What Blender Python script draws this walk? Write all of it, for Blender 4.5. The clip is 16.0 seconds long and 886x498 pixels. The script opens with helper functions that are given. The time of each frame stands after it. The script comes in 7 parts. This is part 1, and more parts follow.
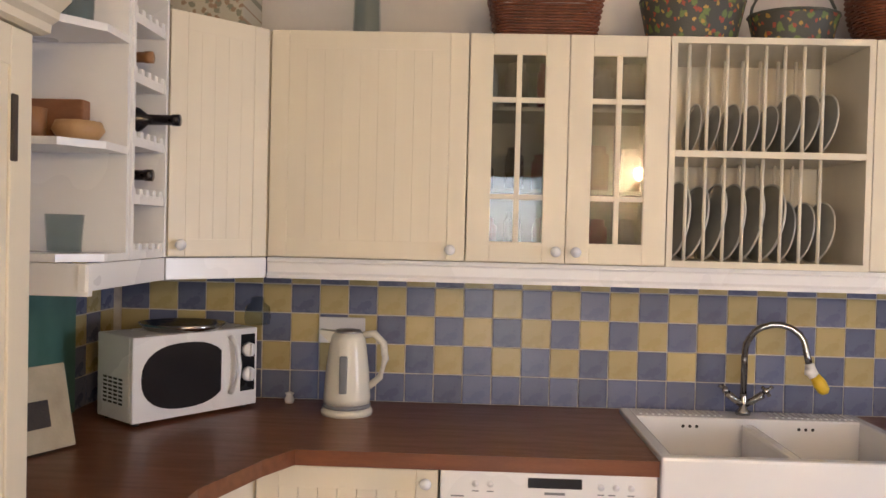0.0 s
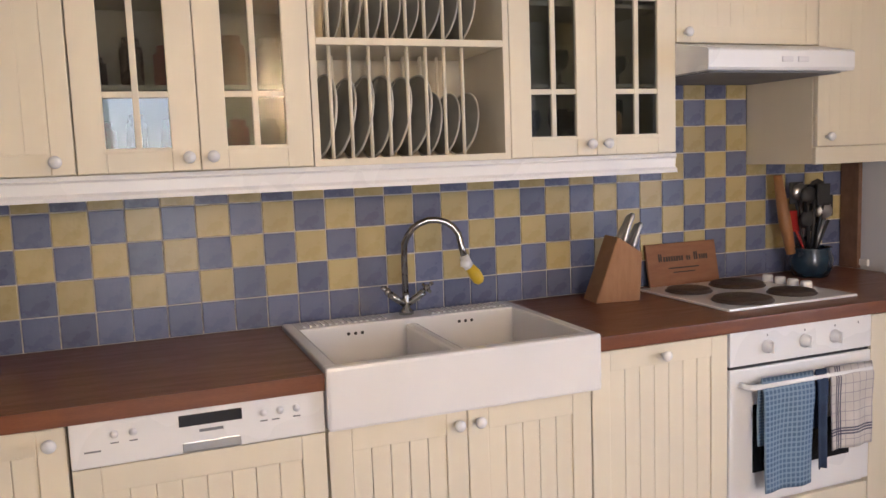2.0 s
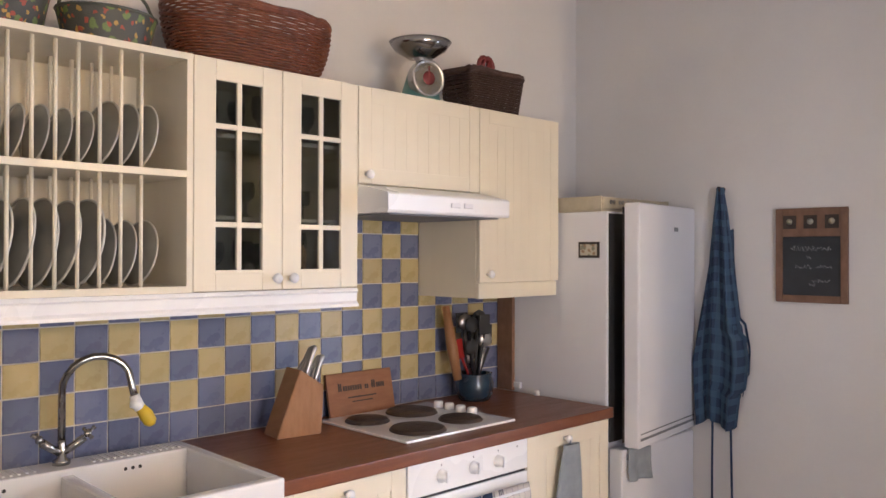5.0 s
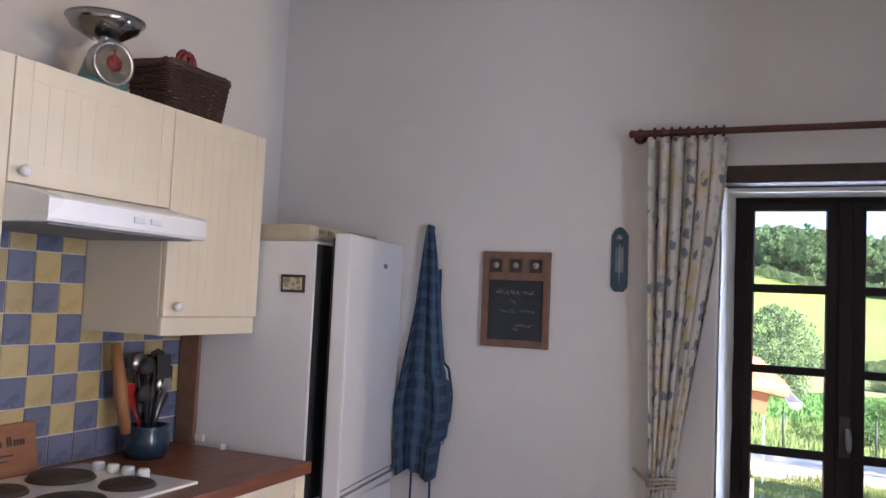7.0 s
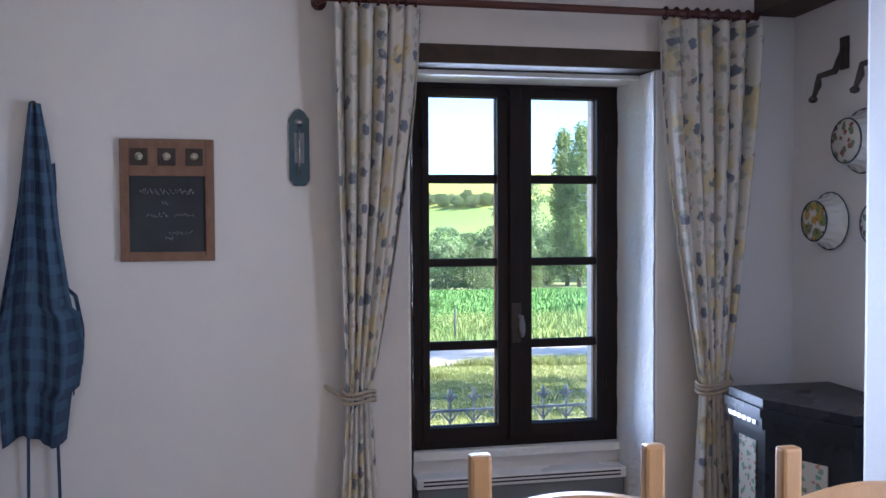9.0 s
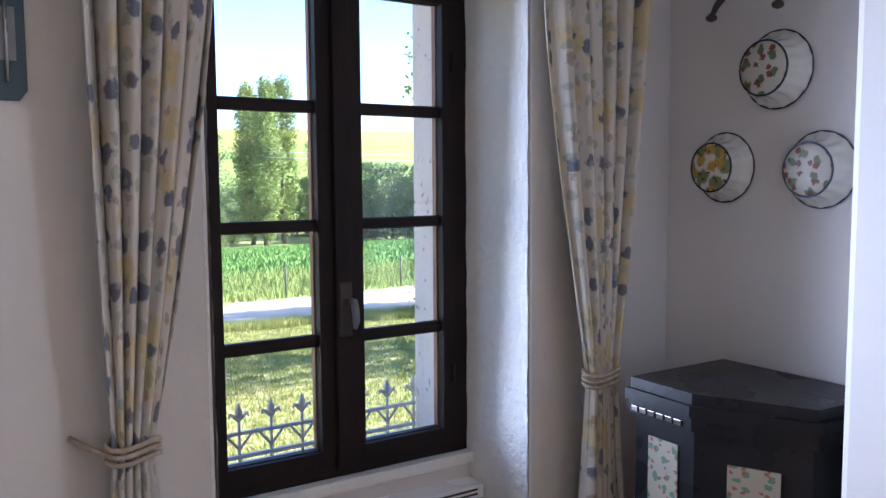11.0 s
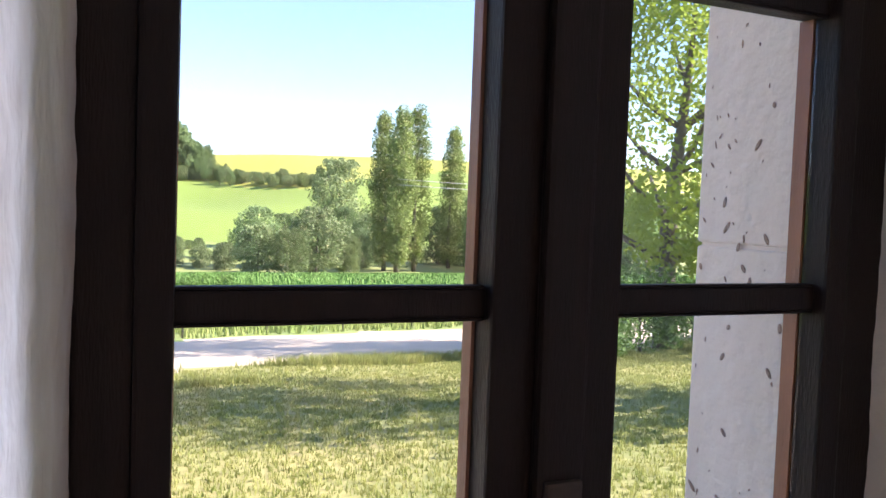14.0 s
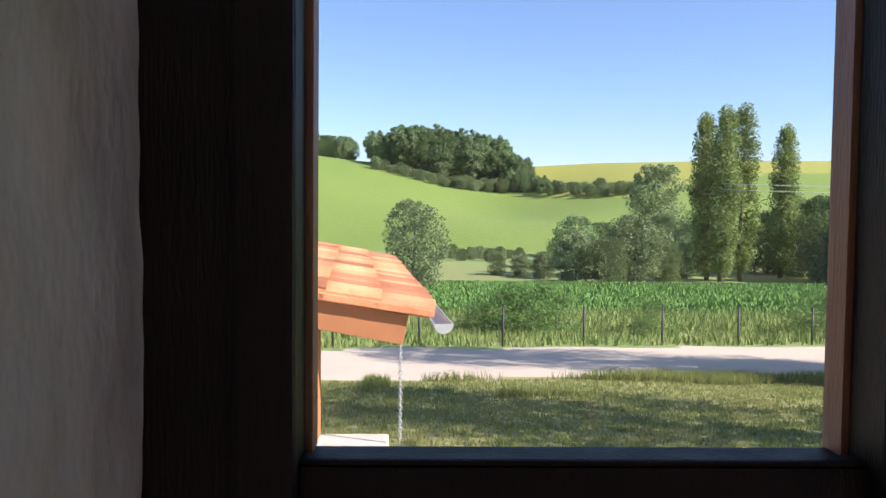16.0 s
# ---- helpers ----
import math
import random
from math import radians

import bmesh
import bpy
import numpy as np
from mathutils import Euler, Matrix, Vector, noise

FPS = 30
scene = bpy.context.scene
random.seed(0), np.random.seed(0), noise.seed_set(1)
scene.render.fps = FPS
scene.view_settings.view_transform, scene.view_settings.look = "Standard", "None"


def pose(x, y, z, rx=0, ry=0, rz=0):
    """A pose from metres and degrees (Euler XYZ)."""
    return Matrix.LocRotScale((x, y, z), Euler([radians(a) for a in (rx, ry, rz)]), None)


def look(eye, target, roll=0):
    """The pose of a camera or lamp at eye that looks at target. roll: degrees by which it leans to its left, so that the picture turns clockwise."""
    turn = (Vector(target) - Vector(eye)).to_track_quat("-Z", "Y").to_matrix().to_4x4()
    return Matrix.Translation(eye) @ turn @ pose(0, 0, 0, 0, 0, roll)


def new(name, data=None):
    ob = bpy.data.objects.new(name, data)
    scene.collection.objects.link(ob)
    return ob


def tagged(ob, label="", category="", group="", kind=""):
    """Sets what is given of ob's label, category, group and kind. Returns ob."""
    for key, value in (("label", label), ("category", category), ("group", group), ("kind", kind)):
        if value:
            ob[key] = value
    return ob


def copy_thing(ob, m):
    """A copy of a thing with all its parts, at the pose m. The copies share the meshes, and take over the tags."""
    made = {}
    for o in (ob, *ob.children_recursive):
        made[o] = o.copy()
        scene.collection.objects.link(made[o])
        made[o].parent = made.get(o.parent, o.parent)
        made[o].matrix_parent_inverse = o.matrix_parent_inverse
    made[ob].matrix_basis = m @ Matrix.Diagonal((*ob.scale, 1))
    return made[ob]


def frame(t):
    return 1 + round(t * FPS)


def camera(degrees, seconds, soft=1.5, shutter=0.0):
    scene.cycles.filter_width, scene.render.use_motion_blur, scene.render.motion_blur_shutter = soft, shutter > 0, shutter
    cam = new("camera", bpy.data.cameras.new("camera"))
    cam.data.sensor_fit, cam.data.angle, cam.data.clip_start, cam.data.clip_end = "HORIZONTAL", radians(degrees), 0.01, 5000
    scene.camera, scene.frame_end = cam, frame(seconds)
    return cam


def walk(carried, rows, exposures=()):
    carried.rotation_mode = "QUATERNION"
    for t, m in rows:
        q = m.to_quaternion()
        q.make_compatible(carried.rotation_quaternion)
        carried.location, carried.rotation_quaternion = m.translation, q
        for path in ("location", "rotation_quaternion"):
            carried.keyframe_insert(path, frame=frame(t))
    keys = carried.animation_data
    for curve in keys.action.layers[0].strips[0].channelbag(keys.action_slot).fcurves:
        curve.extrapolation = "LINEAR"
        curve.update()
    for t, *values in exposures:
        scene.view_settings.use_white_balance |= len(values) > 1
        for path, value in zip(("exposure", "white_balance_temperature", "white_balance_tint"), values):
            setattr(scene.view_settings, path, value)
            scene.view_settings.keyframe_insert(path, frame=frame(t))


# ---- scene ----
cam = camera(57.4, 16.0)
PATH = [
    (0, (0.212, 0.206, 1.492), (0.148, 2.205, 1.451), 1.4),
    (0.5, (0.216, 0.239, 1.471), (0.341, 2.232, 1.351), -0.2),
    (1, (0.242, 0.307, 1.443), (0.523, 2.279, 1.258), -1.1),
    (1.5, (0.293, 0.397, 1.422), (0.774, 2.326, 1.204), -1.7),
    (2, (0.319, 0.43, 1.42), (1.03, 2.285, 1.193), -2.1),
    (2.5, (0.308, 0.441, 1.433), (1.24, 2.197, 1.21), -1.8),
    (3, (0.281, 0.454, 1.456), (1.381, 2.115, 1.279), -1.6),
    (3.5, (0.277, 0.457, 1.483), (1.472, 2.057, 1.383), -1.5),
    (6, (0.363, 0.559, 1.517), (1.957, 1.763, 1.609), 1.6),
    (6.5, (0.466, 0.675, 1.505), (2.192, 1.679, 1.62), 2.5),
    (7, (0.54, 0.769, 1.5), (2.37, 1.564, 1.627), 2.6),
    (7.5, (0.584, 0.925, 1.503), (2.513, 1.436, 1.633), 1.8),
    (8, (0.684, 1.113, 1.494), (2.672, 1.306, 1.585), 1.0),
    (8.5, (0.842, 1.282, 1.467), (2.84, 1.193, 1.492), 0.3),
    (9, (0.984, 1.419, 1.437), (2.949, 1.053, 1.375), -0.3),
    (9.5, (1.172, 1.535, 1.434), (3.057, 0.882, 1.298), -0.4),
    (9.7, (1.266, 1.558, 1.432), (3.12, 0.823, 1.281), -0.4),
    (12, (2.508, 1.461, 1.386), (4.129, 0.299, 1.241), -0.2),
    (12.5, (2.75, 1.359, 1.376), (4.383, 0.21, 1.253), 0.2),
    (13, (2.954, 1.213, 1.384), (4.632, 0.13, 1.271), 1.0),
    (13.5, (3.149, 1.097, 1.373), (4.91, 0.153, 1.27), 1.8),
    (14, (3.342, 0.973, 1.371), (5.172, 0.173, 1.275), 2.1),
    (14.5, (3.481, 0.858, 1.381), (5.39, 0.272, 1.283), 2.3),
    (15, (3.549, 0.841, 1.396), (5.521, 0.525, 1.291), 1.9),
    (15.5, (3.595, 0.853, 1.414), (5.588, 0.723, 1.317), 1.2),
    (16, (3.614, 0.859, 1.42), (5.611, 0.812, 1.327), 0.6),
]
EXPOSURES = [(0.0, 2.5, 6400, 22), (1.5, 2.48, 6100, 22), (3.5, 2.6, 6150, 22), (6.0, 2.85, 5750, 22), (7.0, 2.6, 5400, 22), (8.0, 2.6, 5000, 22), (9.5, 2.6, 5100, 19),
             (12.0, 2.65, 5600, 24), (13.0, 2.7, 5850, 25), (14.0, 2.2, 6100, 27), (15.0, 1.6, 5950, 25), (16.0, 1.25, 5850, 24)]
walk(cam, [(t, look(eye, target, roll)) for t, eye, target, roll in PATH], EXPOSURES)

# ---- world and lights ----
SUN_AZ, SUN_EL = radians(-113), radians(35)      # where the sun stands, from +x anticlockwise
world = bpy.data.worlds.new("sky")
scene.world = world
world.use_nodes = True
wn = world.node_tree.nodes
wn.clear()
sky = wn.new("ShaderNodeTexSky")
sky.sky_type, sky.sun_disc = "NISHITA", False
sky.sun_elevation, sky.sun_rotation = SUN_EL, radians(90) - SUN_AZ
sky.dust_density, sky.ozone_density = 0.25, 3.0
bg = wn.new("ShaderNodeBackground")
bg.inputs["Strength"].default_value = 0.082
out = wn.new("ShaderNodeOutputWorld")
world.node_tree.links.new(sky.outputs[0], bg.inputs[0])
world.node_tree.links.new(bg.outputs[0], out.inputs[0])


def lamp(name, kind, m, energy, color=(1, 1, 1), **kw):
    data = bpy.data.lights.new(name, kind)
    data.energy, data.color = energy, color
    if kind == "SUN":
        data.angle = kw["angle"]
    if kind == "AREA":
        data.shape, data.size, data.size_y, data.spread = "RECTANGLE", kw["w"], kw["h"], radians(122)
    if kind == "POINT":
        data.shadow_soft_size = kw["r"]
    ob = new(name, data)
    ob.matrix_world = m
    return ob


sd = Vector((math.cos(SUN_AZ) * math.cos(SUN_EL), math.sin(SUN_AZ) * math.cos(SUN_EL), math.sin(SUN_EL)))
lamp("sun", "SUN", look(sd * 50, (0, 0, 0)), 5.0, (1.0, 0.90, 0.74), angle=radians(0.6))
# daylight in the openings
lamp("window_daylight", "AREA", look((3.885, 0.58, 1.3), (0.0, 0.7, 1.1)), 5.2, (0.80, 0.90, 1.0), w=0.7, h=1.3)
lamp("back_door_daylight", "AREA", look((0.55, -2.18, 1.1), (3.7, 1.4, 1.4)), 4.3, (0.92, 0.96, 1.0), w=0.8, h=1.8)
lamp("wall_lamp_bulb", "POINT", pose(1.68, -2.02, 2.03), 6.3, (1.0, 0.72, 0.40), r=0.035)

# ---- materials ----
MATS = {}


def mat(name, c1, c2=None, rough=0.5, scale=8.0, detail=6.0, bump=0.0, bscale=80.0, metal=0.0, stretch=(1, 1, 1), obj_random=0.0,
        rough_var=0.1, coat=0.0, fine=0.0, glow=None):
    """A surface with a broad and a fine variation of colour, gloss and relief."""
    m = bpy.data.materials.new(name)
    m.use_nodes = True
    n, L = m.node_tree.nodes, m.node_tree.links
    b = n["Principled BSDF"]
    c2 = c2 or tuple(v * 0.86 for v in c1)
    tc, mp = n.new("ShaderNodeTexCoord"), n.new("ShaderNodeMapping")
    mp.inputs["Scale"].default_value = stretch
    L.new(tc.outputs["Object"], mp.inputs[0])
    big, small = n.new("ShaderNodeTexNoise"), n.new("ShaderNodeTexNoise")
    for t, sc, de in ((big, scale, detail), (small, bscale, 3.0)):
        t.inputs["Scale"].default_value, t.inputs["Detail"].default_value = sc, de
        L.new(mp.outputs[0], t.inputs["Vector"])
    ramp = n.new("ShaderNodeValToRGB")
    ramp.color_ramp.elements[0].position, ramp.color_ramp.elements[1].position = 0.3, 0.7
    ramp.color_ramp.elements[0].color, ramp.color_ramp.elements[1].color = (*c1, 1), (*c2, 1)
    f = big.outputs["Fac"]
    if fine:
        mixf = n.new("ShaderNodeMix")
        mixf.inputs[0].default_value = fine
        L.new(big.outputs["Fac"], mixf.inputs[2])
        L.new(small.outputs["Fac"], mixf.inputs[3])
        f = mixf.outputs[0]
    L.new(f, ramp.inputs[0])
    col = ramp.outputs[0]
    if obj_random:
        oi, hsv, ma = n.new("ShaderNodeObjectInfo"), n.new("ShaderNodeHueSaturation"), n.new("ShaderNodeMapRange")
        ma.inputs["To Min"].default_value, ma.inputs["To Max"].default_value = 1 - obj_random, 1 + obj_random
        L.new(oi.outputs["Random"], ma.inputs[0])
        L.new(ma.outputs[0], hsv.inputs["Value"])
        L.new(col, hsv.inputs["Color"])
        col = hsv.outputs[0]
    L.new(col, b.inputs["Base Color"])
    rr = n.new("ShaderNodeMapRange")
    rr.inputs["To Min"].default_value, rr.inputs["To Max"].default_value = max(0.02, rough - rough_var), min(1, rough + rough_var)
    L.new(big.outputs["Fac"], rr.inputs[0])
    L.new(rr.outputs[0], b.inputs["Roughness"])
    b.inputs["Metallic"].default_value = metal
    b.inputs["Coat Weight"].default_value = coat
    if bump:
        bp = n.new("ShaderNodeBump")
        bp.inputs["Strength"].default_value, bp.inputs["Distance"].default_value = bump, 0.01
        L.new(small.outputs["Fac"], bp.inputs["Height"])
        L.new(bp.outputs[0], b.inputs["Normal"])
    if glow:
        b.inputs["Emission Color"].default_value, b.inputs["Emission Strength"].default_value = (*glow[0], 1), glow[1]
    MATS[name] = m
    return m


def glass_mat(name, tint=(1, 1, 1), rough=0.0, clear=0.9):
    """A thin pane: clear to look through, with a mirror's gloss by Fresnel."""
    m = bpy.data.materials.new(name)
    m.use_nodes = True
    n, L = m.node_tree.nodes, m.node_tree.links
    n.remove(n["Principled BSDF"])
    tr, gl, mx, fr = n.new("ShaderNodeBsdfTransparent"), n.new("ShaderNodeBsdfGlossy"), n.new("ShaderNodeMixShader"), n.new("ShaderNodeLayerWeight")
    tr.inputs[0].default_value = (*tint, 1)
    gl.inputs["Roughness"].default_value = rough
    fr.inputs[0].default_value = 0.5
    po, sc = n.new("ShaderNodeMath"), n.new("ShaderNodeMath")
    po.operation, po.inputs[1].default_value = "POWER", 5.0
    sc.operation, sc.inputs[1].default_value, sc.inputs[2].default_value = "MULTIPLY_ADD", 0.9, 0.045
    L.new(fr.outputs["Facing"], po.inputs[0])
    L.new(po.outputs[0], sc.inputs[0])
    L.new(sc.outputs[0], mx.inputs[0])
    L.new(tr.outputs[0], mx.inputs[1])
    L.new(gl.outputs[0], mx.inputs[2])
    L.new(mx.outputs[0], n["Material Output"].inputs[0])
    MATS[name] = m
    return m


plaster = mat("wall_plaster", (0.68, 0.655, 0.64), (0.62, 0.595, 0.58), 0.9, 1.2, 5, 0.06, 60, fine=0.15)
rough_plaster = mat("rough_plaster", (0.80, 0.79, 0.77), (0.70, 0.70, 0.70), 0.92, 3, 6, 0.6, 45, fine=0.3)
stained_plaster = mat("stained_plaster", (0.80, 0.79, 0.77), (0.56, 0.49, 0.43), 0.92, 11, 9, 0.6, 50, stretch=(1, 1, 0.5), fine=0.25)
ceiling_white = mat("ceiling_paint", (0.78, 0.76, 0.72), (0.72, 0.70, 0.66), 0.9, 2, 4, 0.1, 90)
cream = mat("cream_paint", (0.78, 0.71, 0.575), (0.745, 0.675, 0.54), 0.42, 2.2, 5, 0.05, 160, stretch=(6, 6, 1), fine=0.2)
cream_in = mat("cream_inside", (0.72, 0.65, 0.50), (0.66, 0.59, 0.45), 0.5, 3, 4, 0.03, 120)
white_lac = mat("white_enamel", (0.82, 0.82, 0.83), (0.78, 0.78, 0.80), 0.28, 2, 3, 0.01, 60)
fridge_white = mat("fridge_white", (0.74, 0.74, 0.77), (0.69, 0.69, 0.73), 0.4, 2, 4, 0.03, 300)
ceramic = mat("sink_ceramic", (0.82, 0.81, 0.82), (0.78, 0.77, 0.77), 0.12, 3, 3, 0.0, 60, coat=0.5)
worktop_wood = mat("worktop_wood", (0.22, 0.075, 0.028), (0.13, 0.040, 0.016), 0.34, 5, 8, 0.08, 60, stretch=(1.2, 9, 9), fine=0.35)
tile_blue = mat("tile_blue", (0.115, 0.135, 0.225), (0.155, 0.175, 0.275), 0.28, 9, 6, 0.25, 22, obj_random=0.16, coat=0.05)
tile_yellow = mat("tile_yellow", (0.46, 0.365, 0.165), (0.54, 0.445, 0.225), 0.28, 9, 6, 0.25, 22, obj_random=0.10, coat=0.05)
grout = mat("grout", (0.72, 0.68, 0.62), (0.60, 0.56, 0.50), 0.9, 30, 4, 0.3, 200)
chrome = mat("chrome", (0.40, 0.385, 0.37), (0.32, 0.31, 0.30), 0.15, 10, 3, metal=1.0)
steel = mat("brushed_steel", (0.55, 0.55, 0.55), (0.45, 0.45, 0.45), 0.3, 10, 3, metal=1.0)
black_gloss = mat("black_enamel", (0.012, 0.012, 0.014), (0.018, 0.018, 0.02), 0.28, 6, 3, 0.02, 80)
black_matt = mat("black_matt", (0.02, 0.02, 0.022), (0.03, 0.03, 0.03), 0.6, 10, 3, 0.05, 120)
hob_iron = mat("hob_iron", (0.035, 0.022, 0.016), (0.055, 0.034, 0.024), 0.55, 20, 4, 0.1, 120)
dark_glass = mat("dark_oven_glass", (0.015, 0.015, 0.018), (0.02, 0.02, 0.022), 0.08, 5, 2)
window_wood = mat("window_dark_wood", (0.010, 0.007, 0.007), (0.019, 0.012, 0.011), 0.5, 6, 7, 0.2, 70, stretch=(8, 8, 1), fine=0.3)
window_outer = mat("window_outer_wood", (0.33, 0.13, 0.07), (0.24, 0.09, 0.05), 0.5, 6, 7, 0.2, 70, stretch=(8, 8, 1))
beam_wood = mat("beam_oak", (0.035, 0.024, 0.017), (0.07, 0.045, 0.03), 0.7, 5, 8, 0.5, 40, stretch=(1, 8, 8), fine=0.3)
rod_wood = mat("rod_mahogany", (0.10, 0.025, 0.02), (0.06, 0.015, 0.012), 0.35, 8, 5, 0.05, 60)
light_wood = mat("beech_wood", (0.50, 0.31, 0.15), (0.42, 0.25, 0.11), 0.42, 4, 7, 0.08, 50, stretch=(8, 8, 1), fine=0.3)
block_wood = mat("knife_block_wood", (0.36, 0.18, 0.08), (0.27, 0.125, 0.05), 0.5, 6, 7, 0.1, 60, stretch=(9, 2, 2), fine=0.3)
sign_wood = mat("sign_wood", (0.30, 0.135, 0.06), (0.22, 0.09, 0.04), 0.55, 6, 7, 0.1, 60, stretch=(2, 9, 9), fine=0.3)
board_wood = mat("chalkboard_frame_wood", (0.22, 0.12, 0.075), (0.14, 0.075, 0.045), 0.6, 6, 7, 0.2, 60, stretch=(3, 6, 3), fine=0.3)
slate = mat("chalkboard_slate", (0.022, 0.026, 0.030), (0.04, 0.045, 0.05), 0.75, 6, 6, 0.1, 80)
chalk = mat("chalk", (0.45, 0.47, 0.47), (0.25, 0.26, 0.26), 0.9, 60, 4)
wicker_red = mat("wicker_brown", (0.21, 0.062, 0.024), (0.11, 0.030, 0.012), 0.42, 30, 4, 0.2, 200)
wicker_dark = mat("wicker_dark", (0.075, 0.040, 0.028), (0.045, 0.022, 0.016), 0.55, 30, 4, 0.2, 200)
ribbon = mat("red_ribbon", (0.22, 0.03, 0.025), (0.15, 0.02, 0.02), 0.5, 20, 3)
tin_green = mat("painted_tin", (0.055, 0.062, 0.045), (0.10, 0.11, 0.09), 0.45, 12, 5, 0.1, 60)
teal = mat("scale_teal", (0.10, 0.24, 0.21), (0.07, 0.18, 0.16), 0.35, 8, 4)
paper = mat("cream_paper", (0.50, 0.45, 0.34), (0.38, 0.33, 0.24), 0.8, 12, 5, 0.1, 90)
plate_grey = mat("plate_glaze", (0.28, 0.265, 0.22), (0.21, 0.20, 0.17), 0.2, 6, 4, coat=0.3)
plate_white = mat("plate_rim", (0.66, 0.64, 0.58), (0.58, 0.56, 0.50), 0.2, 6, 4, coat=0.3)
kettle_cream = mat("kettle_plastic", (0.74, 0.71, 0.63), (0.70, 0.67, 0.59), 0.22, 3, 3)
glass = glass_mat("window_glass", (0.97, 0.99, 0.985))
cab_glass = glass_mat("cabinet_glass", (0.60, 0.63, 0.63))
clear_glass = glass_mat("clear_glassware", (0.80, 0.84, 0.84), 0.02)
bottle = mat("bottle_glass", (0.012, 0.010, 0.012), (0.02, 0.015, 0.015), 0.12, 6, 3)
red_plastic = mat("red_plastic", (0.35, 0.025, 0.02), (0.28, 0.02, 0.02), 0.35, 8, 3)
blue_glaze = mat("blue_pot_glaze", (0.018, 0.045, 0.075), (0.012, 0.022, 0.04), 0.25, 14, 5, coat=0.4)
yellow_rubber = mat("yellow_rubber", (0.72, 0.50, 0.03), (0.62, 0.40, 0.02), 0.4, 12, 3)
apron_cloth = mat("apron_cloth", (0.035, 0.062, 0.125), (0.02, 0.035, 0.075), 0.9, 12, 5, 0.3, 200)
grey_cloth = mat("grey_cloth", (0.30, 0.33, 0.36), (0.22, 0.25, 0.28), 0.9, 18, 5, 0.4, 160)
iron = mat("cast_iron", (0.03, 0.022, 0.018), (0.05, 0.035, 0.028), 0.6, 20, 5, 0.3, 90)
therm_blue = mat("thermometer_enamel", (0.045, 0.085, 0.11), (0.03, 0.06, 0.08), 0.35, 10, 4)
heater_grey = mat("heater_grey", (0.20, 0.21, 0.23), (0.17, 0.18, 0.20), 0.5, 4, 3)
rope = mat("tie_rope", (0.55, 0.47, 0.36), (0.40, 0.33, 0.24), 0.9, 60, 4, 0.5, 250)
floor_tile = mat("floor_terracotta", (0.19, 0.15, 0.12), (0.14, 0.11, 0.09), 0.5, 5, 6, 0.15, 40)
stone = mat("limestone", (0.90, 0.76, 0.66), (0.84, 0.70, 0.60), 0.9, 2.5, 7, 0.5, 40, fine=0.25)
stone_pit = mat("limestone_pit", (0.30, 0.19, 0.14), (0.42, 0.28, 0.22), 0.95, 20, 5, 0.5, 60)
roof_tile = mat("roof_tile_clay", (0.42, 0.115, 0.04), (0.58, 0.27, 0.13), 0.8, 6, 6, 0.5, 40, obj_random=0.5, fine=0.3)
fascia = mat("fascia_wood", (0.46, 0.19, 0.075), (0.38, 0.145, 0.055), 0.6, 4, 7, 0.2, 50, stretch=(3, 3, 3), fine=0.3)
zinc = mat("zinc", (0.56, 0.57, 0.57), (0.44, 0.45, 0.45), 0.5, 8, 4, metal=0.35)
white_render = mat("white_render", (0.56, 0.52, 0.46), (0.46, 0.42, 0.37), 0.95, 3, 5, 0.3, 60)
lawn = mat("lawn_grass", (0.14, 0.175, 0.045), (0.33, 0.29, 0.11), 0.95, 0.55, 9, 0.6, 9, fine=0.45)
blades = mat("grass_blades", (0.18, 0.22, 0.055), (0.33, 0.33, 0.11), 0.85, 3, 4)
gravel = mat("gravel_track", (0.58, 0.47, 0.35), (0.48, 0.39, 0.29), 0.95, 0.8, 8, 0.4, 14, fine=0.3)
verge_grass = mat("verge_grass", (0.14, 0.22, 0.045), (0.25, 0.28, 0.08), 0.95, 0.3, 8, 0.6, 3, fine=0.4)
crop = mat("crop_leaves", (0.085, 0.185, 0.030), (0.13, 0.24, 0.05), 0.9, 0.35, 9, 0.8, 2.2, fine=0.4)
hay = mat("dry_grass", (0.25, 0.25, 0.075), (0.16, 0.21, 0.05), 0.95, 0.06, 8, 0.4, 1.0, fine=0.4)
hill_green = mat("hill_field", (0.125, 0.195, 0.022), (0.17, 0.235, 0.034), 0.95, 0.012, 8, 0.2, 0.3, stretch=(1, 3, 1), fine=0.3)
hill_yellow = mat("hill_sunflower_field", (0.30, 0.29, 0.035), (0.24, 0.26, 0.04), 0.95, 0.02, 8, 0.2, 0.3, fine=0.3)
hill_path = mat("hill_track", (0.55, 0.43, 0.24), (0.45, 0.36, 0.2), 0.95, 0.05, 6)
leaf_poplar = mat("leaf_poplar", (0.15, 0.21, 0.06), (0.25, 0.31, 0.10), 0.8, 0.9, 4)
# far trees' dark leaves, lightened and blued so the colour carries distance haze
leaf_dark = mat("leaf_dark", (0.13, 0.20, 0.085), (0.21, 0.285, 0.12), 0.8, 0.6, 4, obj_random=0.25)
leaf_grey = mat("leaf_willow", (0.145, 0.20, 0.085), (0.23, 0.285, 0.13), 0.8, 0.8, 4, obj_random=0.15)
leaf_near = mat("leaf_walnut", (0.18, 0.26, 0.035), (0.32, 0.40, 0.06), 0.7, 0.8, 4)
leaf_hedge = mat("leaf_hedge", (0.075, 0.15, 0.030), (0.12, 0.21, 0.045), 0.7, 2, 4)
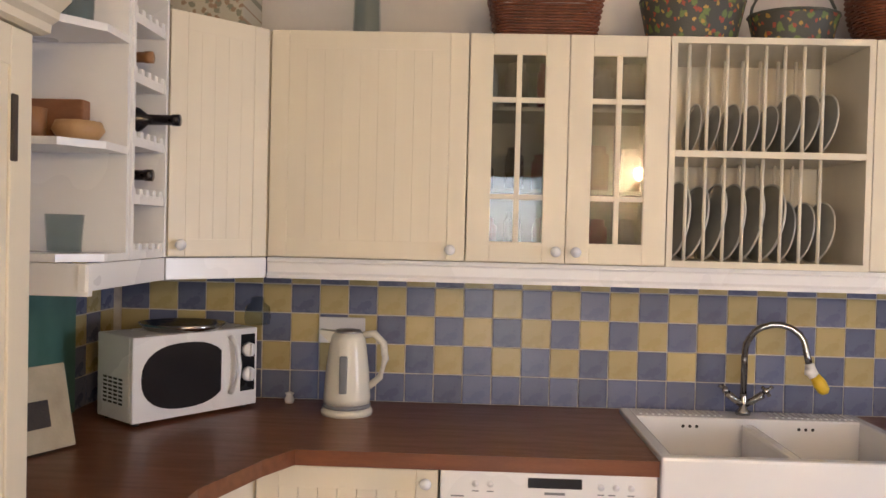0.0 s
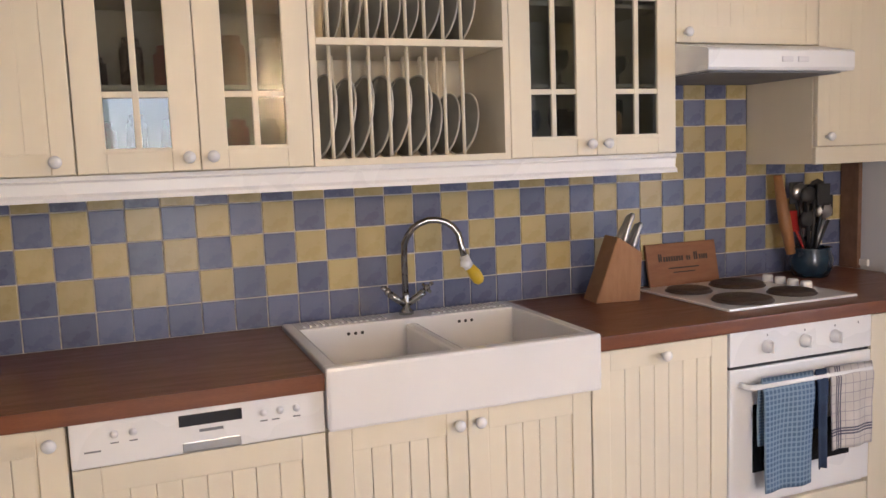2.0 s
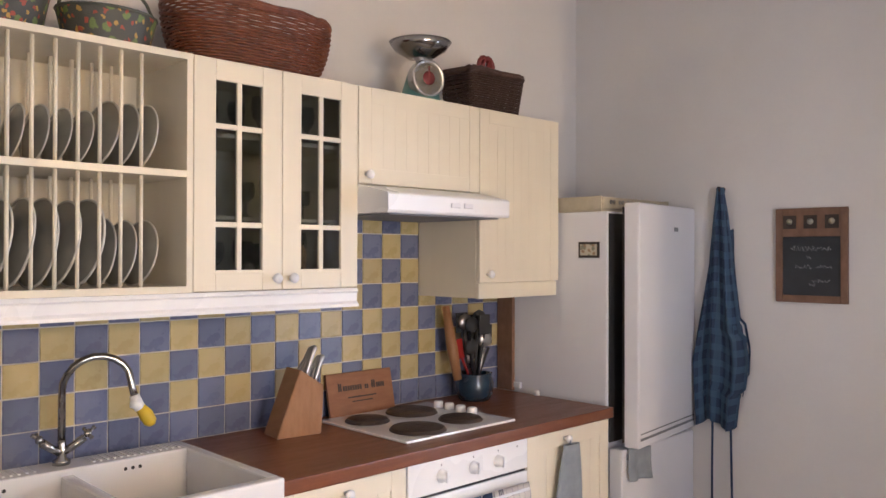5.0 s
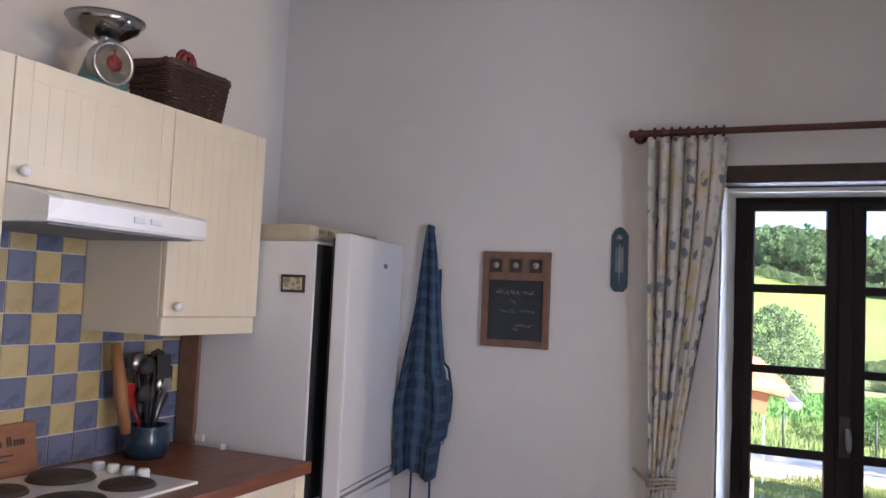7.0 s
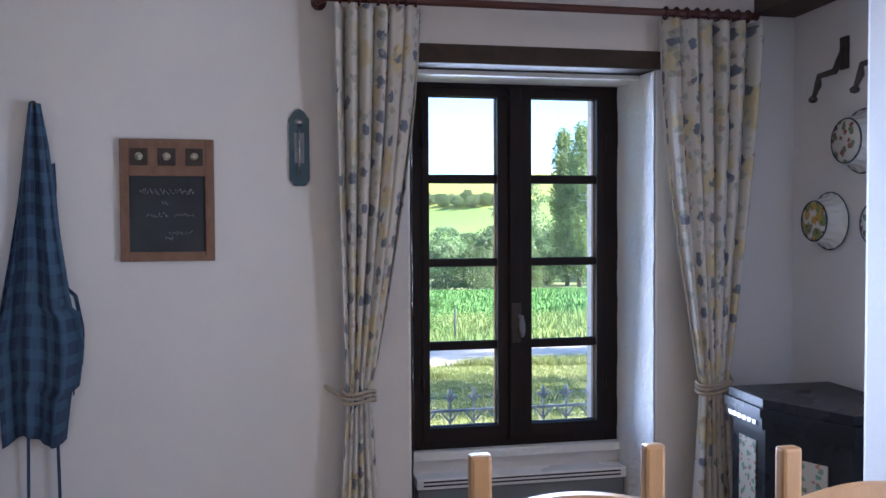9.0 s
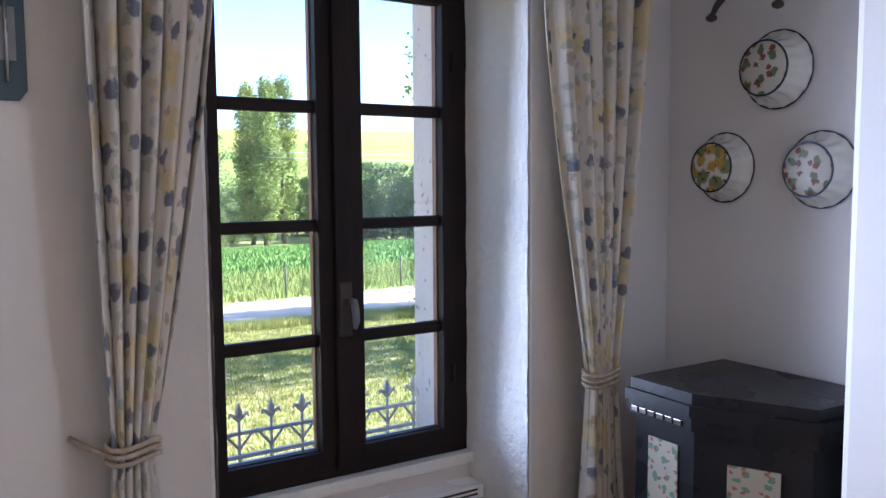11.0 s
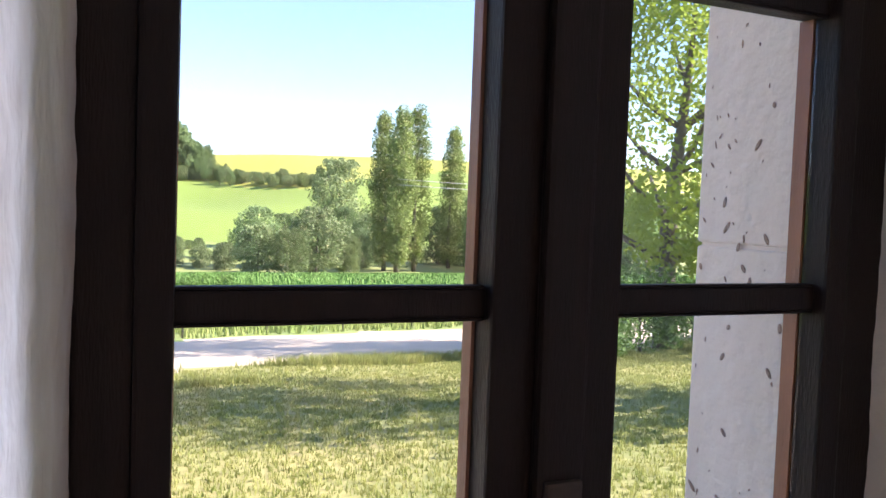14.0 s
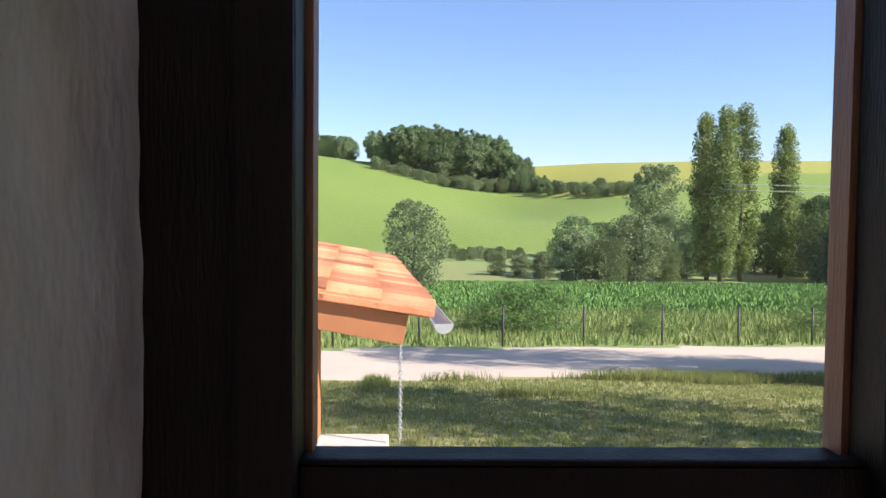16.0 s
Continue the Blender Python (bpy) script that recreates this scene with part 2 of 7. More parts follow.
bark = mat("bark", (0.12, 0.10, 0.08), (0.07, 0.056, 0.044), 0.9, 6, 6, 0.6, 30, stretch=(3, 3, 0.6))
for _m in (tile_blue, tile_yellow):
    _m.node_tree.nodes["Principled BSDF"].inputs["Specular IOR Level"].default_value = 0.35
black_gloss.node_tree.nodes["Principled BSDF"].inputs["Specular IOR Level"].default_value = 0.15
window_wood.node_tree.nodes["Principled BSDF"].inputs["Specular IOR Level"].default_value = 0.2
for _m in (leaf_poplar, leaf_dark, leaf_grey, leaf_near, leaf_hedge, blades):
    _n, _l = _m.node_tree.nodes, _m.node_tree.links
    _t, _x = _n.new("ShaderNodeBsdfTranslucent"), _n.new("ShaderNodeMixShader")
    _l.new(_n["Principled BSDF"].inputs["Base Color"].links[0].from_socket, _t.inputs[0])
    _x.inputs[0].default_value = 0.4
    _l.new(_n["Principled BSDF"].outputs[0], _x.inputs[1])
    _l.new(_t.outputs[0], _x.inputs[2])
    _l.new(_x.outputs[0], _n["Material Output"].inputs[0])
    _m.node_tree.nodes["Principled BSDF"].inputs["Specular IOR Level"].default_value = 0.25


def pattern_mat(name, ground, layers, bands=None, rough=0.9):
    """Printed cloth or glaze: a ground with scattered spots, in object space (u, v = y or x, z)."""
    m = mat(name, ground, tuple(v * 0.93 for v in ground), rough, 5, 4, 0.15, 220)
    n, L = m.node_tree.nodes, m.node_tree.links
    b = n["Principled BSDF"]
    col = b.inputs["Base Color"].links[0].from_socket
    tc = n.new("ShaderNodeUVMap")
    for color, scale, size, off, keep, strength in [tuple(v) + (1.0, 0.95)[len(v) - 4:] for v in layers]:
        mp, vo, ns, edge, mx = n.new("ShaderNodeMapping"), n.new("ShaderNodeTexVoronoi"), n.new("ShaderNodeTexNoise"), n.new("ShaderNodeMapRange"), n.new("ShaderNodeMix")
        mp.inputs["Location"].default_value = (off, off * 1.7, 0)
        L.new(tc.outputs[0], mp.inputs[0])
        ns.inputs["Scale"].default_value, ns.inputs["Detail"].default_value = scale * 3.0, 4.0
        add = n.new("ShaderNodeVectorMath")
        add.operation = "MULTIPLY_ADD"
        add.inputs[1].default_value = (0.6 / scale, 0.6 / scale, 0)
        L.new(mp.outputs[0], ns.inputs["Vector"])
        L.new(ns.outputs["Color"], add.inputs[0])
        L.new(mp.outputs[0], add.inputs[2])
        vo.inputs["Scale"].default_value = scale
        vo.voronoi_dimensions = "2D"
        L.new(add.outputs[0], vo.inputs["Vector"])
        edge.interpolation_type = "SMOOTHSTEP"
        edge.inputs["From Min"].default_value, edge.inputs["From Max"].default_value = size * 1.12, size * 0.75
        L.new(vo.outputs["Distance"], edge.inputs[0])
        # only some of the cells carry the motif
        sep, some, both = n.new("ShaderNodeSeparateColor"), n.new("ShaderNodeMath"), n.new("ShaderNodeMath")
        some.operation, some.inputs[1].default_value = "LESS_THAN", keep
        L.new(vo.outputs["Color"], sep.inputs[0])
        L.new(sep.outputs[0], some.inputs[0])
        both.operation = "MULTIPLY"
        L.new(edge.outputs[0], both.inputs[0])
        L.new(some.outputs[0], both.inputs[1])
        fac = n.new("ShaderNodeMath")
        fac.operation, fac.inputs[1].default_value = "MULTIPLY", strength
        L.new(both.outputs[0], fac.inputs[0])
        mx.data_type = "RGBA"
        L.new(fac.outputs[0], mx.inputs[0])
        L.new(col, mx.inputs[6])
        mx.inputs[7].default_value = (*color, 1)
        col = mx.outputs[2]
    L.new(col, b.inputs["Base Color"])
    return m


def check_mat(name, ground, line, pitch, width, axes=(0, 2), rough=0.9, soft=0.6):
    """Woven checks: lines of another colour both ways, in UV metres."""
    m = mat(name, ground, tuple(v * 0.8 for v in ground), rough, 14, 4, 0.3, 220)
    n, L = m.node_tree.nodes, m.node_tree.links
    b = n["Principled BSDF"]
    col = b.inputs["Base Color"].links[0].from_socket
    tc, sep = n.new("ShaderNodeUVMap"), n.new("ShaderNodeSeparateXYZ")
    L.new(tc.outputs[0], sep.inputs[0])
    for k in (0, 1):
        md, lt, mx, ml = n.new("ShaderNodeMath"), n.new("ShaderNodeMath"), n.new("ShaderNodeMix"), n.new("ShaderNodeMath")
        md.operation, md.inputs[1].default_value = "FLOORED_MODULO", pitch
        lt.operation, lt.inputs[1].default_value = "LESS_THAN", width
        ml.operation, ml.inputs[1].default_value = "MULTIPLY", soft
        L.new(sep.outputs[k], md.inputs[0])
        L.new(md.outputs[0], lt.inputs[0])
        L.new(lt.outputs[0], ml.inputs[0])
        mx.data_type = "RGBA"
        L.new(ml.outputs[0], mx.inputs[0])
        L.new(col, mx.inputs[6])
        mx.inputs[7].default_value = (*line, 1)
        col = mx.outputs[2]
    L.new(col, b.inputs["Base Color"])
    return m


curtain_cloth = pattern_mat("curtain_cloth", (0.56, 0.53, 0.48), [((0.50, 0.40, 0.16), 9.0, 0.40, 0.3, 0.45, 0.6), ((0.27, 0.30, 0.24), 17.0, 0.26, 2.1, 0.45, 0.7), ((0.10, 0.115, 0.17), 12.0, 0.25, 5.3, 0.5, 0.9),
                                              ((0.20, 0.10, 0.09), 15.0, 0.18, 7.7, 0.3, 0.5), ((0.33, 0.35, 0.36), 22.0, 0.2, 3.7, 0.35, 0.6)])
bowl_fruit = pattern_mat("bowl_fruit_glaze", (0.68, 0.64, 0.56), [((0.16, 0.20, 0.06), 14, 0.42, 0.0), ((0.45, 0.28, 0.04), 18, 0.40, 3.0), ((0.12, 0.04, 0.03), 26, 0.16, 1.0)], rough=0.2)
bowl_red = pattern_mat("bowl_red_glaze", (0.52, 0.49, 0.43), [((0.10, 0.14, 0.06), 18, 0.28, 0.0), ((0.20, 0.05, 0.04), 24, 0.24, 3.0)], rough=0.2)
tin_paint = pattern_mat("tin_fruit_paint", (0.06, 0.062, 0.05), [((0.14, 0.20, 0.05), 20, 0.24, 1.0), ((0.45, 0.26, 0.05), 22, 0.15, 0.0), ((0.35, 0.06, 0.03), 23, 0.16, 3.0)], rough=0.45)
stove_tile = pattern_mat("stove_tile_glaze", (0.34, 0.31, 0.25), [((0.10, 0.18, 0.13), 30, 0.26, 0.0), ((0.25, 0.09, 0.06), 34, 0.18, 3.0)], rough=0.2)
paper_floral = pattern_mat("floral_paper", (0.50, 0.46, 0.36), [((0.22, 0.22, 0.16), 30, 0.3, 0.0), ((0.30, 0.20, 0.13), 34, 0.26, 3.0)])
apron_check = check_mat("apron_check", (0.026, 0.045, 0.090), (0.06, 0.115, 0.18), 0.07, 0.03, soft=0.55)
towel_blue = check_mat("towel_blue", (0.09, 0.16, 0.27), (0.24, 0.34, 0.45), 0.016, 0.006, soft=0.6)
def border_stripes(m, line, at, pitch, width, soft):
    """Bundles of dark stripes woven into a checked cloth, both ways, in UV metres."""
    n, L = m.node_tree.nodes, m.node_tree.links
    b = n["Principled BSDF"]
    col = b.inputs["Base Color"].links[0].from_socket
    tc, sep = n.new("ShaderNodeUVMap"), n.new("ShaderNodeSeparateXYZ")
    L.new(tc.outputs[0], sep.inputs[0])
    for axis, start in enumerate(at):
        for k in range(3):
            cm, ml, mx = n.new("ShaderNodeMath"), n.new("ShaderNodeMath"), n.new("ShaderNodeMix")
            cm.operation, cm.inputs[1].default_value, cm.inputs[2].default_value = "COMPARE", start + k * pitch, width
            ml.operation, ml.inputs[1].default_value = "MULTIPLY", soft
            L.new(sep.outputs[axis], cm.inputs[0])
            L.new(cm.outputs[0], ml.inputs[0])
            mx.data_type = "RGBA"
            L.new(ml.outputs[0], mx.inputs[0])
            L.new(col, mx.inputs[6])
            mx.inputs[7].default_value = (*line, 1)
            col = mx.outputs[2]
    L.new(col, b.inputs["Base Color"])


towel_white = check_mat("towel_white", (0.62, 0.58, 0.55), (0.20, 0.20, 0.26), 0.030, 0.0025, soft=0.6)
border_stripes(towel_white, (0.06, 0.06, 0.10), (0.025, 0.445), 0.009, 0.0028, 0.9)

# ---- mesh helpers ----
class B:
    """A growing mesh: boxes, turned shapes, tubes and sheets in one bmesh."""

    def __init__(self):
        self.bm = bmesh.new()
        self.uv = self.bm.loops.layers.uv.new("UVMap")

    def box(self, x0, x1, y0, y1, z0, z1, bevel=0.0, m=None):
        vs = [self.bm.verts.new((x, y, z)) for x in (x0, x1) for y in (y0, y1) for z in (z0, z1)]
        fs = [self.bm.faces.new([vs[i] for i in f]) for f in ((0, 1, 3, 2), (4, 6, 7, 5), (0, 4, 5, 1), (2, 3, 7, 6), (0, 2, 6, 4), (1, 5, 7, 3))]
        if bevel:
            es = {e for f in fs for e in f.edges}
            r = bmesh.ops.bevel(self.bm, geom=list(es), offset=bevel, segments=2, affect="EDGES", profile=0.6)
            vs = list({v for f in r["faces"] for v in f.verts} | {v for v in vs if v.is_valid})
        if m is not None:
            bmesh.ops.transform(self.bm, matrix=m, verts=vs)
        return self

    def prism(self, pts, z0, z1, axis="z"):
        """An outline (list of 2D points) pushed along an axis."""
        def put(p, h):
            return {"z": (p[0], p[1], h), "y": (p[0], h, p[1]), "x": (h, p[0], p[1])}[axis]
        a = [self.bm.verts.new(put(p, z0)) for p in pts]
        b = [self.bm.verts.new(put(p, z1)) for p in pts]
        self.bm.faces.new(a)
        self.bm.faces.new(b[::-1])
        for i in range(len(pts)):
            j = (i + 1) % len(pts)
            self.bm.faces.new((a[i], b[i], b[j], a[j]))
        return self

    def turn(self, prof, at=(0, 0, 0), seg=20, m=None, squash=(1, 1)):
        """A profile of (radius, height) turned round the z axis."""
        rings, new_vs = [], []
        for r, h in prof:
            ring = [self.bm.verts.new((at[0] + r * squash[0] * math.cos(2 * math.pi * k / seg), at[1] + r * squash[1] * math.sin(2 * math.pi * k / seg), at[2] + h)) for k in range(seg)]
            rings.append(ring)
            new_vs += ring
        for a, b in zip(rings, rings[1:]):
            for k in range(seg):
                j = (k + 1) % seg
                f = self.bm.faces.new((a[k], a[j], b[j], b[k]))
                f.smooth = True
        if prof[0][0] > 1e-5:
            self.bm.faces.new(rings[0][::-1])
        if prof[-1][0] > 1e-5:
            self.bm.faces.new(rings[-1])
        if m is not None:
            bmesh.ops.transform(self.bm, matrix=m, verts=new_vs)
        return self

    def tube(self, pts, r, seg=8, closed=False):
        pts = [Vector(p) for p in pts]
        rs = r if isinstance(r, (list, tuple)) else [r] * len(pts)
        rings, up = [], Vector((0.3, 0.2, 1)).normalized()
        n = len(pts)
        for i, p in enumerate(pts):
            d = ((pts[(i + 1) % n] - pts[i - 1]) if closed else (pts[min(i + 1, n - 1)] - pts[max(i - 1, 0)])).normalized()
            u = d.cross(up)
            if u.length < 0.1:
                u = d.cross(Vector((1, 0, 0)))
            u.normalize()
            w = d.cross(u)
            rings.append([self.bm.verts.new(p + (u * math.cos(2 * math.pi * k / seg) + w * math.sin(2 * math.pi * k / seg)) * rs[i]) for k in range(seg)])
        for i in range(n if closed else n - 1):
            a, b = rings[i], rings[(i + 1) % n]
            for k in range(seg):
                f = self.bm.faces.new((a[k], a[(k + 1) % seg], b[(k + 1) % seg], b[k]))
                f.smooth = True
        if not closed:
            self.bm.faces.new(rings[0][::-1])
            self.bm.faces.new(rings[-1])
        return self

    def sheet(self, nu, nv, fn, uvfn=None, thick=0.0):
        """A cloth: fn(u, v) gives a point, u and v from 0 to 1."""
        g = [[self.bm.verts.new(fn(i / nu, j / nv)) for j in range(nv + 1)] for i in range(nu + 1)]
        for i in range(nu):
            for j in range(nv):
                f = self.bm.faces.new((g[i][j], g[i + 1][j], g[i + 1][j + 1], g[i][j + 1]))
                f.smooth = True
                for lp, (a, b) in zip(f.loops, ((i, j), (i + 1, j), (i + 1, j + 1), (i, j + 1))):
                    lp[self.uv].uv = uvfn(a / nu, b / nv) if uvfn else (a / nu, b / nv)
        return self

    def planar_uv(self, ax=(0, 2)):
        for f in self.bm.faces:
            for lp in f.loops:
                lp[self.uv].uv = (lp.vert.co[ax[0]], lp.vert.co[ax[1]])
        return self

    def mesh(self, name, *mats):
        bmesh.ops.recalc_face_normals(self.bm, faces=self.bm.faces)
        me = bpy.data.meshes.new(name)
        self.bm.to_mesh(me)
        self.bm.free()
        for m in mats:
            me.materials.append(m)
        return me


def setting(name, b, m, label="", kind="structure", category=""):
    ob = new(name, b.mesh(name, m))
    return tagged(ob, label, category, "", kind)


APART = {"foot", "ring", "bracket", "dowel", "rest", "button", "slot", "drain_rib", "overflow_hole", "knob", "hinge", "back_post", "front_leg", "post", "switch",
         "verge_tile", "print", "moulding", "string", "tile", "pole", "cable", "scroll", "edge", "bars", "bargeboard", "stem", "grille"}


class Thing:
    """An empty at a thing's base, with its parts built in world metres round it."""

    def __init__(self, name, label, category, at, group="", kind=""):
        self.ob = tagged(new(name), label, category, group, kind)
        self.ob.empty_display_size = 0.1
        self.at = Vector(at)
        self.ob.location = self.at

    def part(self, name, b, m, label="", parent=None, thick=0.0, smooth=0):
        if name in APART and not thick:
            return self.split(name, b, m, label)
        me = b.mesh(name, m)
        me.transform(Matrix.Translation(-self.at))
        ob = new(name, me)
        ob.parent = parent or self.ob
        if parent:
            me.transform(Matrix.Translation(self.at))
            me.transform(Matrix.Translation(-self.at))
        if thick:
            mod = ob.modifiers.new("thickness", "SOLIDIFY")
            mod.thickness = thick
        if label:
            tagged(ob, label)
        return ob

    def split(self, name, b, m, label):
        """Every loose piece of the mesh becomes a part of its own."""
        bmesh.ops.recalc_face_normals(b.bm, faces=b.bm.faces)
        left = set(b.bm.verts)
        ob = None
        while left:
            todo, isle = [left.pop()], []
            while todo:
                v = todo.pop()
                isle.append(v)
                for e in v.link_edges:
                    o = e.other_vert(v)
                    if o in left:
                        left.remove(o)
                        todo.append(o)
            at = {v: i for i, v in enumerate(isle)}
            faces = {f for v in isle for f in v.link_faces}
            me = bpy.data.meshes.new(name)
            faces = sorted(faces, key=lambda f: f.index)
            me.from_pydata([v.co - self.at for v in isle], [], [[at[v] for v in f.verts] for f in faces])
            for p, f in zip(me.polygons, faces):
                p.use_smooth = f.smooth
            uv = me.uv_layers.new(name="UVMap")
            k = 0
            for f in faces:
                for lp in f.loops:
                    uv.data[k].uv = lp[b.uv].uv
                    k += 1
            me.materials.append(m)
            ob = new(name, me)
            ob.parent = self.ob
            if label:
                tagged(ob, label)
        b.bm.free()
        return ob


# ---- the shell of the room ----
KW, LW, WW, BW, CEIL = 3.0, -1.03, 3.715, -2.2, 2.9     # kitchen, left, window and back wall, ceiling height
setting("floor", B().box(LW - 0.3, WW + 0.56, BW - 0.3, KW + 0.3, -0.12, 0.0), floor_tile, "terracotta floor of the kitchen")
setting("ceiling", B().box(LW - 0.3, WW + 0.56, BW - 0.3, KW + 0.3, CEIL, CEIL + 0.15), ceiling_white, "plain white painted ceiling")
setting("wall_north", B().box(LW - 0.3, WW, KW + 0.008, KW + 0.3, 0, CEIL), plaster, "off-white plastered wall behind the kitchen units")
setting("wall_west", B().box(LW - 0.3, LW, BW, KW + 0.008, 0, CEIL), plaster, "off-white plastered wall")
OY0, OY1, OZ = 0.125, 1.03, 2.04       # window recess
FX = 3.976                              # inner face of the window
b = B().box(WW, 4.225, OY1 + 0.0, KW + 0.3, 0, CEIL).box(WW, 4.225, BW, OY0, 0, CEIL).box(WW, 4.225, OY0, OY1, OZ, CEIL).box(FX - 0.01, 4.225, OY0, OY1, 0, 0.56)
setting("wall_east", b, plaster, "off-white plastered outer wall with a deep window recess")
# splayed reveals and the soffit of the recess
b = B()
b.prism([(WW - 0.001, OY1 + 0.002), (FX + 0.02, OY1 - 0.001), (FX + 0.02, 0.985), (WW - 0.001, OY1 - 0.006)], 0, OZ - 0.056)
b.prism([(WW - 0.001, OY0 - 0.002), (WW - 0.001, OY0 + 0.006), (FX + 0.02, 0.158), (FX + 0.02, OY0 - 0.002)], 0, OZ - 0.056)
setting("window_reveal", b, rough_plaster, "rough white plastered sides of the window recess")
# the right reveal is hand-plastered: an uneven skin
def reveal_skin(u, v):
    x = WW + 0.002 + u * (FX - WW)
    y = OY0 + 0.0075 + (0.158 - OY0) * u
    z = v * (OZ - 0.06)
    k = noise.noise(Vector((x * 9, z * 7, 0))) * 0.0035 + noise.noise(Vector((x * 55, z * 48, 3))) * 0.002
    return (x + (0.004 * noise.noise(Vector((z * 6, 1, 0))) if u < 0.01 else 0), y + 0.004 + k, z)
setting("reveal_plaster", B().sheet(40, 220, reveal_skin), rough_plaster, "rough hand-trowelled white plaster on the window reveal")
def left_skin(u, v):
    x = WW + 0.002 + u * (FX - WW - 0.002)
    z = v * (OZ - 0.06)
    k = noise.noise(Vector((x * 9, z * 7, 5))) * 0.003 + noise.noise(Vector((x * 40, z * 34, 8))) * 0.002
    return (x, OY1 - 0.013 - 0.033 * u + k, z)
setting("reveal_plaster", B().sheet(36, 200, left_skin), stained_plaster, "rough stained white plaster on the window reveal")
setting("lintel", B().box(WW - 0.004, FX + 0.03, OY0 - 0.02, OY1 + 0.01, OZ - 0.055, OZ + 0.012, 0.006), beam_wood, "dark stained wooden lintel over the window")
setting("trim", B().box(WW + 0.10, FX, OY0 + 0.02, OY1 - 0.02, OZ - 0.075, OZ - 0.057, 0.004), rough_plaster, "white plaster soffit strip under the lintel")
setting("window_sill", B().box(FX - 0.035, FX + 0.07, 0.15, 0.99, 0.55, 0.584, 0.006), rough_plaster, "white painted sill under the window")
# back wall with a glazed door opening
DX0, DX1, DZ = 0.12, 1.0, 2.06
b = B().box(LW, DX0, BW - 0.3, BW, 0, CEIL).box(DX1, WW, BW - 0.3, BW, 0, CEIL).box(DX0, DX1, BW - 0.3, BW, DZ, CEIL)
setting("wall_south", b, plaster, "off-white plastered wall with a door opening")
# recess with the stove, and the pier beside it
setting("wall_alcove", B().box(2.4, WW, -0.62, -0.42, 0, CEIL), plaster, "off-white plastered wall of the stove recess")
# unseen slab, added to stop sunlight entering at the back door
setting("porch_canopy", B().box(-2, 3.5, -6.4, BW - 0.31, 2.3, 2.4), roof_tile, "unseen slab outside the back door, added to keep the sun out")
setting("pier", B().box(2.4, 2.943, -0.42, -0.113, 0, CEIL, 0.018), plaster, "white plastered chimney pier beside the stove")
setting("beam", B().box(2.945, WW, -0.42, -0.25, 2.19, 2.42, 0.012), beam_wood, "dark oak beam across the stove recess")

# outer stone facing of the window
b = B()
for z0, z1 in ((-1.6, -0.42), (-0.415, 0.47), (0.475, 1.335), (1.34, 2.2)):
    b.box(4.05, 4.24, -0.12, 0.192, z0, z1, 0.004)
b.box(4.055, 4.234, -0.115, 0.188, -1.6, 2.2)
setting("stone_jamb", b, stone, "pale pitted limestone jamb outside the window")
rnd = random.Random(4)
b = B()
for k in range(150):
    x, z = rnd.uniform(4.06, 4.23), rnd.uniform(0.45, 2.1)
    if k % 4 == 0:
        x = 4.18 + rnd.uniform(-0.05, 0.05)
    r = rnd.choice([0.0012, 0.0015, 0.002, 0.0035])
    m = Matrix.Translation((x, 0.1925, z)) @ Matrix.Rotation(rnd.uniform(-0.9, 0.9), 4, "Y")
    b.turn([(0.0, 0.0), (r * 0.7, 0.0004), (r, 0.0)], seg=7, m=m @ Matrix.Rotation(radians(-90), 4, "X") @ Matrix.Diagonal((1.0, rnd.uniform(1.2, 3.2), 1.0, 1)))
tagged(new("stone_pits", b.mesh("stone_pits", stone_pit)), "small brown pits in the limestone", "", "", "stuff")
b = B().box(4.05, 4.24, 0.975, 1.3, -1.6, 2.2, 0.004)
setting("stone_jamb", b, stone, "pale limestone jamb outside the window")
setting("stone_lintel", B().box(4.06, 4.24, -0.12, 1.3, 2.21, 2.5, 0.006), stone, "pale limestone lintel outside the window")
setting("stone_sill", B().box(4.05, 4.34, -0.05, 1.2, 0.46, 0.555, 0.008), stone, "pale limestone sill outside the window")
setting("outer_wall", B().box(4.227, 4.234, -3, -0.12, -3, 3.3).box(4.227, 4.234, 1.3, 9, -3, 3.3).box(4.227, 4.234, -0.12, 1.3, 2.5, 3.3).box(4.227, 4.234, -0.12, 1.3, -3, 0.46), stone, "limestone outer wall of the house")
setting("roof", B().box(LW - 0.6, 4.5, -3, 9, 3.3, 3.5), roof_tile, "clay tiled roof over the house")

# ---- the window ----
win = Thing("window_1", "dark stained wooden casement window with eight small panes", "window", (FX, 0.57, 0.585), kind="structure")
ZB, ZT = 0.585, 2.0
b = B().box(FX - 0.005, FX + 0.06, 0.94, 0.985, ZB, ZT, 0.004).box(FX - 0.005, FX + 0.06, 0.16, 0.225, ZB, ZT, 0.004)
b.box(FX - 0.004, FX + 0.059, 0.225, 0.94, 1.945, ZT, 0.004).box(FX - 0.004, FX + 0.059, 0.225, 0.94, ZB, 0.615, 0.004)
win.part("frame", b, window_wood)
ROWS_Z = [(0.667, 0.961), (0.989, 1.277), (1.303, 1.592), (1.620, 1.914)]


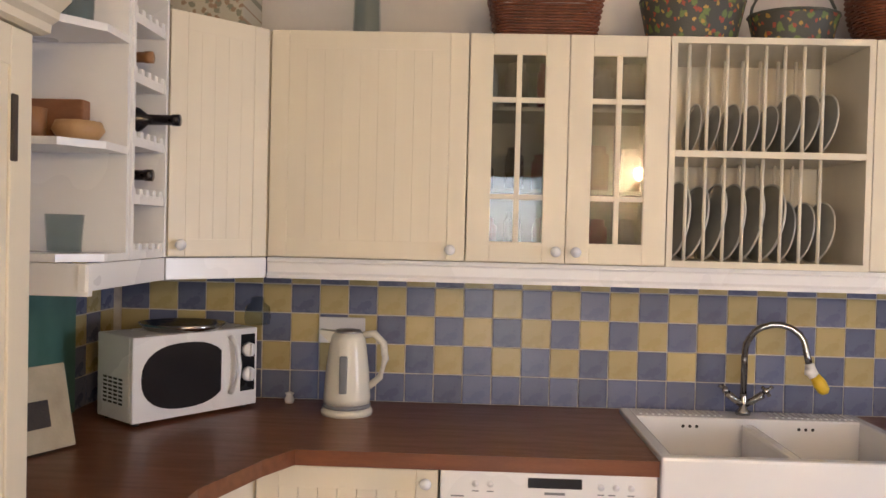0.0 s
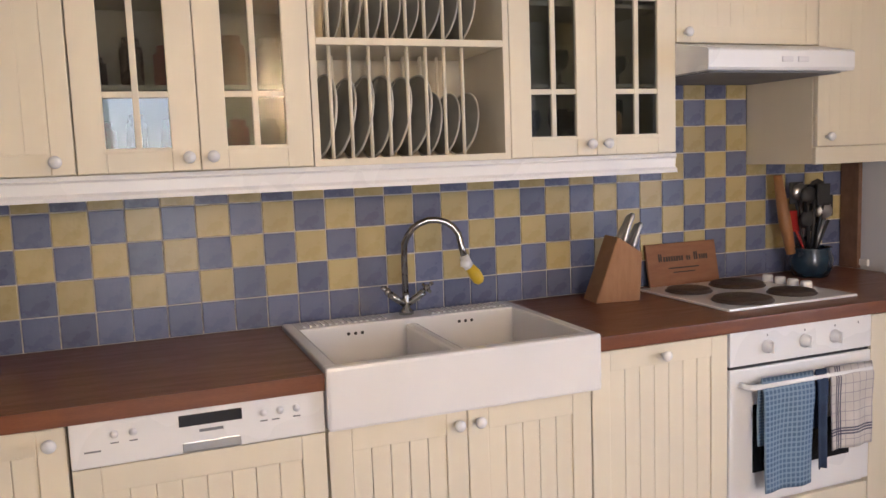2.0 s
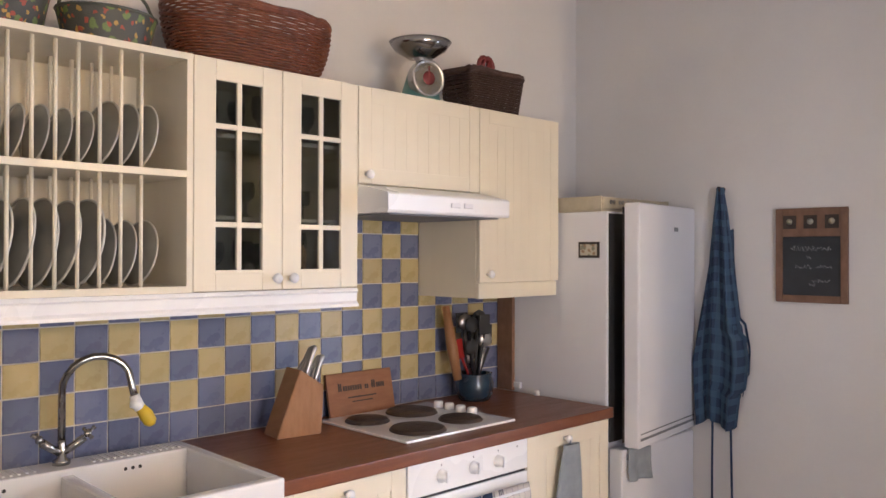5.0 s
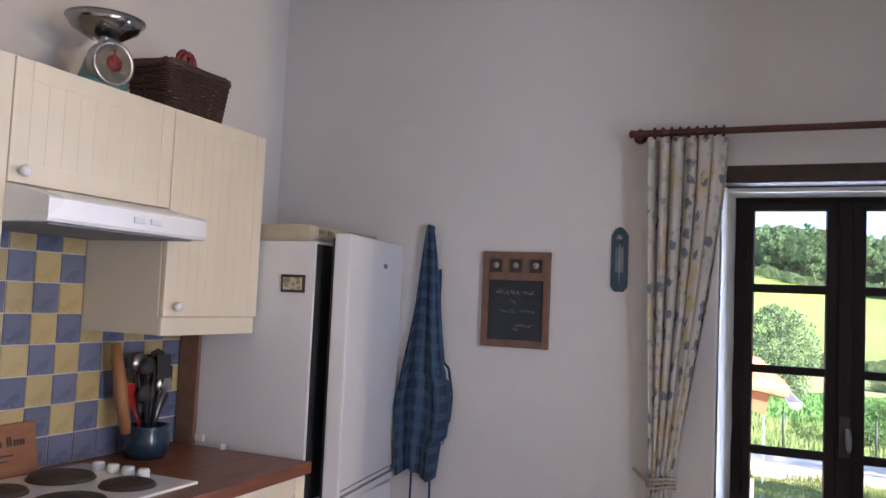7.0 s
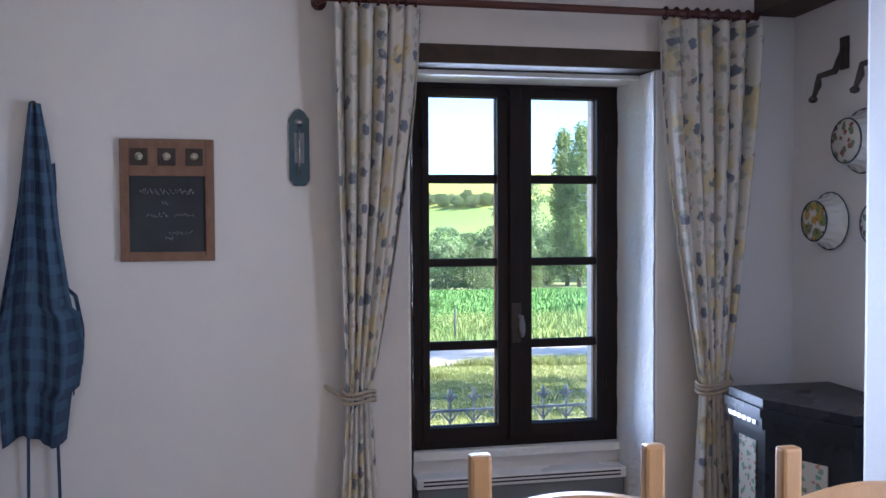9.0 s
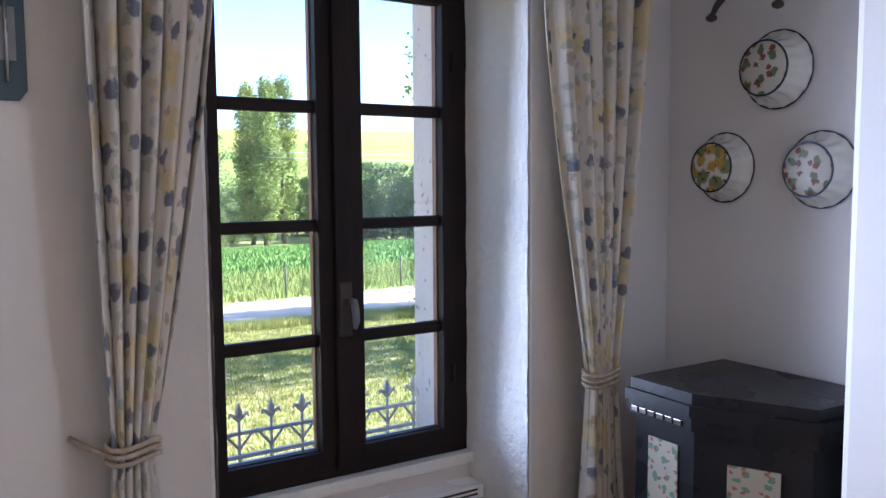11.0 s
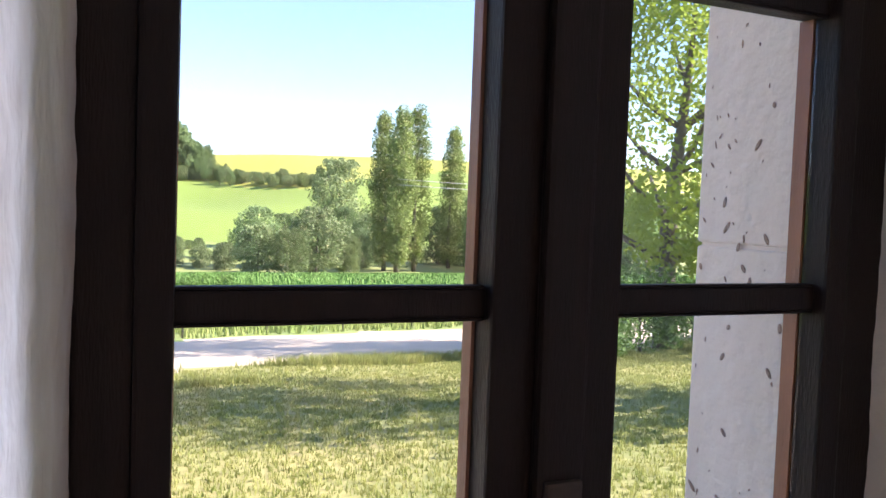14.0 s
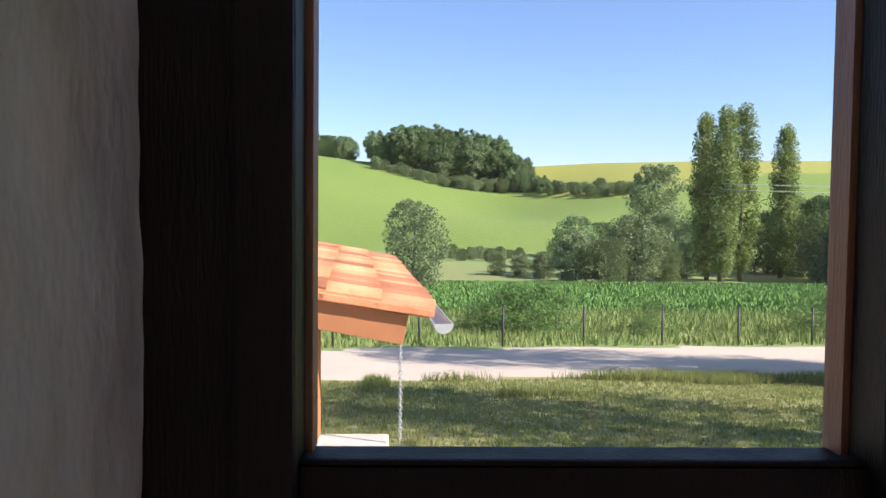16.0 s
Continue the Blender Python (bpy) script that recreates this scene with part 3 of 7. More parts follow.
def casement(name, y0, y1, p0, p1):
    """One leaf: stiles, rails and glazing bars, moulded on the room side, russet on the outer edge."""
    b = B()
    z0, z1 = 0.612, 1.947
    b.box(FX - 0.012, FX + 0.04, y0, p0, z0, z1, 0.004).box(FX - 0.012, FX + 0.04, p1, y1, z0, z1, 0.004)
    edges = [z0] + [v for r in ROWS_Z for v in r] + [z1]
    for k in range(0, len(edges), 2):
        deep = 0.012 if k in (0, len(edges) - 2) else -0.003
        b.box(FX - deep + 0.001, FX + 0.039, p0 - 0.002, p1 + 0.002, edges[k], edges[k + 1], 0.003)
    for z in edges[1:-1]:
        s = 1 if edges.index(z) % 2 else -1
        b.box(FX + 0.004, FX + 0.016, p0, p1, min(z, z + 0.003 * s), max(z, z + 0.003 * s), 0.002)
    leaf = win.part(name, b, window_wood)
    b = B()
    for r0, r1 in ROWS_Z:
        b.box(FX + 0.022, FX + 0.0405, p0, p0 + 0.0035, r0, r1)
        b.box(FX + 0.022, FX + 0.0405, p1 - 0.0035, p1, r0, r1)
    win.part("edge", b, window_outer, "russet outer edge")
    for r0, r1 in ROWS_Z:
        pane = win.part("pane", B().box(FX + 0.017, FX + 0.021, p0 + 0.001, p1 - 0.001, r0 - 0.001, r1 + 0.001), glass)
        pane.visible_shadow = False
    return leaf


casement("casement", 0.586, 0.944, 0.652, 0.915)
casement("casement", 0.222, 0.584, 0.255, 0.518)
b = B().box(FX - 0.028, FX - 0.012, 0.56, 0.61, 0.613, 1.946, 0.006)
win.part("cover_strip", b, window_wood)
b = B().box(FX - 0.036, FX - 0.026, 0.566, 0.604, 0.985, 1.135, 0.004)
win.part("handle_plate", b, iron, "dark iron handle plate")
b = B().turn([(0.008, 0), (0.008, 0.03)], seg=10, m=Matrix.Translation((FX - 0.036, 0.575, 1.085)) @ Matrix.Rotation(radians(-90), 4, "Y"))
b.tube([(FX - 0.062, 0.575, 1.09), (FX - 0.068, 0.573, 1.06), (FX - 0.066, 0.571, 1.03), (FX - 0.058, 0.570, 1.01)], [0.009, 0.0115, 0.0105, 0.006], 10)
win.part("handle", b, heater_grey, "bright metal window handle")
b = B()
for z in (0.80, 1.72):
    for y in (0.943, 0.223):
        b.turn([(0.0, 0), (0.007, 0.003), (0.007, 0.057), (0.0, 0.06)], (FX - 0.013, y, z), 10)
win.part("hinge", b, window_wood)

# iron guard outside, with lily finials
gd = Thing("window_guard", "grey iron window guard with lily finials on the sill", "railing", (4.3, 0.58, 0.555))
b = B().box(4.302, 4.314, 0.14, 1.03, 0.572, 0.584).box(4.302, 4.314, 0.14, 1.03, 0.645, 0.655)
for k in range(9):
    y = 0.16 + k * 0.102
    b.tube([(4.308, y, 0.556), (4.308, y, 0.70)], 0.005, 6)
    b.turn([(0.0, 0), (0.010, 0.012), (0.013, 0.028), (0.006, 0.045), (0.0, 0.06)], (4.308, y, 0.69), 8)
    for s in (-1, 1):
        b.tube([(4.308, y, 0.688), (4.308, y + s * 0.016, 0.705), (4.308, y + s * 0.027, 0.712), (4.308, y + s * 0.030, 0.700)], [0.005, 0.006, 0.006, 0.003], 6)
        b.tube([(4.308, y, 0.60), (4.308, y + s * 0.024, 0.628), (4.308, y + s * 0.04, 0.648), (4.308, y + s * 0.05, 0.655)], 0.0045, 6)
gd.part("bars", b, zinc)

# heater in the recess under the window
ht = Thing("electric_heater", "white and grey electric panel heater under the window", "heater", (3.9, 0.57, 0.08))
ht.part("panel", B().box(3.90, 3.974, 0.17, 0.975, 0.1, 0.455, 0.008), heater_grey)
b = B().box(3.885, 3.974, 0.165, 0.98, 0.46, 0.50, 0.006)
ht.part("top_grille", b, white_lac, "white top casing")
b = B()
for z in (0.472, 0.486):
    b.box(3.8835, 3.888, 0.19, 0.955, z, z + 0.006)
ht.part("slot", b, black_matt)
ht.part("foot", B().box(3.92, 3.96, 0.22, 0.26, 0.0, 0.1).box(3.92, 3.96, 0.88, 0.92, 0.0, 0.1), white_lac)

# ---- curtains ----
rod = Thing("curtain_rod", "turned mahogany curtain rod with rings over the window", "curtain rod", (3.64, 0.57, 2.165))
b = B().turn([(0.0, 0), (0.017, 0.01), (0.012, 0.03), (0.02, 0.045), (0.013, 0.06), (0.013, 1.53), (0.02, 1.545), (0.012, 1.56), (0.017, 1.58), (0.0, 1.59)], seg=14, m=Matrix.Translation((3.64, 1.36, 2.17)) @ Matrix.Rotation(radians(90), 4, "X"))
rod.part("pole", b, rod_wood)
b = B()
for k in range(9):
    for y0 in (1.26 - k * 0.031, 0.13 - k * 0.039):
        b.tube([(3.64 + 0.02 * math.cos(a), y0, 2.168 + 0.02 * math.sin(a)) for a in [i * math.pi / 5 for i in range(10)]], 0.005, 6, True)
rod.part("ring", b, rod_wood)
b = B()
for y in (1.325, -0.19):
    b.tube([(WW + 0.01, y, 2.17), (3.66, y, 2.17)], 0.011, 8).turn([(0.026, 0), (0.026, 0.012), (0.0, 0.016)], seg=12, m=Matrix.Translation((WW, y, 2.17)) @ Matrix.Rotation(radians(-90), 4, "Y"))
rod.part("bracket", b, rod_wood)


def curtain(top0, top1, tie0, tie1, tie_x, low0, low1, ztie, phase):
    """A gathered curtain, pleated at the top, drawn in by a rope at ztie and falling below it."""
    t = Thing("curtain", "cream cotton curtain printed with yellow and blue fruit, tied back", "curtain", (3.64, (top0 + top1) / 2, 0.06), "curtains at the window")
    ztop, zbot = 2.145, 0.06

    def fn(u, v):
        z = ztop + (zbot - ztop) * v
        vt = (ztop - ztie) / (ztop - zbot)
        if v < vt:
            s = v / vt
            e = s ** 1.7
            a, c = top0 + (tie0 - top0) * e, top1 + (tie1 - top1) * e ** (0.85)
            amp = 0.028 * (1 - 0.55 * s)
            xx = 3.64 + (tie_x - 3.64) * s
        else:
            s = min(1, (v - vt) / 0.25)
            a, c = tie0 + (low0 - tie0) * s, tie1 + (low1 - tie1) * s
            amp = 0.0126 + 0.012 * s
            xx = tie_x
        w = u + 0.012 * math.sin(u * 23 + phase) + 0.01 * math.sin(v * 7 + u * 5)
        fold = math.sin(w * 2 * math.pi * 6.0 + phase) + 0.35 * math.sin(w * 2 * math.pi * 11 + 1.3 * phase + 2.5 * v)
        return (xx - amp * fold * 1.15, a + (c - a) * u + 0.3 * amp * math.cos(w * 2 * math.pi * 6 + phase), z)
    cloth = t.part("cloth", B().sheet(110, 70, fn, lambda u, v: (u * 0.95 + phase, v * 2.1)), curtain_cloth, thick=0.0025)
    b = B()
    ym, yw = (tie0 + tie1) / 2, abs(tie1 - tie0) / 2 + 0.012
    for dz in (-0.012, 0.004, 0.018):
        b.tube([(tie_x + 0.034 * math.sin(a), ym + yw * math.cos(a), ztie + dz + 0.006 * math.sin(2 * a)) for a in [i * math.pi / 9 for i in range(18)]], 0.006, 6, True)
    s = 1 if tie0 > 0.5 else -1
    b.tube([(tie_x, ym + s * yw, ztie), (tie_x + 0.03, ym + s * (yw + 0.03), ztie + 0.012), (WW, ym + s * (yw + 0.06), ztie + 0.03)], 0.006, 6)
    t.part("tie_back", b, rope, "twisted cream rope tie-back")
    return t


curtain(1.275, 0.985, 1.245, 1.165, 3.655, 1.275, 1.13, 0.865, 0.7)
curtain(0.155, -0.225, 0.015, -0.085, 3.60, 0.04, -0.12, 0.855, 2.9)

# ---- kitchen units ----
CF, UF = 2.37, 2.645       # fronts of base and wall doors


def knob(t, x, y, z, parent=None, m=None):
    b = B().turn([(0.006, 0), (0.006, 0.012), (0.014, 0.018), (0.016, 0.026), (0.011, 0.033), (0.0, 0.035)], seg=14, m=(m or Matrix.Translation((x, y, z))) @ Matrix.Rotation(radians(90), 4, "X"))
    return t.part("knob", b, white_lac, "round white porcelain knob")


def panel_door(b, x0, x1, y, z0, z1, st=0.062, boards=6, th=0.02, cut=0.0022):
    """A framed door with a boarded panel: stiles, rails and grooved boards, front at y."""
    b.box(x0, x0 + st, y, y + th, z0, z1, 0.003).box(x1 - st, x1, y, y + th, z0, z1, 0.003)
    b.box(x0 + st, x1 - st, y + 0.0005, y + th, z0, z0 + st, 0.002).box(x0 + st, x1 - st, y + 0.0005, y + th, z1 - st, z1, 0.002)
    w = (x1 - x0 - 2 * st) / boards
    for k in range(boards):
        b.box(x0 + st + k * w + 0.3 * cut, x0 + st + (k + 1) * w - 0.3 * cut, y + 2 * cut, y + th - 0.004, z0 + st - 0.002, z1 - st + 0.002, cut)
    b.box(x0 + st, x1 - st, y + 0.011, y + th - 0.002, z0 + st, z1 - st)
    return b


def glass_door(t, x0, x1, y, z0, z1, kx, st=0.07):
    b = B().box(x0, x0 + st, y, y + 0.02, z0, z1, 0.003).box(x1 - st, x1, y, y + 0.02, z0, z1, 0.003)
    b.box(x0 + st, x1 - st, y + 0.0005, y + 0.02, z0, z0 + 0.062, 0.002).box(x0 + st, x1 - st, y + 0.0005, y + 0.02, z1 - 0.062, z1, 0.002)
    a, c = x0 + st, x1 - st
    xm = (a + c) / 2
    za, zc = z0 + 0.062, z1 - 0.062
    b.box(xm - 0.008, xm + 0.008, y + 0.002, y + 0.016, za, zc, 0.002)
    for z in (za + 0.135, zc - 0.135):
        b.box(a, c, y + 0.003, y + 0.0155, z - 0.008, z + 0.008, 0.002)
    b.box(a - 0.006, c + 0.006, y - 0.0015, y + 0.003, za - 0.012, za - 0.005, 0.001)
    t.part("door", b, cream)
    p = t.part("pane", B().box(a - 0.003, c + 0.003, y + 0.0085, y + 0.0115, za - 0.003, zc + 0.003), cab_glass)
    p.visible_shadow = False
    knob(t, kx, y, z0 + 0.035)


def carcass(b, x0, x1, y0, y1, z0, z1, th=0.017, shelves=()):
    b.box(x0 + 0.0008, x0 + th, y0, y1, z0, z1).box(x1 - th, x1 - 0.0008, y0, y1, z0, z1)
    b.box(x0 + th, x1 - th, y0, y1, z0, z0 + th).box(x0 + th, x1 - th, y0, y1, z1 - th, z1)
    b.box(x0 + th, x1 - th, y1 - 0.01, y1, z0 + th, z1 - th)
    for z in shelves:
        b.box(x0 + th, x1 - th, y0 + 0.03, y1 - 0.01, z, z + 0.012)
    return b


UZ0, UZ1, YB = 1.405, 2.092, KW - 0.002
# boarded wall cupboard
t = Thing("wall_cabinet", "cream painted wall cabinet with one boarded door", "cabinet", (-0.1, 2.8, UZ0), "wall cabinets")
t.part("body", carcass(B(), -0.4, 0.2, UF + 0.022, YB, UZ0, UZ1), cream_in)
t.part("door", panel_door(B(), -0.398, 0.198, UF, UZ0 + 0.002, UZ1, 0.055, 9, cut=0.0005), cream)
knob(t, 0.155, UF, UZ0 + 0.035)
# glazed wall cupboards
for x0 in (0.2, 1.4):
    t = Thing("glazed_wall_cabinet", "cream painted wall cabinet with two small-paned glass doors", "cabinet", (x0 + 0.3, 2.8, UZ0), "wall cabinets")
    t.part("body", carcass(B(), x0, x0 + 0.6, UF + 0.022, YB, UZ0, UZ1, 0.017, (1.62, 1.87)), cream_in)
    glass_door(t, x0 + 0.002, x0 + 0.299, UF, UZ0 + 0.002, UZ1, x0 + 0.27)
    glass_door(t, x0 + 0.301, x0 + 0.598, UF, UZ0 + 0.002, UZ1, x0 + 0.33)
# plate rack
t = Thing("plate_rack", "cream open wall plate rack with two rows of dowels", "plate rack", (1.1, 2.8, UZ0), "wall cabinets")
b = carcass(B(), 0.8, 1.4, UF, YB, UZ0, UZ1, 0.019)
b.box(0.819, 1.381, UF, YB - 0.01, 1.735, 1.755, 0.002)
t.part("body", b, cream)
b = B()
for k in range(8):
    x = 0.861 + k * 0.057
    for z0, z1 in ((UZ0 + 0.016, 1.737), (1.753, UZ1 - 0.016)):
        b.tube([(x, UF + 0.03, z0), (x, UF + 0.03, z1)], 0.0055, 8).tube([(x, UF + 0.24, z0), (x, UF + 0.24, z1)], 0.0055, 8)
t.part("dowel", b, cream)
# plates standing in the rack
pm = B().turn([(0.0, 0.0), (0.055, 0.0), (0.07, 0.004), (0.118, 0.016), (0.122, 0.019), (0.118, 0.0205), (0.07, 0.009), (0.0, 0.006)], seg=32).mesh("plate", plate_grey)
for v in pm.polygons:
    v.use_smooth = True
rim = B().tube([(0.1205 * math.cos(a), 0.1205 * math.sin(a), 0.0185) for a in [i * math.pi / 16 for i in range(32)]], 0.0038, 6, True).mesh("rim", plate_white)
rr = random.Random(2)
for row, (zf, n0) in enumerate(((UZ0 + 0.02, 0), (1.757, 1))):
    for k in range(n0, 9):
        big = (k < 6) if row == 0 else (k >= 6)
        s = (1.0 if big else 0.8) * (1.0 if row == 0 else 0.82) * rr.uniform(0.98, 1.02)
        root = tagged(new("plate"), "grey-brown glazed dinner plate with a pale rim in the rack", "plate", "plates in the rack")
        for me in (pm, rim):
            p = new(me.name if me is rim else "dish", me)
            p.parent = root
        root.matrix_world = Matrix.Translation((0.836 + k * 0.0565, UF + 0.145, zf + 0.122 * s)) @ Matrix.Rotation(radians(rr.uniform(3, 9)), 4, "Z") @ Matrix.Rotation(radians(101 + rr.uniform(-3, 3)), 4, "Y") @ Matrix.Scale(s, 4)
# cabinets over and beside the hob
t = Thing("wall_cabinet", "cream painted wall cabinet with a boarded flap over the hood", "cabinet", (2.3, 2.8, 1.757), "wall cabinets")
t.part("body", carcass(B(), 2.0, 2.6, UF + 0.022, YB, 1.757, UZ1), cream_in)
t.part("door", panel_door(B(), 2.002, 2.598, UF, 1.759, UZ1, 0.055, 9, cut=0.0005), cream)
knob(t, 2.035, UF, 1.79)
t = Thing("wall_cabinet", "cream painted wall cabinet with one boarded door", "cabinet", (2.85, 2.8, UZ0), "wall cabinets")
t.part("body", B().box(2.601, 3.1, UF + 0.022, YB, UZ0 - 0.06, UZ1, 0.002), cream)
t.part("door", panel_door(B(), 2.602, 3.1, UF, UZ0 + 0.002, UZ1, 0.055, 8, cut=0.0005), cream)
t.part("pelmet", B().box(2.6, 3.09, UF + 0.004, UF + 0.021, UZ0 - 0.062, UZ0, 0.003), cream)
knob(t, 2.645, UF, UZ0 + 0.035)
# moulded light rail under the long run, turning round the corner units
prof = [(UF + 0.004, UZ0 - 0.001), (UF - 0.002, UZ0 - 0.012), (UF + 0.004, UZ0 - 0.018), (UF + 0.006, UZ0 - 0.045), (UF - 0.004, UZ0 - 0.054), (UF - 0.006, UZ0 - 0.064), (UF + 0.03, UZ0 - 0.064), (UF + 0.03, UZ0 - 0.001)]
b = B().prism(prof, -0.4, 2.0, "x")
b.box(1.975, 1.999, UF + 0.031, YB, UZ0 - 0.064, UZ0 - 0.002, 0.002)
D0, D1 = (-0.4, UF), (-0.625, 2.42)
u = Vector((D1[0] - D0[0], D1[1] - D0[1], 0)).normalized()
nrm = Vector((u.y, -u.x, 0)) * -1
if nrm.y > 0:
    nrm = -nrm
def slab(b, p0, p1, z0, z1, th, off=0.0, bevel=0.003):
    """An upright board from p0 to p1 in plan."""
    d = Vector((p1[0] - p0[0], p1[1] - p0[1], 0))
    m = Matrix.Translation((p0[0], p0[1], 0)) @ Matrix.Rotation(math.atan2(d.y, d.x), 4, "Z")
    return b.box(0, d.length, off, off + th, z0, z1, bevel, m)
slab(b, D1, D0, UZ0 - 0.064, UZ0 - 0.002, 0.02, 0.004)
slab(b, (-0.625, 1.96), D1, UZ0 - 0.064, UZ0 - 0.002, 0.02, 0.004)
slab(b, (LW, 1.96), (-0.625, 1.96), UZ0 - 0.075, UZ0 - 0.002, 0.02, 0.004)
setting("cornice_rail", b, white_lac, "white moulded light rail under the wall cabinets")
# diagonal corner cupboard
t = Thing("corner_wall_cabinet", "cream painted diagonal corner wall cabinet", "cabinet", (-0.7, 2.75, UZ0), "wall cabinets")
t.part("body", B().prism([(-0.402, UF + 0.025), (-0.402, YB), (LW + 0.002, YB), (LW + 0.002, 2.42), (-0.65, 2.42)], UZ0, UZ1), cream)
dl = math.hypot(D1[0] - D0[0], D1[1] - D0[1])
dm = Matrix.Translation((D1[0], D1[1], 0)) @ Matrix.Rotation(math.atan2(D0[1] - D1[1], D0[0] - D1[0]), 4, "Z")
b = panel_door(B(), 0.004, dl - 0.004, 0.0, UZ0 + 0.002, UZ1, 0.05, 5, cut=0.0005)
bmesh.ops.transform(b.bm, matrix=dm, verts=b.bm.verts)
t.part("door", b, cream)
knob(t, 0, 0, 0, m=dm @ Matrix.Translation((0.03, 0, UZ0 + 0.035)))
# wine rack
t = Thing("wine_rack", "white open wine rack with scalloped rests", "wine rack", (-0.8, 2.3, UZ0), "wall cabinets")
b = B().box(LW + 0.002, -0.625, 2.185, 2.2, UZ0, 2.3, 0.002).box(LW + 0.002, -0.625, 2.403, 2.418, UZ0, 2.3, 0.002)
zs = [UZ0, 1.545, 1.69, 1.85, 2.0, 2.15]
for z in zs:
    b.box(LW + 0.002, -0.63, 2.2, 2.403, z, z + 0.014)
t.part("body", b, white_lac)
b = B()
for z in zs[:-1]:
    for k in range(5):
        b.box(-0.645, -0.63, 2.202 + k * 0.044, 2.222 + k * 0.044, z + 0.014, z + 0.04, 0.004)
    b.box(-0.646, -0.631, 2.2, 2.403, z + 0.012, z + 0.024)
t.part("rest", b, white_lac)


def lying_bottle(z, y, colour, tip=0.0):
    bt = tagged(new("wine_bottle", B().turn([(0.0, 0), (0.034, 0.004), (0.037, 0.02), (0.037, 0.19), (0.03, 0.215), (0.014, 0.235), (0.0135, 0.30), (0.0155, 0.301), (0.0155, 0.32), (0.0, 0.322)], seg=18).mesh("wine_bottle", colour)), "dark glass wine bottle lying in the rack", "bottle", "bottles in the wine rack")
    bt.matrix_world = Matrix.Translation((-0.91 + tip, y, z)) @ Matrix.Rotation(radians(90), 4, "Y")


lying_bottle(1.69 + 0.0775, 2.30, bottle, 0.04)
lying_bottle(1.545 + 0.0775, 2.30, bottle, -0.03)
lying_bottle(1.85 + 0.0775, 2.29, block_wood, -0.03)
# open end shelves
t = Thing("end_shelf", "white open end shelf unit with chamfered boards", "shelf", (-0.83, 2.07, UZ0), "wall cabinets")
b = B()
for z in (UZ0, 1.665, 1.935, 2.2):
    b.prism([(LW + 0.002, 2.183), (-0.63, 2.183), (-0.63, 2.05), (-0.70, 1.962), (LW + 0.002, 1.962)], z, z + 0.018)
b.box(LW + 0.002, LW + 0.012, 1.965, 2.18, UZ0 + 0.018, 2.2).box(LW + 0.012, -0.632, 2.17, 2.184, UZ0 + 0.018, 2.2)
t.part("boards", b, white_lac)


def simple(name, b, m, label, cat, group="", kind=""):
    """A thing of one mesh, with its origin at its base."""
    xs = [v.co for v in b.bm.verts]
    lo = Vector((sum(c.x for c in xs) / len(xs), sum(c.y for c in xs) / len(xs), min(c.z for c in xs)))
    me = b.mesh(name, m)
    me.transform(Matrix.Translation(-lo))
    ob = tagged(new(name, me), label, cat, group, kind)
    ob.location = lo
    return ob


def tumbler(x, y, z, r=0.036, h=0.1, m=clear_glass, name="glass_tumbler", label="clear glass tumbler on a shelf", group="glasses on shelves"):
    return simple(name, B().turn([(0.0, 0.004), (r * 0.8, 0.004), (r - 0.003, h), (r, h), (r * 0.86, 0.0), (0.0, 0.0)], (x, y, z), 20), m, label, "glass", group)


simple("blue_cup", B().turn([(0.0, 0), (0.04, 0), (0.05, 0.03), (0.042, 0.085), (0.036, 0.085), (0.0, 0.02)], (-0.84, 2.02, 1.953), 18), blue_glaze, "dark blue glazed cup on the shelf", "cup")
tumbler(-0.73, 2.12, 1.953, 0.035, 0.11)
tumbler(-0.80, 2.12, 1.953, 0.035, 0.10)
simple("wooden_pot", B().turn([(0.0, 0), (0.038, 0), (0.042, 0.075), (0.036, 0.075), (0.0, 0.01)], (-0.82, 2.06, 1.683), 18), block_wood, "turned wooden pot on the shelf", "pot")
simple("wooden_bowl", B().turn([(0.0, 0), (0.04, 0), (0.06, 0.03), (0.052, 0.05), (0.0, 0.055)], (-0.72, 2.10, 1.683), 18), light_wood, "pale turned wooden bowl on the shelf", "bowl")
simple("cork_box", B().box(-0.86, -0.72, 2.12, 2.16, 1.683, 1.79, 0.004), sign_wood, "small carved wooden box at the back of the shelf", "box")
tumbler(-0.74, 2.08, UZ0 + 0.018, 0.044, 0.09)
simple("soap_bottle", B().turn([(0.0, 0), (0.03, 0.0), (0.033, 0.02), (0.03, 0.10), (0.012, 0.13), (0.012, 0.16), (0.0, 0.165)], (-0.86, 2.03, UZ0 + 0.018), 16), plate_grey, "grey bottle with a blue label on the shelf", "bottle")
simple("gilt_box", B().box(-0.80, -0.66, 2.26, 2.36, 2.3, 2.42, 0.004), paper_floral, "floral patterned box on top of the corner cabinet", "box")
simple("storage_box", B().box(-0.72, -0.48, 2.62, 2.84, UZ1 + 0.001, UZ1 + 0.16, 0.006).planar_uv((0, 2)), paper_floral, "floral paper storage box on top of the corner cabinet", "box")

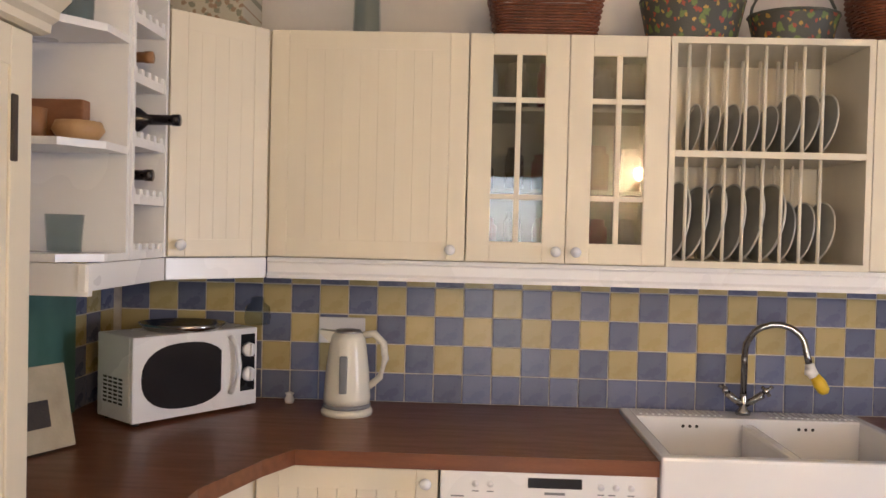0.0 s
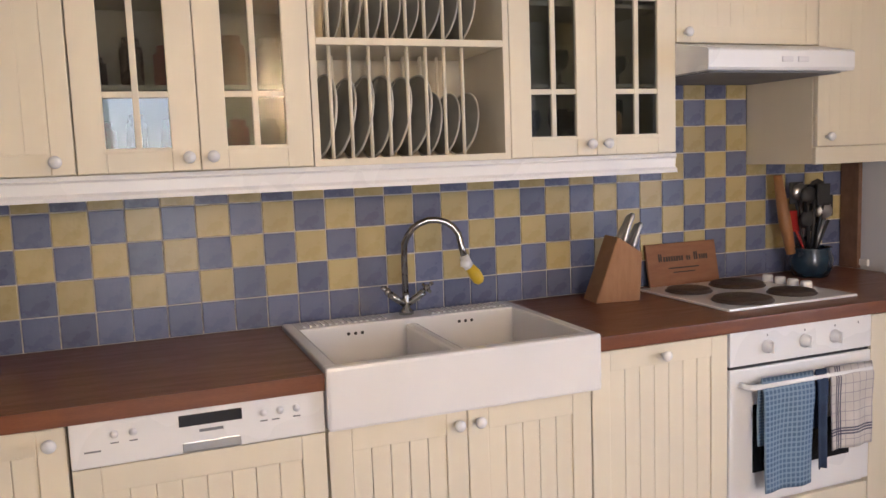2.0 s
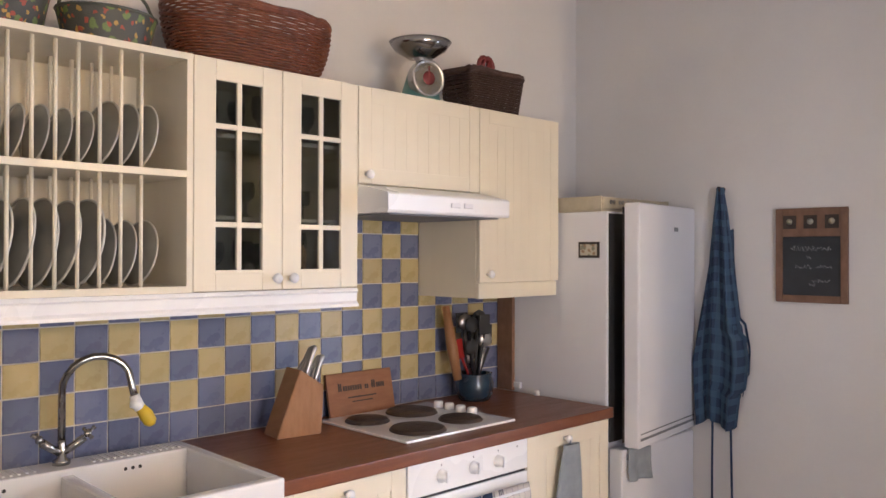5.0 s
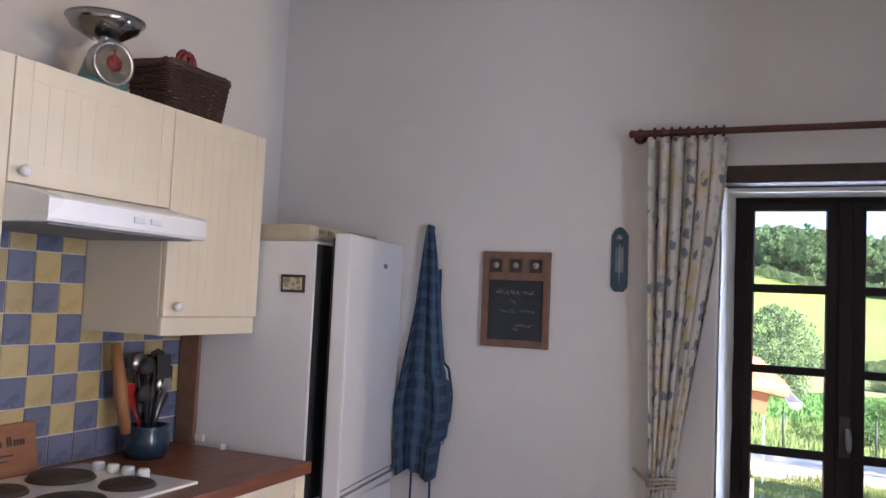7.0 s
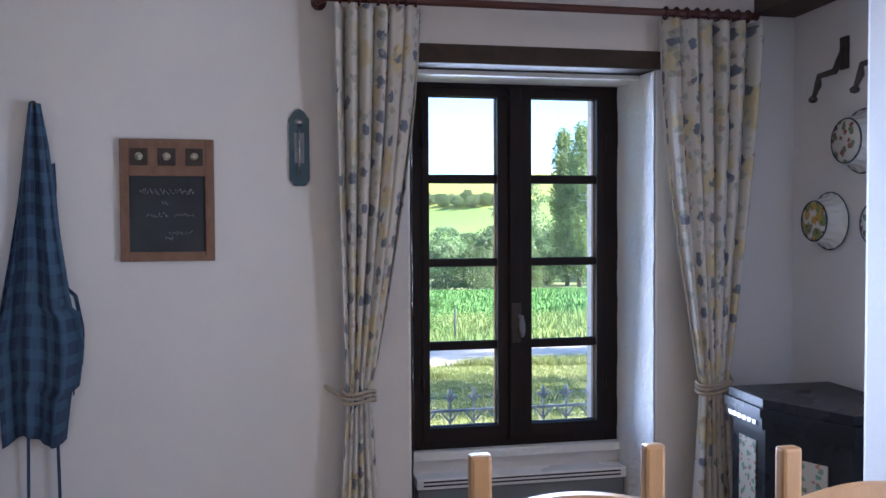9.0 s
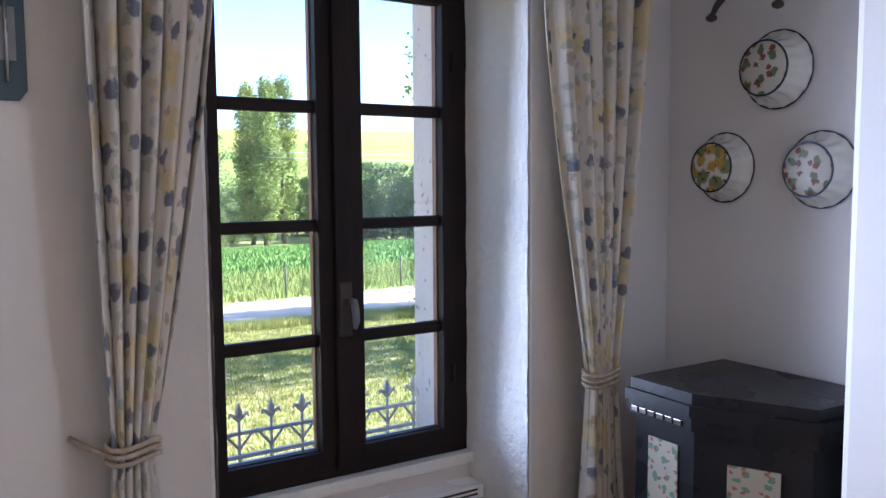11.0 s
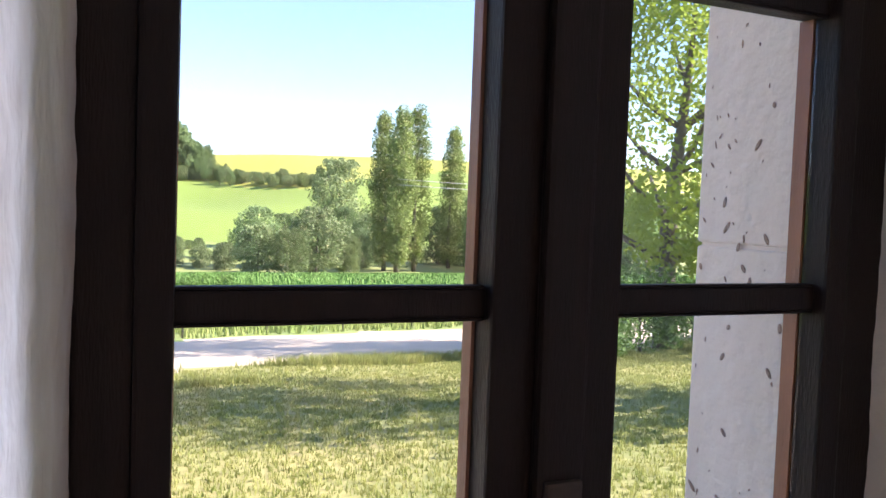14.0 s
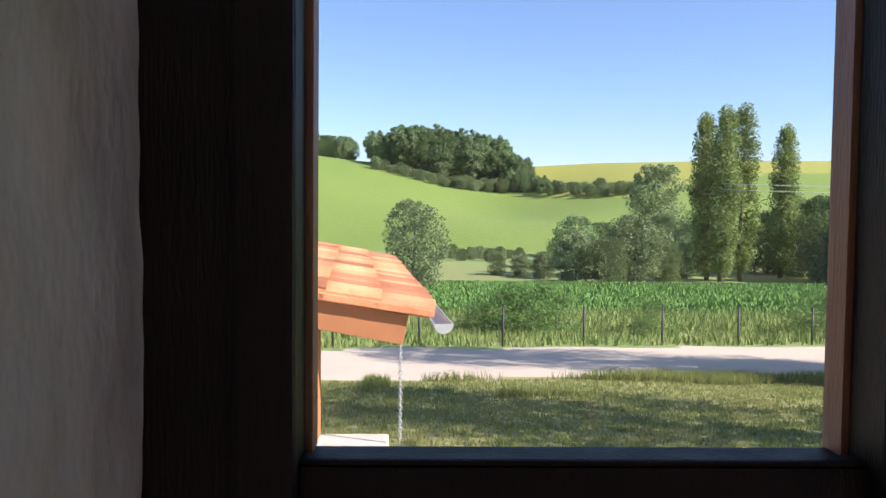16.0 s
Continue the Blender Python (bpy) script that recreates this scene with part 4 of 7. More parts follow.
# base units
def base_unit(x0, x1, label, doors, z1=0.855):
    t = Thing("base_cabinet", label, "cabinet", ((x0 + x1) / 2, 2.68, 0.0), "base cabinets")
    t.part("body", B().box(x0 + 0.001, x1 - 0.001, CF + 0.022, YB, 0.1, z1), cream_in)
    t.part("plinth", B().box(x0, x1, CF + 0.06, CF + 0.075, 0.0, 0.1), cream)
    for a, c, kx in doors:
        t.part("door", panel_door(B(), a + 0.0015, c - 0.0015, CF, 0.105, z1 - 0.003, 0.06, max(3, round((c - a - 0.12) / 0.055))), cream)
        knob(t, kx, CF, z1 - 0.035)
    return t


base_unit(-0.35, 0.146, "cream painted base cabinet with a boarded door under the worktop", [(-0.35, 0.146, 0.112)])
base_unit(0.735, 1.497, "cream painted sink base cabinet with two boarded doors", [(0.735, 1.115, 1.085), (1.115, 1.497, 1.145)], 0.748)
base_unit(1.499, 1.978, "cream painted base cabinet with a boarded door under the worktop", [(1.499, 1.978, 1.74)])
base_unit(2.562, 3.075, "cream painted base cabinet with a boarded door under the worktop", [(2.562, 3.075, 2.78)])
t = Thing("base_cabinet", "cream painted corner base cabinet along the side wall", "cabinet", (-0.7, 2.2, 0.0), "base cabinets")
t.part("body", B().prism([(LW + 0.002, YB), (LW + 0.002, 1.72), (-0.40, 1.72), (-0.40, 2.28), (-0.353, 2.39), (-0.353, YB)], 0.0, 0.855), cream)
# dishwasher
t = Thing("dishwasher", "white dishwasher with a cream boarded front", "dishwasher", (0.437, 2.68, 0.0))
t.part("body", B().box(0.15, 0.731, CF + 0.022, YB, 0.1, 0.857), white_lac)
t.part("control_panel", B().box(0.151, 0.73, CF - 0.006, CF + 0.021, 0.749, 0.857, 0.005), white_lac)
t.part("door", panel_door(B(), 0.151, 0.73, CF, 0.105, 0.746, 0.06, 8), cream)
b = B().box(0.385, 0.53, CF - 0.0075, CF + 0.0, 0.814, 0.842, 0.002)
t.part("display", b, dark_glass, "dark display window")
b = B().box(0.39, 0.525, CF - 0.0072, CF, 0.751, 0.776, 0.003)
t.part("grip", b, steel)
b = B()
for x in (0.245, 0.285, 0.58, 0.62, 0.66):
    b.turn([(0.009, 0), (0.009, 0.004), (0.0, 0.005)], seg=14, m=Matrix.Translation((x, CF - 0.0055, 0.822)) @ Matrix.Rotation(radians(90), 4, "X"))
t.part("button", b, fridge_white)
b = B()
for x in (0.236, 0.276, 0.571, 0.60, 0.651):
    b.box(x, x + 0.018, CF - 0.0068, CF, 0.800, 0.803)
b.box(0.43, 0.485, CF - 0.0068, CF, 0.797, 0.804).box(0.18, 0.215, CF - 0.0068, CF, 0.785, 0.789)
t.part("print", b, heater_grey)
t.part("plinth", B().box(0.15, 0.731, CF + 0.06, CF + 0.075, 0.0, 0.1), cream)
# worktop: staves glued edge to edge
def staves(b, x0, x1, y0, y1, z0=0.858, z1=0.9):
    b.box(x0, x1, y0, y1, z0, z1, 0.004)
b = B()
b.prism([(LW + 0.002, YB), (LW + 0.002, 1.70), (-0.40, 1.70), (-0.385, 2.0), (-0.30, 2.24), (-0.24, 2.352), (0.731, 2.352), (0.731, YB)], 0.858, 0.9)
b.box(1.517, 3.085, 2.352, YB, 0.858, 0.9, 0.004).box(0.731, 1.517, 2.955, YB, 0.858, 0.9)
setting("worktop", b, worktop_wood, "red-brown oiled hardwood worktop", category="worktop")
# ceramic double sink
sk = Thing("sink", "white ceramic double farmhouse sink with an apron front", "sink", (1.124, 2.65, 0.75))
SX0, SX1, SY0, SY1, SZ = 0.733, 1.515, 2.340, 2.955, 0.915
b = B()
b.box(SX0, SX1, SY0, SY0 + 0.04, 0.752, SZ, 0.009)
b.box(SX0, SX0 + 0.035, SY0 + 0.03, SY1, 0.752, SZ - 0.0005, 0.006).box(SX1 - 0.035, SX1, SY0 + 0.03, SY1, 0.752, SZ - 0.0005, 0.006)
b.box(SX0 + 0.03, SX1 - 0.03, 2.835, SY1, 0.752, SZ - 0.001, 0.006)
b.box(1.105, 1.143, SY0 + 0.03, 2.84, 0.752, SZ - 0.018, 0.01)
b.box(SX0 + 0.03, SX1 - 0.03, SY0 + 0.03, 2.84, 0.748, 0.765)
sk.part("basin", b, ceramic)
b = B()
for x in [SX0 + 0.05 + i * 0.02 for i in range(35)]:
    if not 1.06 < x < 1.19:
        b.box(x, x + 0.008, 2.86, 2.935, SZ - 0.002, SZ + 0.003, 0.0015)
sk.part("drain_rib", b, ceramic)
b = B()
for xm in (0.94, 1.31):
    for k in (-1, 0, 1):
        b.turn([(0.0055, 0), (0.0055, 0.002)], seg=10, m=Matrix.Translation((xm + k * 0.022, 2.8365, 0.885)) @ Matrix.Rotation(radians(90), 4, "X"))
sk.part("overflow_hole", b, black_matt)
# tap
tp = Thing("mixer_tap", "chrome bridge mixer tap with cross handles and a yellow nozzle", "tap", (1.13, 2.90, SZ))
b = B().turn([(0.024, 0), (0.024, 0.012), (0.014, 0.02), (0.012, 0.06), (0.011, 0.07)], (1.13, 2.90, SZ), 16)
arc = [(1.13, 2.90, SZ + 0.05), (1.13, 2.90, 1.10), (1.132, 2.898, 1.145)]
for k in range(1, 9):
    a = math.pi - k * math.pi / 9
    arc.append((1.217 + 0.085 * math.cos(a), 2.885 - 0.006 * k, 1.145 + 0.075 * math.sin(a)))
arc += [(1.304, 2.83, 1.125), (1.312, 2.825, 1.09)]
b.tube(arc, 0.0105, 12)
for s in (-1, 1):
    b.tube([(1.13, 2.90, SZ + 0.03), (1.13 + s * 0.03, 2.89, SZ + 0.05), (1.13 + s * 0.058, 2.882, SZ + 0.072)], [0.011, 0.011, 0.012], 10)
    c = Vector((1.13 + s * 0.066, 2.88, SZ + 0.082))
    for k in range(2):
        d = Vector((0.6 * s, 0.3, -0.75)).normalized().cross(Vector((0, 1, 0) if k else (1, 0, 0.2))).normalized() * 0.026
        b.tube([c - d, c - d * 0.4, c + d * 0.4, c + d], [0.0065, 0.0045, 0.0045, 0.0065], 8)
    b.turn([(0.0, -0.012), (0.01, -0.008), (0.012, 0.0), (0.008, 0.01), (0.0, 0.013)], tuple(c), 12)
tp.part("body", b, chrome)
b = B().tube([(1.309, 2.826, 1.10), (1.316, 2.823, 1.075), (1.325, 2.82, 1.06)], [0.014, 0.018, 0.016], 14).turn([(0.0, -0.014), (0.017, -0.008), (0.017, 0.008), (0.0, 0.014)], (1.307, 2.81, 1.075), 12)
tp.part("valve", b, white_lac, "white plastic tap valve")
tp.part("nozzle", B().tube([(1.325, 2.82, 1.063), (1.340, 2.815, 1.04), (1.352, 2.81, 1.018), (1.356, 2.808, 1.008)], [0.015, 0.021, 0.019, 0.010], 14), yellow_rubber, "yellow rubber tap nozzle")
# hob
hb = Thing("electric_hob", "cream enamel hob with four dark hotplates and knobs", "hob", (2.31, 2.70, 0.9))
HX0, HX1, HY0, HY1 = 2.045, 2.585, 2.445, 2.925
hb.part("plate", B().box(HX0, HX1, HY0, HY1, 0.9, 0.909, 0.004), ceramic)
for x, y, r in ((2.16, 2.79, 0.076), (2.195, 2.555, 0.094), (2.385, 2.80, 0.094), (2.425, 2.575, 0.076)):
    b = B().turn([(r + 0.006, 0.0), (r + 0.006, 0.003), (r, 0.004), (r, 0.010), (r - 0.004, 0.012), (0.0, 0.0115)], (x, y, 0.909), 36)
    for q in (0.3, 0.55, 0.8):
        b.tube([(x + r * q * math.cos(a), y + r * q * math.sin(a), 0.9205) for a in [i * math.pi / 16 for i in range(32)]], 0.0012, 4, True)
    hb.part("hotplate", b, hob_iron, "dark cast-iron hotplate")
for k in range(4):
    hb.part("knob", B().turn([(0.02, 0), (0.019, 0.022), (0.015, 0.026), (0.0, 0.027)], (2.535, 2.62 + k * 0.062, 0.909), 16), white_lac, "white plastic knob")
# oven
ov = Thing("oven", "white built-in oven with knobs and a towel rail handle", "oven", (2.27, 2.68, 0.0))
ov.part("body", B().box(1.98, 2.56, CF + 0.022, YB, 0.1, 0.857), white_lac)
ov.part("control_panel", B().box(1.981, 2.559, CF - 0.004, CF + 0.021, 0.748, 0.857, 0.004), white_lac)
b = B().box(1.981, 2.559, CF - 0.004, CF + 0.021, 0.30, 0.738, 0.005)
ov.part("door", b, white_lac)
# black strip gives the slit above the door its shade
ov.part("gap", B().box(1.985, 2.555, CF + 0.004, CF + 0.02, 0.737, 0.749), black_matt, "black strip as the shade in the gap over the oven door")
ov.part("door_glass", B().box(2.07, 2.47, CF - 0.0055, CF - 0.003, 0.40, 0.62, 0.001), dark_glass, "dark oven door glass")
ov.part("drawer", B().box(1.981, 2.559, CF, CF + 0.021, 0.105, 0.285, 0.004), cream)
for x in (2.125, 2.275, 2.40):
    b = B().turn([(0.022, 0), (0.022, 0.006), (0.017, 0.01), (0.014, 0.024), (0.0, 0.025)], seg=16, m=Matrix.Translation((x, CF - 0.004, 0.80)) @ Matrix.Rotation(radians(90), 4, "X"))
    b.box(x - 0.004, x + 0.004, CF - 0.036, CF - 0.02, 0.782, 0.818, 0.003)
    ov.part("knob", b, white_lac)
b = B()
for x in (2.125, 2.275, 2.40, 2.50):
    b.box(x - 0.002, x + 0.002, CF - 0.0052, CF, 0.832, 0.838)
ov.part("print", b, heater_grey)
b = B().tube([(2.02, CF - 0.004, 0.69), (2.02, CF - 0.04, 0.69), (2.03, CF - 0.048, 0.69), (2.51, CF - 0.048, 0.69), (2.52, CF - 0.04, 0.69), (2.52, CF - 0.004, 0.69)], 0.009, 8)
ov.part("handle", b, white_lac)


def hung_towel(name, x0, x1, z0, z1, m, label, seed):
    def fn(u, v):
        s = v * 2 - 1
        back = s < 0
        drop = (z1 - z0) * (0.6 if back else 1.0)
        z = z1 - abs(s) ** 1.0 * drop + (0.011 if abs(s) < 0.02 else 0)
        y = CF - 0.048 + (0.0125 if back else -0.0125) * min(1, abs(s) * 9) - (0 if back else 0.008 * abs(s))
        y += 0.006 * math.sin(u * 9 + seed) * min(1, abs(s) * 2) * (-1 if not back else 0.3)
        return (x0 + (x1 - x0) * (u * (1 - 0.08 * abs(s)) + 0.01 * math.sin(s * 5 + seed)), y, z)
    b = B().sheet(24, 40, fn, lambda u, v: (u * (x1 - x0), v * 2 * (z1 - z0)))
    ob = simple(name, b, m, label, "towel", "tea towels on the oven rail")
    mod = ob.modifiers.new("thickness", "SOLIDIFY")
    mod.thickness = 0.004


hung_towel("tea_towel", 2.06, 2.265, 0.36, 0.705, towel_blue, "blue checked tea towel hung over the oven handle", 1.0)
hung_towel("tea_towel", 2.275, 2.32, 0.40, 0.705, apron_cloth, "dark blue tea towel hung over the oven handle", 2.0)
hung_towel("tea_towel", 2.33, 2.515, 0.45, 0.705, towel_white, "white tea towel with dark stripes over the oven handle", 3.0)
# oven glove on the knob
def glove(u, v):
    a = 2 * math.pi * u
    w = 0.075 * (0.62 + 0.5 * math.sin(min(1, v * 1.15) * math.pi * 0.62)) * (1 if v < 0.86 else math.sqrt(max(0.0, 1 - ((v - 0.86) / 0.14) ** 2)))
    q = 0.0015 * math.sin(v * 120) * math.sin(u * 60)
    return (2.79 - 0.03 * v + w * math.cos(a), CF - 0.028 + (0.014 + q) * math.sin(a) * (1 if v < 0.95 else 0.4), 0.80 - 0.385 * v)
simple("oven_glove", B().sheet(36, 40, glove).tube([(2.78, CF - 0.03, 0.80), (2.775, CF - 0.034, 0.815), (2.78, CF - 0.026, 0.83)], 0.004, 6), grey_cloth, "grey quilted oven glove hung from a knob", "glove")
# hood
hd = Thing("cooker_hood", "white slim cooker hood with small push buttons", "cooker hood", (2.3, 2.75, 1.65))
b = B().prism([(2.49, 1.655), (2.485, 1.664), (2.485, 1.715), (2.492, 1.722), (UF, 1.755), (YB, 1.755), (YB, 1.655)], 1.998, 2.594, "x")
hd.part("body", b, white_lac)
b = B()
for x0 in (2.285, 2.35):
    b.box(x0, x0 + 0.045, 2.481, 2.486, 1.68, 1.698, 0.003)
hd.part("switch", b, fridge_white)
hd.part("filter", B().box(2.03, 2.57, 2.52, 2.95, 1.650, 1.6545), heater_grey)

# ---- things on the worktop ----
mw = Thing("microwave_oven", "white microwave with an oval black window in the corner", "microwave", (-0.71, 2.74, 0.9))
ang = math.atan2(2.872 - 2.51, -0.484 + 0.755)
MM = Matrix.Translation((-0.755, 2.51, 0.9)) @ Matrix.Rotation(math.radians(52), 4, "Z")
def mbox(*a, bevel=0.0):
    return B().box(*a, bevel, MM)
mw.part("body", mbox(0, 0.44, 0.012, 0.20, 0.012, 0.265, bevel=0.006), white_lac)
mw.part("front", mbox(0.0, 0.44, -0.006, 0.012, 0.012, 0.265, bevel=0.005), white_lac)
b = B()
pts = []
for k in range(30):
    a = 2 * math.pi * k / 30
    pts.append((0.175 + 0.148 * math.copysign(abs(math.cos(a)) ** 0.8, math.cos(a)), 0.138 + 0.1 * math.copysign(abs(math.sin(a)) ** 0.85, math.sin(a))))
b.prism([(min(p[0], 0.30), p[1]) for p in pts], -0.0095, -0.005, "y")
bmesh.ops.transform(b.bm, matrix=MM, verts=b.bm.verts)
mw.part("window", b, dark_glass, "black oval glass window")
b = B().box(0.375, 0.43, -0.0085, -0.005, 0.06, 0.245, 0.002, MM)
mw.part("control_panel", b, black_gloss)
b = B()
for z in (0.115, 0.195):
    b.turn([(0.024, 0), (0.022, 0.014), (0.0, 0.015)], seg=18, m=MM @ Matrix.Translation((0.402, -0.0085, z)) @ Matrix.Rotation(radians(90), 4, "X"))
    b.box(0.398, 0.406, -0.034, -0.02, z - 0.02, z + 0.02, 0.002, MM)
mw.part("knob", b, white_lac)
b = B().tube([MM @ Vector((0.335, -0.01, 0.06)), MM @ Vector((0.348, -0.03, 0.10)), MM @ Vector((0.352, -0.033, 0.15)), MM @ Vector((0.345, -0.028, 0.21)), MM @ Vector((0.33, -0.01, 0.245))], 0.008, 8)
mw.part("handle", b, white_lac)
b = B()
for i in range(4):
    for j in range(7):
        b.box(-0.0015, 0.002, 0.05 + i * 0.03, 0.07 + i * 0.03, 0.06 + j * 0.012, 0.066 + j * 0.012, 0, MM)
mw.part("vent", b, black_matt)
b = B()
for x, y in ((0.03, 0.03), (0.41, 0.03), (0.03, 0.18), (0.41, 0.18)):
    b.turn([(0.012, 0.0), (0.012, 0.014)], seg=10, m=MM @ Matrix.Translation((x, y, 0)))
mw.part("foot", b, black_matt)
simple("serving_tray", B().turn([(0.0, 0.004), (0.13, 0.004), (0.155, 0.022), (0.16, 0.022), (0.135, 0.0), (0.0, 0.0)], (-0.69, 2.74, 1.1655), 28, squash=(0.85, 0.75)), chrome, "dark shiny round tray on top of the microwave", "tray")
simple("glass_jar", B().turn([(0.0, 0), (0.04, 0.0), (0.045, 0.02), (0.04, 0.06), (0.02, 0.075), (0.022, 0.09), (0.0, 0.095)], (-0.50, 2.93, 1.166), 18), clear_glass, "small clear glass jar behind the microwave", "jar")
kt = Thing("electric_kettle", "cream plastic electric kettle on its base", "kettle", (-0.17, 2.80, 0.9))
kx, ky = -0.17, 2.80
kt.part("base", B().turn([(0.0, 0), (0.082, 0), (0.084, 0.012), (0.078, 0.022), (0.0, 0.023)], (kx, ky, 0.9), 28), kettle_cream)
kt.part("band", B().turn([(0.074, 0.0), (0.0765, 0.003), (0.0765, 0.011), (0.074, 0.014)], (kx, ky, 0.9225), 28), heater_grey, "grey band at the foot")
b = B().turn([(0.0, 0), (0.075, 0), (0.076, 0.02), (0.070, 0.10), (0.060, 0.18), (0.056, 0.205), (0.05, 0.222), (0.03, 0.232), (0.0, 0.234)], (kx, ky, 0.937), 28)
b.prism([(kx - 0.045, 1.12), (kx - 0.095, 1.165), (kx - 0.09, 1.17), (kx - 0.03, 1.165)], ky - 0.02, ky + 0.02, "y")
kt.part("body", b, kettle_cream)
kt.part("gauge", B().box(kx - 0.016, kx + 0.010, ky - 0.0765, ky - 0.064, 0.975, 1.095, 0.006), heater_grey, "grey water gauge")
kt.part("lid", B().turn([(0.045, 0), (0.04, 0.008), (0.0, 0.012)], (kx, ky, 1.163), 20), steel)
kt.part("handle", B().tube([(kx + 0.05, ky, 1.155), (kx + 0.085, ky, 1.16), (kx + 0.115, ky, 1.13), (kx + 0.122, ky, 1.08), (kx + 0.105, ky, 1.02), (kx + 0.07, ky, 0.99)], [0.012, 0.013, 0.012, 0.012, 0.011, 0.012], 10), kettle_cream)
simple("switch_plate", B().box(-0.30, -0.14, 2.985, 2.996, 1.10, 1.19, 0.003), white_lac, "white socket plate on the tiles behind the kettle", "socket")
simple("egg_timer", B().turn([(0.0, 0), (0.014, 0), (0.018, 0.012), (0.012, 0.026), (0.017, 0.034), (0.0, 0.04)], (-0.385, 2.93, 0.9), 14), ceramic, "tiny white porcelain pot on the worktop", "pot")
simple("picture_board", B().box(0, 0.30, -0.006, 0.006, 0, 0.22, 0.004, Matrix.Translation((-0.955, 2.04, 0.906)) @ Matrix.Rotation(radians(63), 4, "Z") @ Matrix.Rotation(radians(-14), 4, "X")), paper, "pale printed board with small pictures leaning on the side wall", "board")
for k in range(2):
    simple("picture", B().box(0.06 + k * 0.1, 0.135 + k * 0.1, -0.009, -0.0065, 0.06, 0.13, 0, Matrix.Translation((-0.955, 2.04, 0.906)) @ Matrix.Rotation(radians(63), 4, "Z") @ Matrix.Rotation(radians(-14), 4, "X")), iron, "small dark picture on the board", "picture", "pictures on the board")
simple("glass_splashback", B().box(LW + 0.011, LW + 0.017, 1.72, 2.70, 0.9005, 1.325, 0.002), teal, "teal glass splashback on the side wall", "splashback")
# knife block
kb = Thing("knife_block", "slanting beech knife block with steel-handled knives", "knife block", (1.87, 2.86, 0.9))
KM = Matrix.Translation((1.80, 2.88, 0.9)) @ Matrix.Rotation(radians(-8), 4, "Z")
b = B().prism([(-0.01, 0.0), (0.155, 0.0), (0.165, 0.165), (0.075, 0.225)], -0.09, 0.02, "y")
bmesh.ops.transform(b.bm, matrix=KM, verts=b.bm.verts)
bmesh.ops.bevel(b.bm, geom=b.bm.edges[:], offset=0.003, segments=2, affect="EDGES")
kb.part("block", b, block_wood)
for i in range(2):
    for j in range(3):
        p = KM @ Vector((0.10 + i * 0.035, -0.075 + j * 0.033, 0.195 - i * 0.022))
        d = Vector((0.052, 0.0, 0.095)) * (1.0 - 0.12 * i)
        d = d + Vector((0.012 * (j - 1), 0, 0.006 * (2 - j)))
        kb.part("knife", B().tube([p, p + d * 0.2, p + d * 0.6, p + d * 0.92, p + d], [0.007, 0.0095, 0.008, 0.0105, 0.006], 8), steel)
# leaning sign
sg = Thing("wooden_sign", "carved wooden wine sign leaning against the tiles", "sign", (2.26, 2.96, 0.9))
SM = Matrix.Translation((2.11, 2.945, 0.9)) @ Matrix.Rotation(radians(-12), 4, "X")
sg.part("board", B().box(0, 0.32, 0, 0.014, 0.0, 0.165, 0.004, SM), sign_wood)


b = B()
for a, e, h in ((0.05, 0.068, 0.03), (0.072, 0.165, 0.019), (0.178, 0.198, 0.017), (0.212, 0.232, 0.03), (0.236, 0.278, 0.019)):
    n = max(1, round((e - a) / 0.012))
    for k in range(n):
        b.box(a + (e - a) * k / n, a + (e - a) * (k + 0.7) / n, -0.0012, 0.001, 0.095, 0.095 + h, 0, SM)
b.box(0.09, 0.23, -0.0012, 0.001, 0.066, 0.071, 0, SM).box(0.11, 0.21, -0.0012, 0.001, 0.050, 0.054, 0, SM)
sg.part("print", b, iron)
# utensil pot
ut = Thing("utensil_pot", "dark blue glazed pot full of kitchen utensils", "utensil pot", (2.80, 2.86, 0.9))
ux, uy = 2.80, 2.86
ut.part("pot", B().turn([(0.0, 0), (0.062, 0), (0.078, 0.03), (0.082, 0.07), (0.072, 0.105), (0.076, 0.115), (0.068, 0.115), (0.064, 0.10), (0.0, 0.09)], (ux, uy, 0.9), 26), blue_glaze)
ru = random.Random(8)
for k in range(26):
    a, r = ru.uniform(0, 6.28), ru.uniform(0.01, 0.05)
    p0 = Vector((ux + r * math.cos(a) * 0.5, uy + r * math.sin(a) * 0.5, 0.995))
    p1 = Vector((ux + 0.015 + r * 1.9 * math.cos(a), uy + r * 1.2 * math.sin(a), 1.13 + ru.uniform(-0.06, 0.08)))
    mm = red_plastic if k == 7 else ru.choice([black_matt, black_matt, black_matt, steel, black_matt, black_gloss])
    b = B().tube([p0, (p0 + p1) / 2, p1], [0.005, 0.006, 0.006], 8)
    kind = k % 3
    if kind == 0:
        b.turn([(0.0, 0), (0.034, 0.014), (0.040, 0.036), (0.030, 0.06), (0.0, 0.072)], tuple(p1), 14, squash=(1, 0.45))
    elif kind == 1:
        b.box(p1.x - 0.032, p1.x + 0.032, p1.y - 0.004, p1.y + 0.004, p1.z - 0.01, p1.z + 0.075, 0.003)
    ut.part("utensil", b, mm)
ut.part("rolling_pin", B().tube([(2.72, 2.88, 0.99), (2.705, 2.90, 1.12), (2.685, 2.92, 1.30)], [0.018, 0.024, 0.016], 12), block_wood, "pale wooden rolling pin")
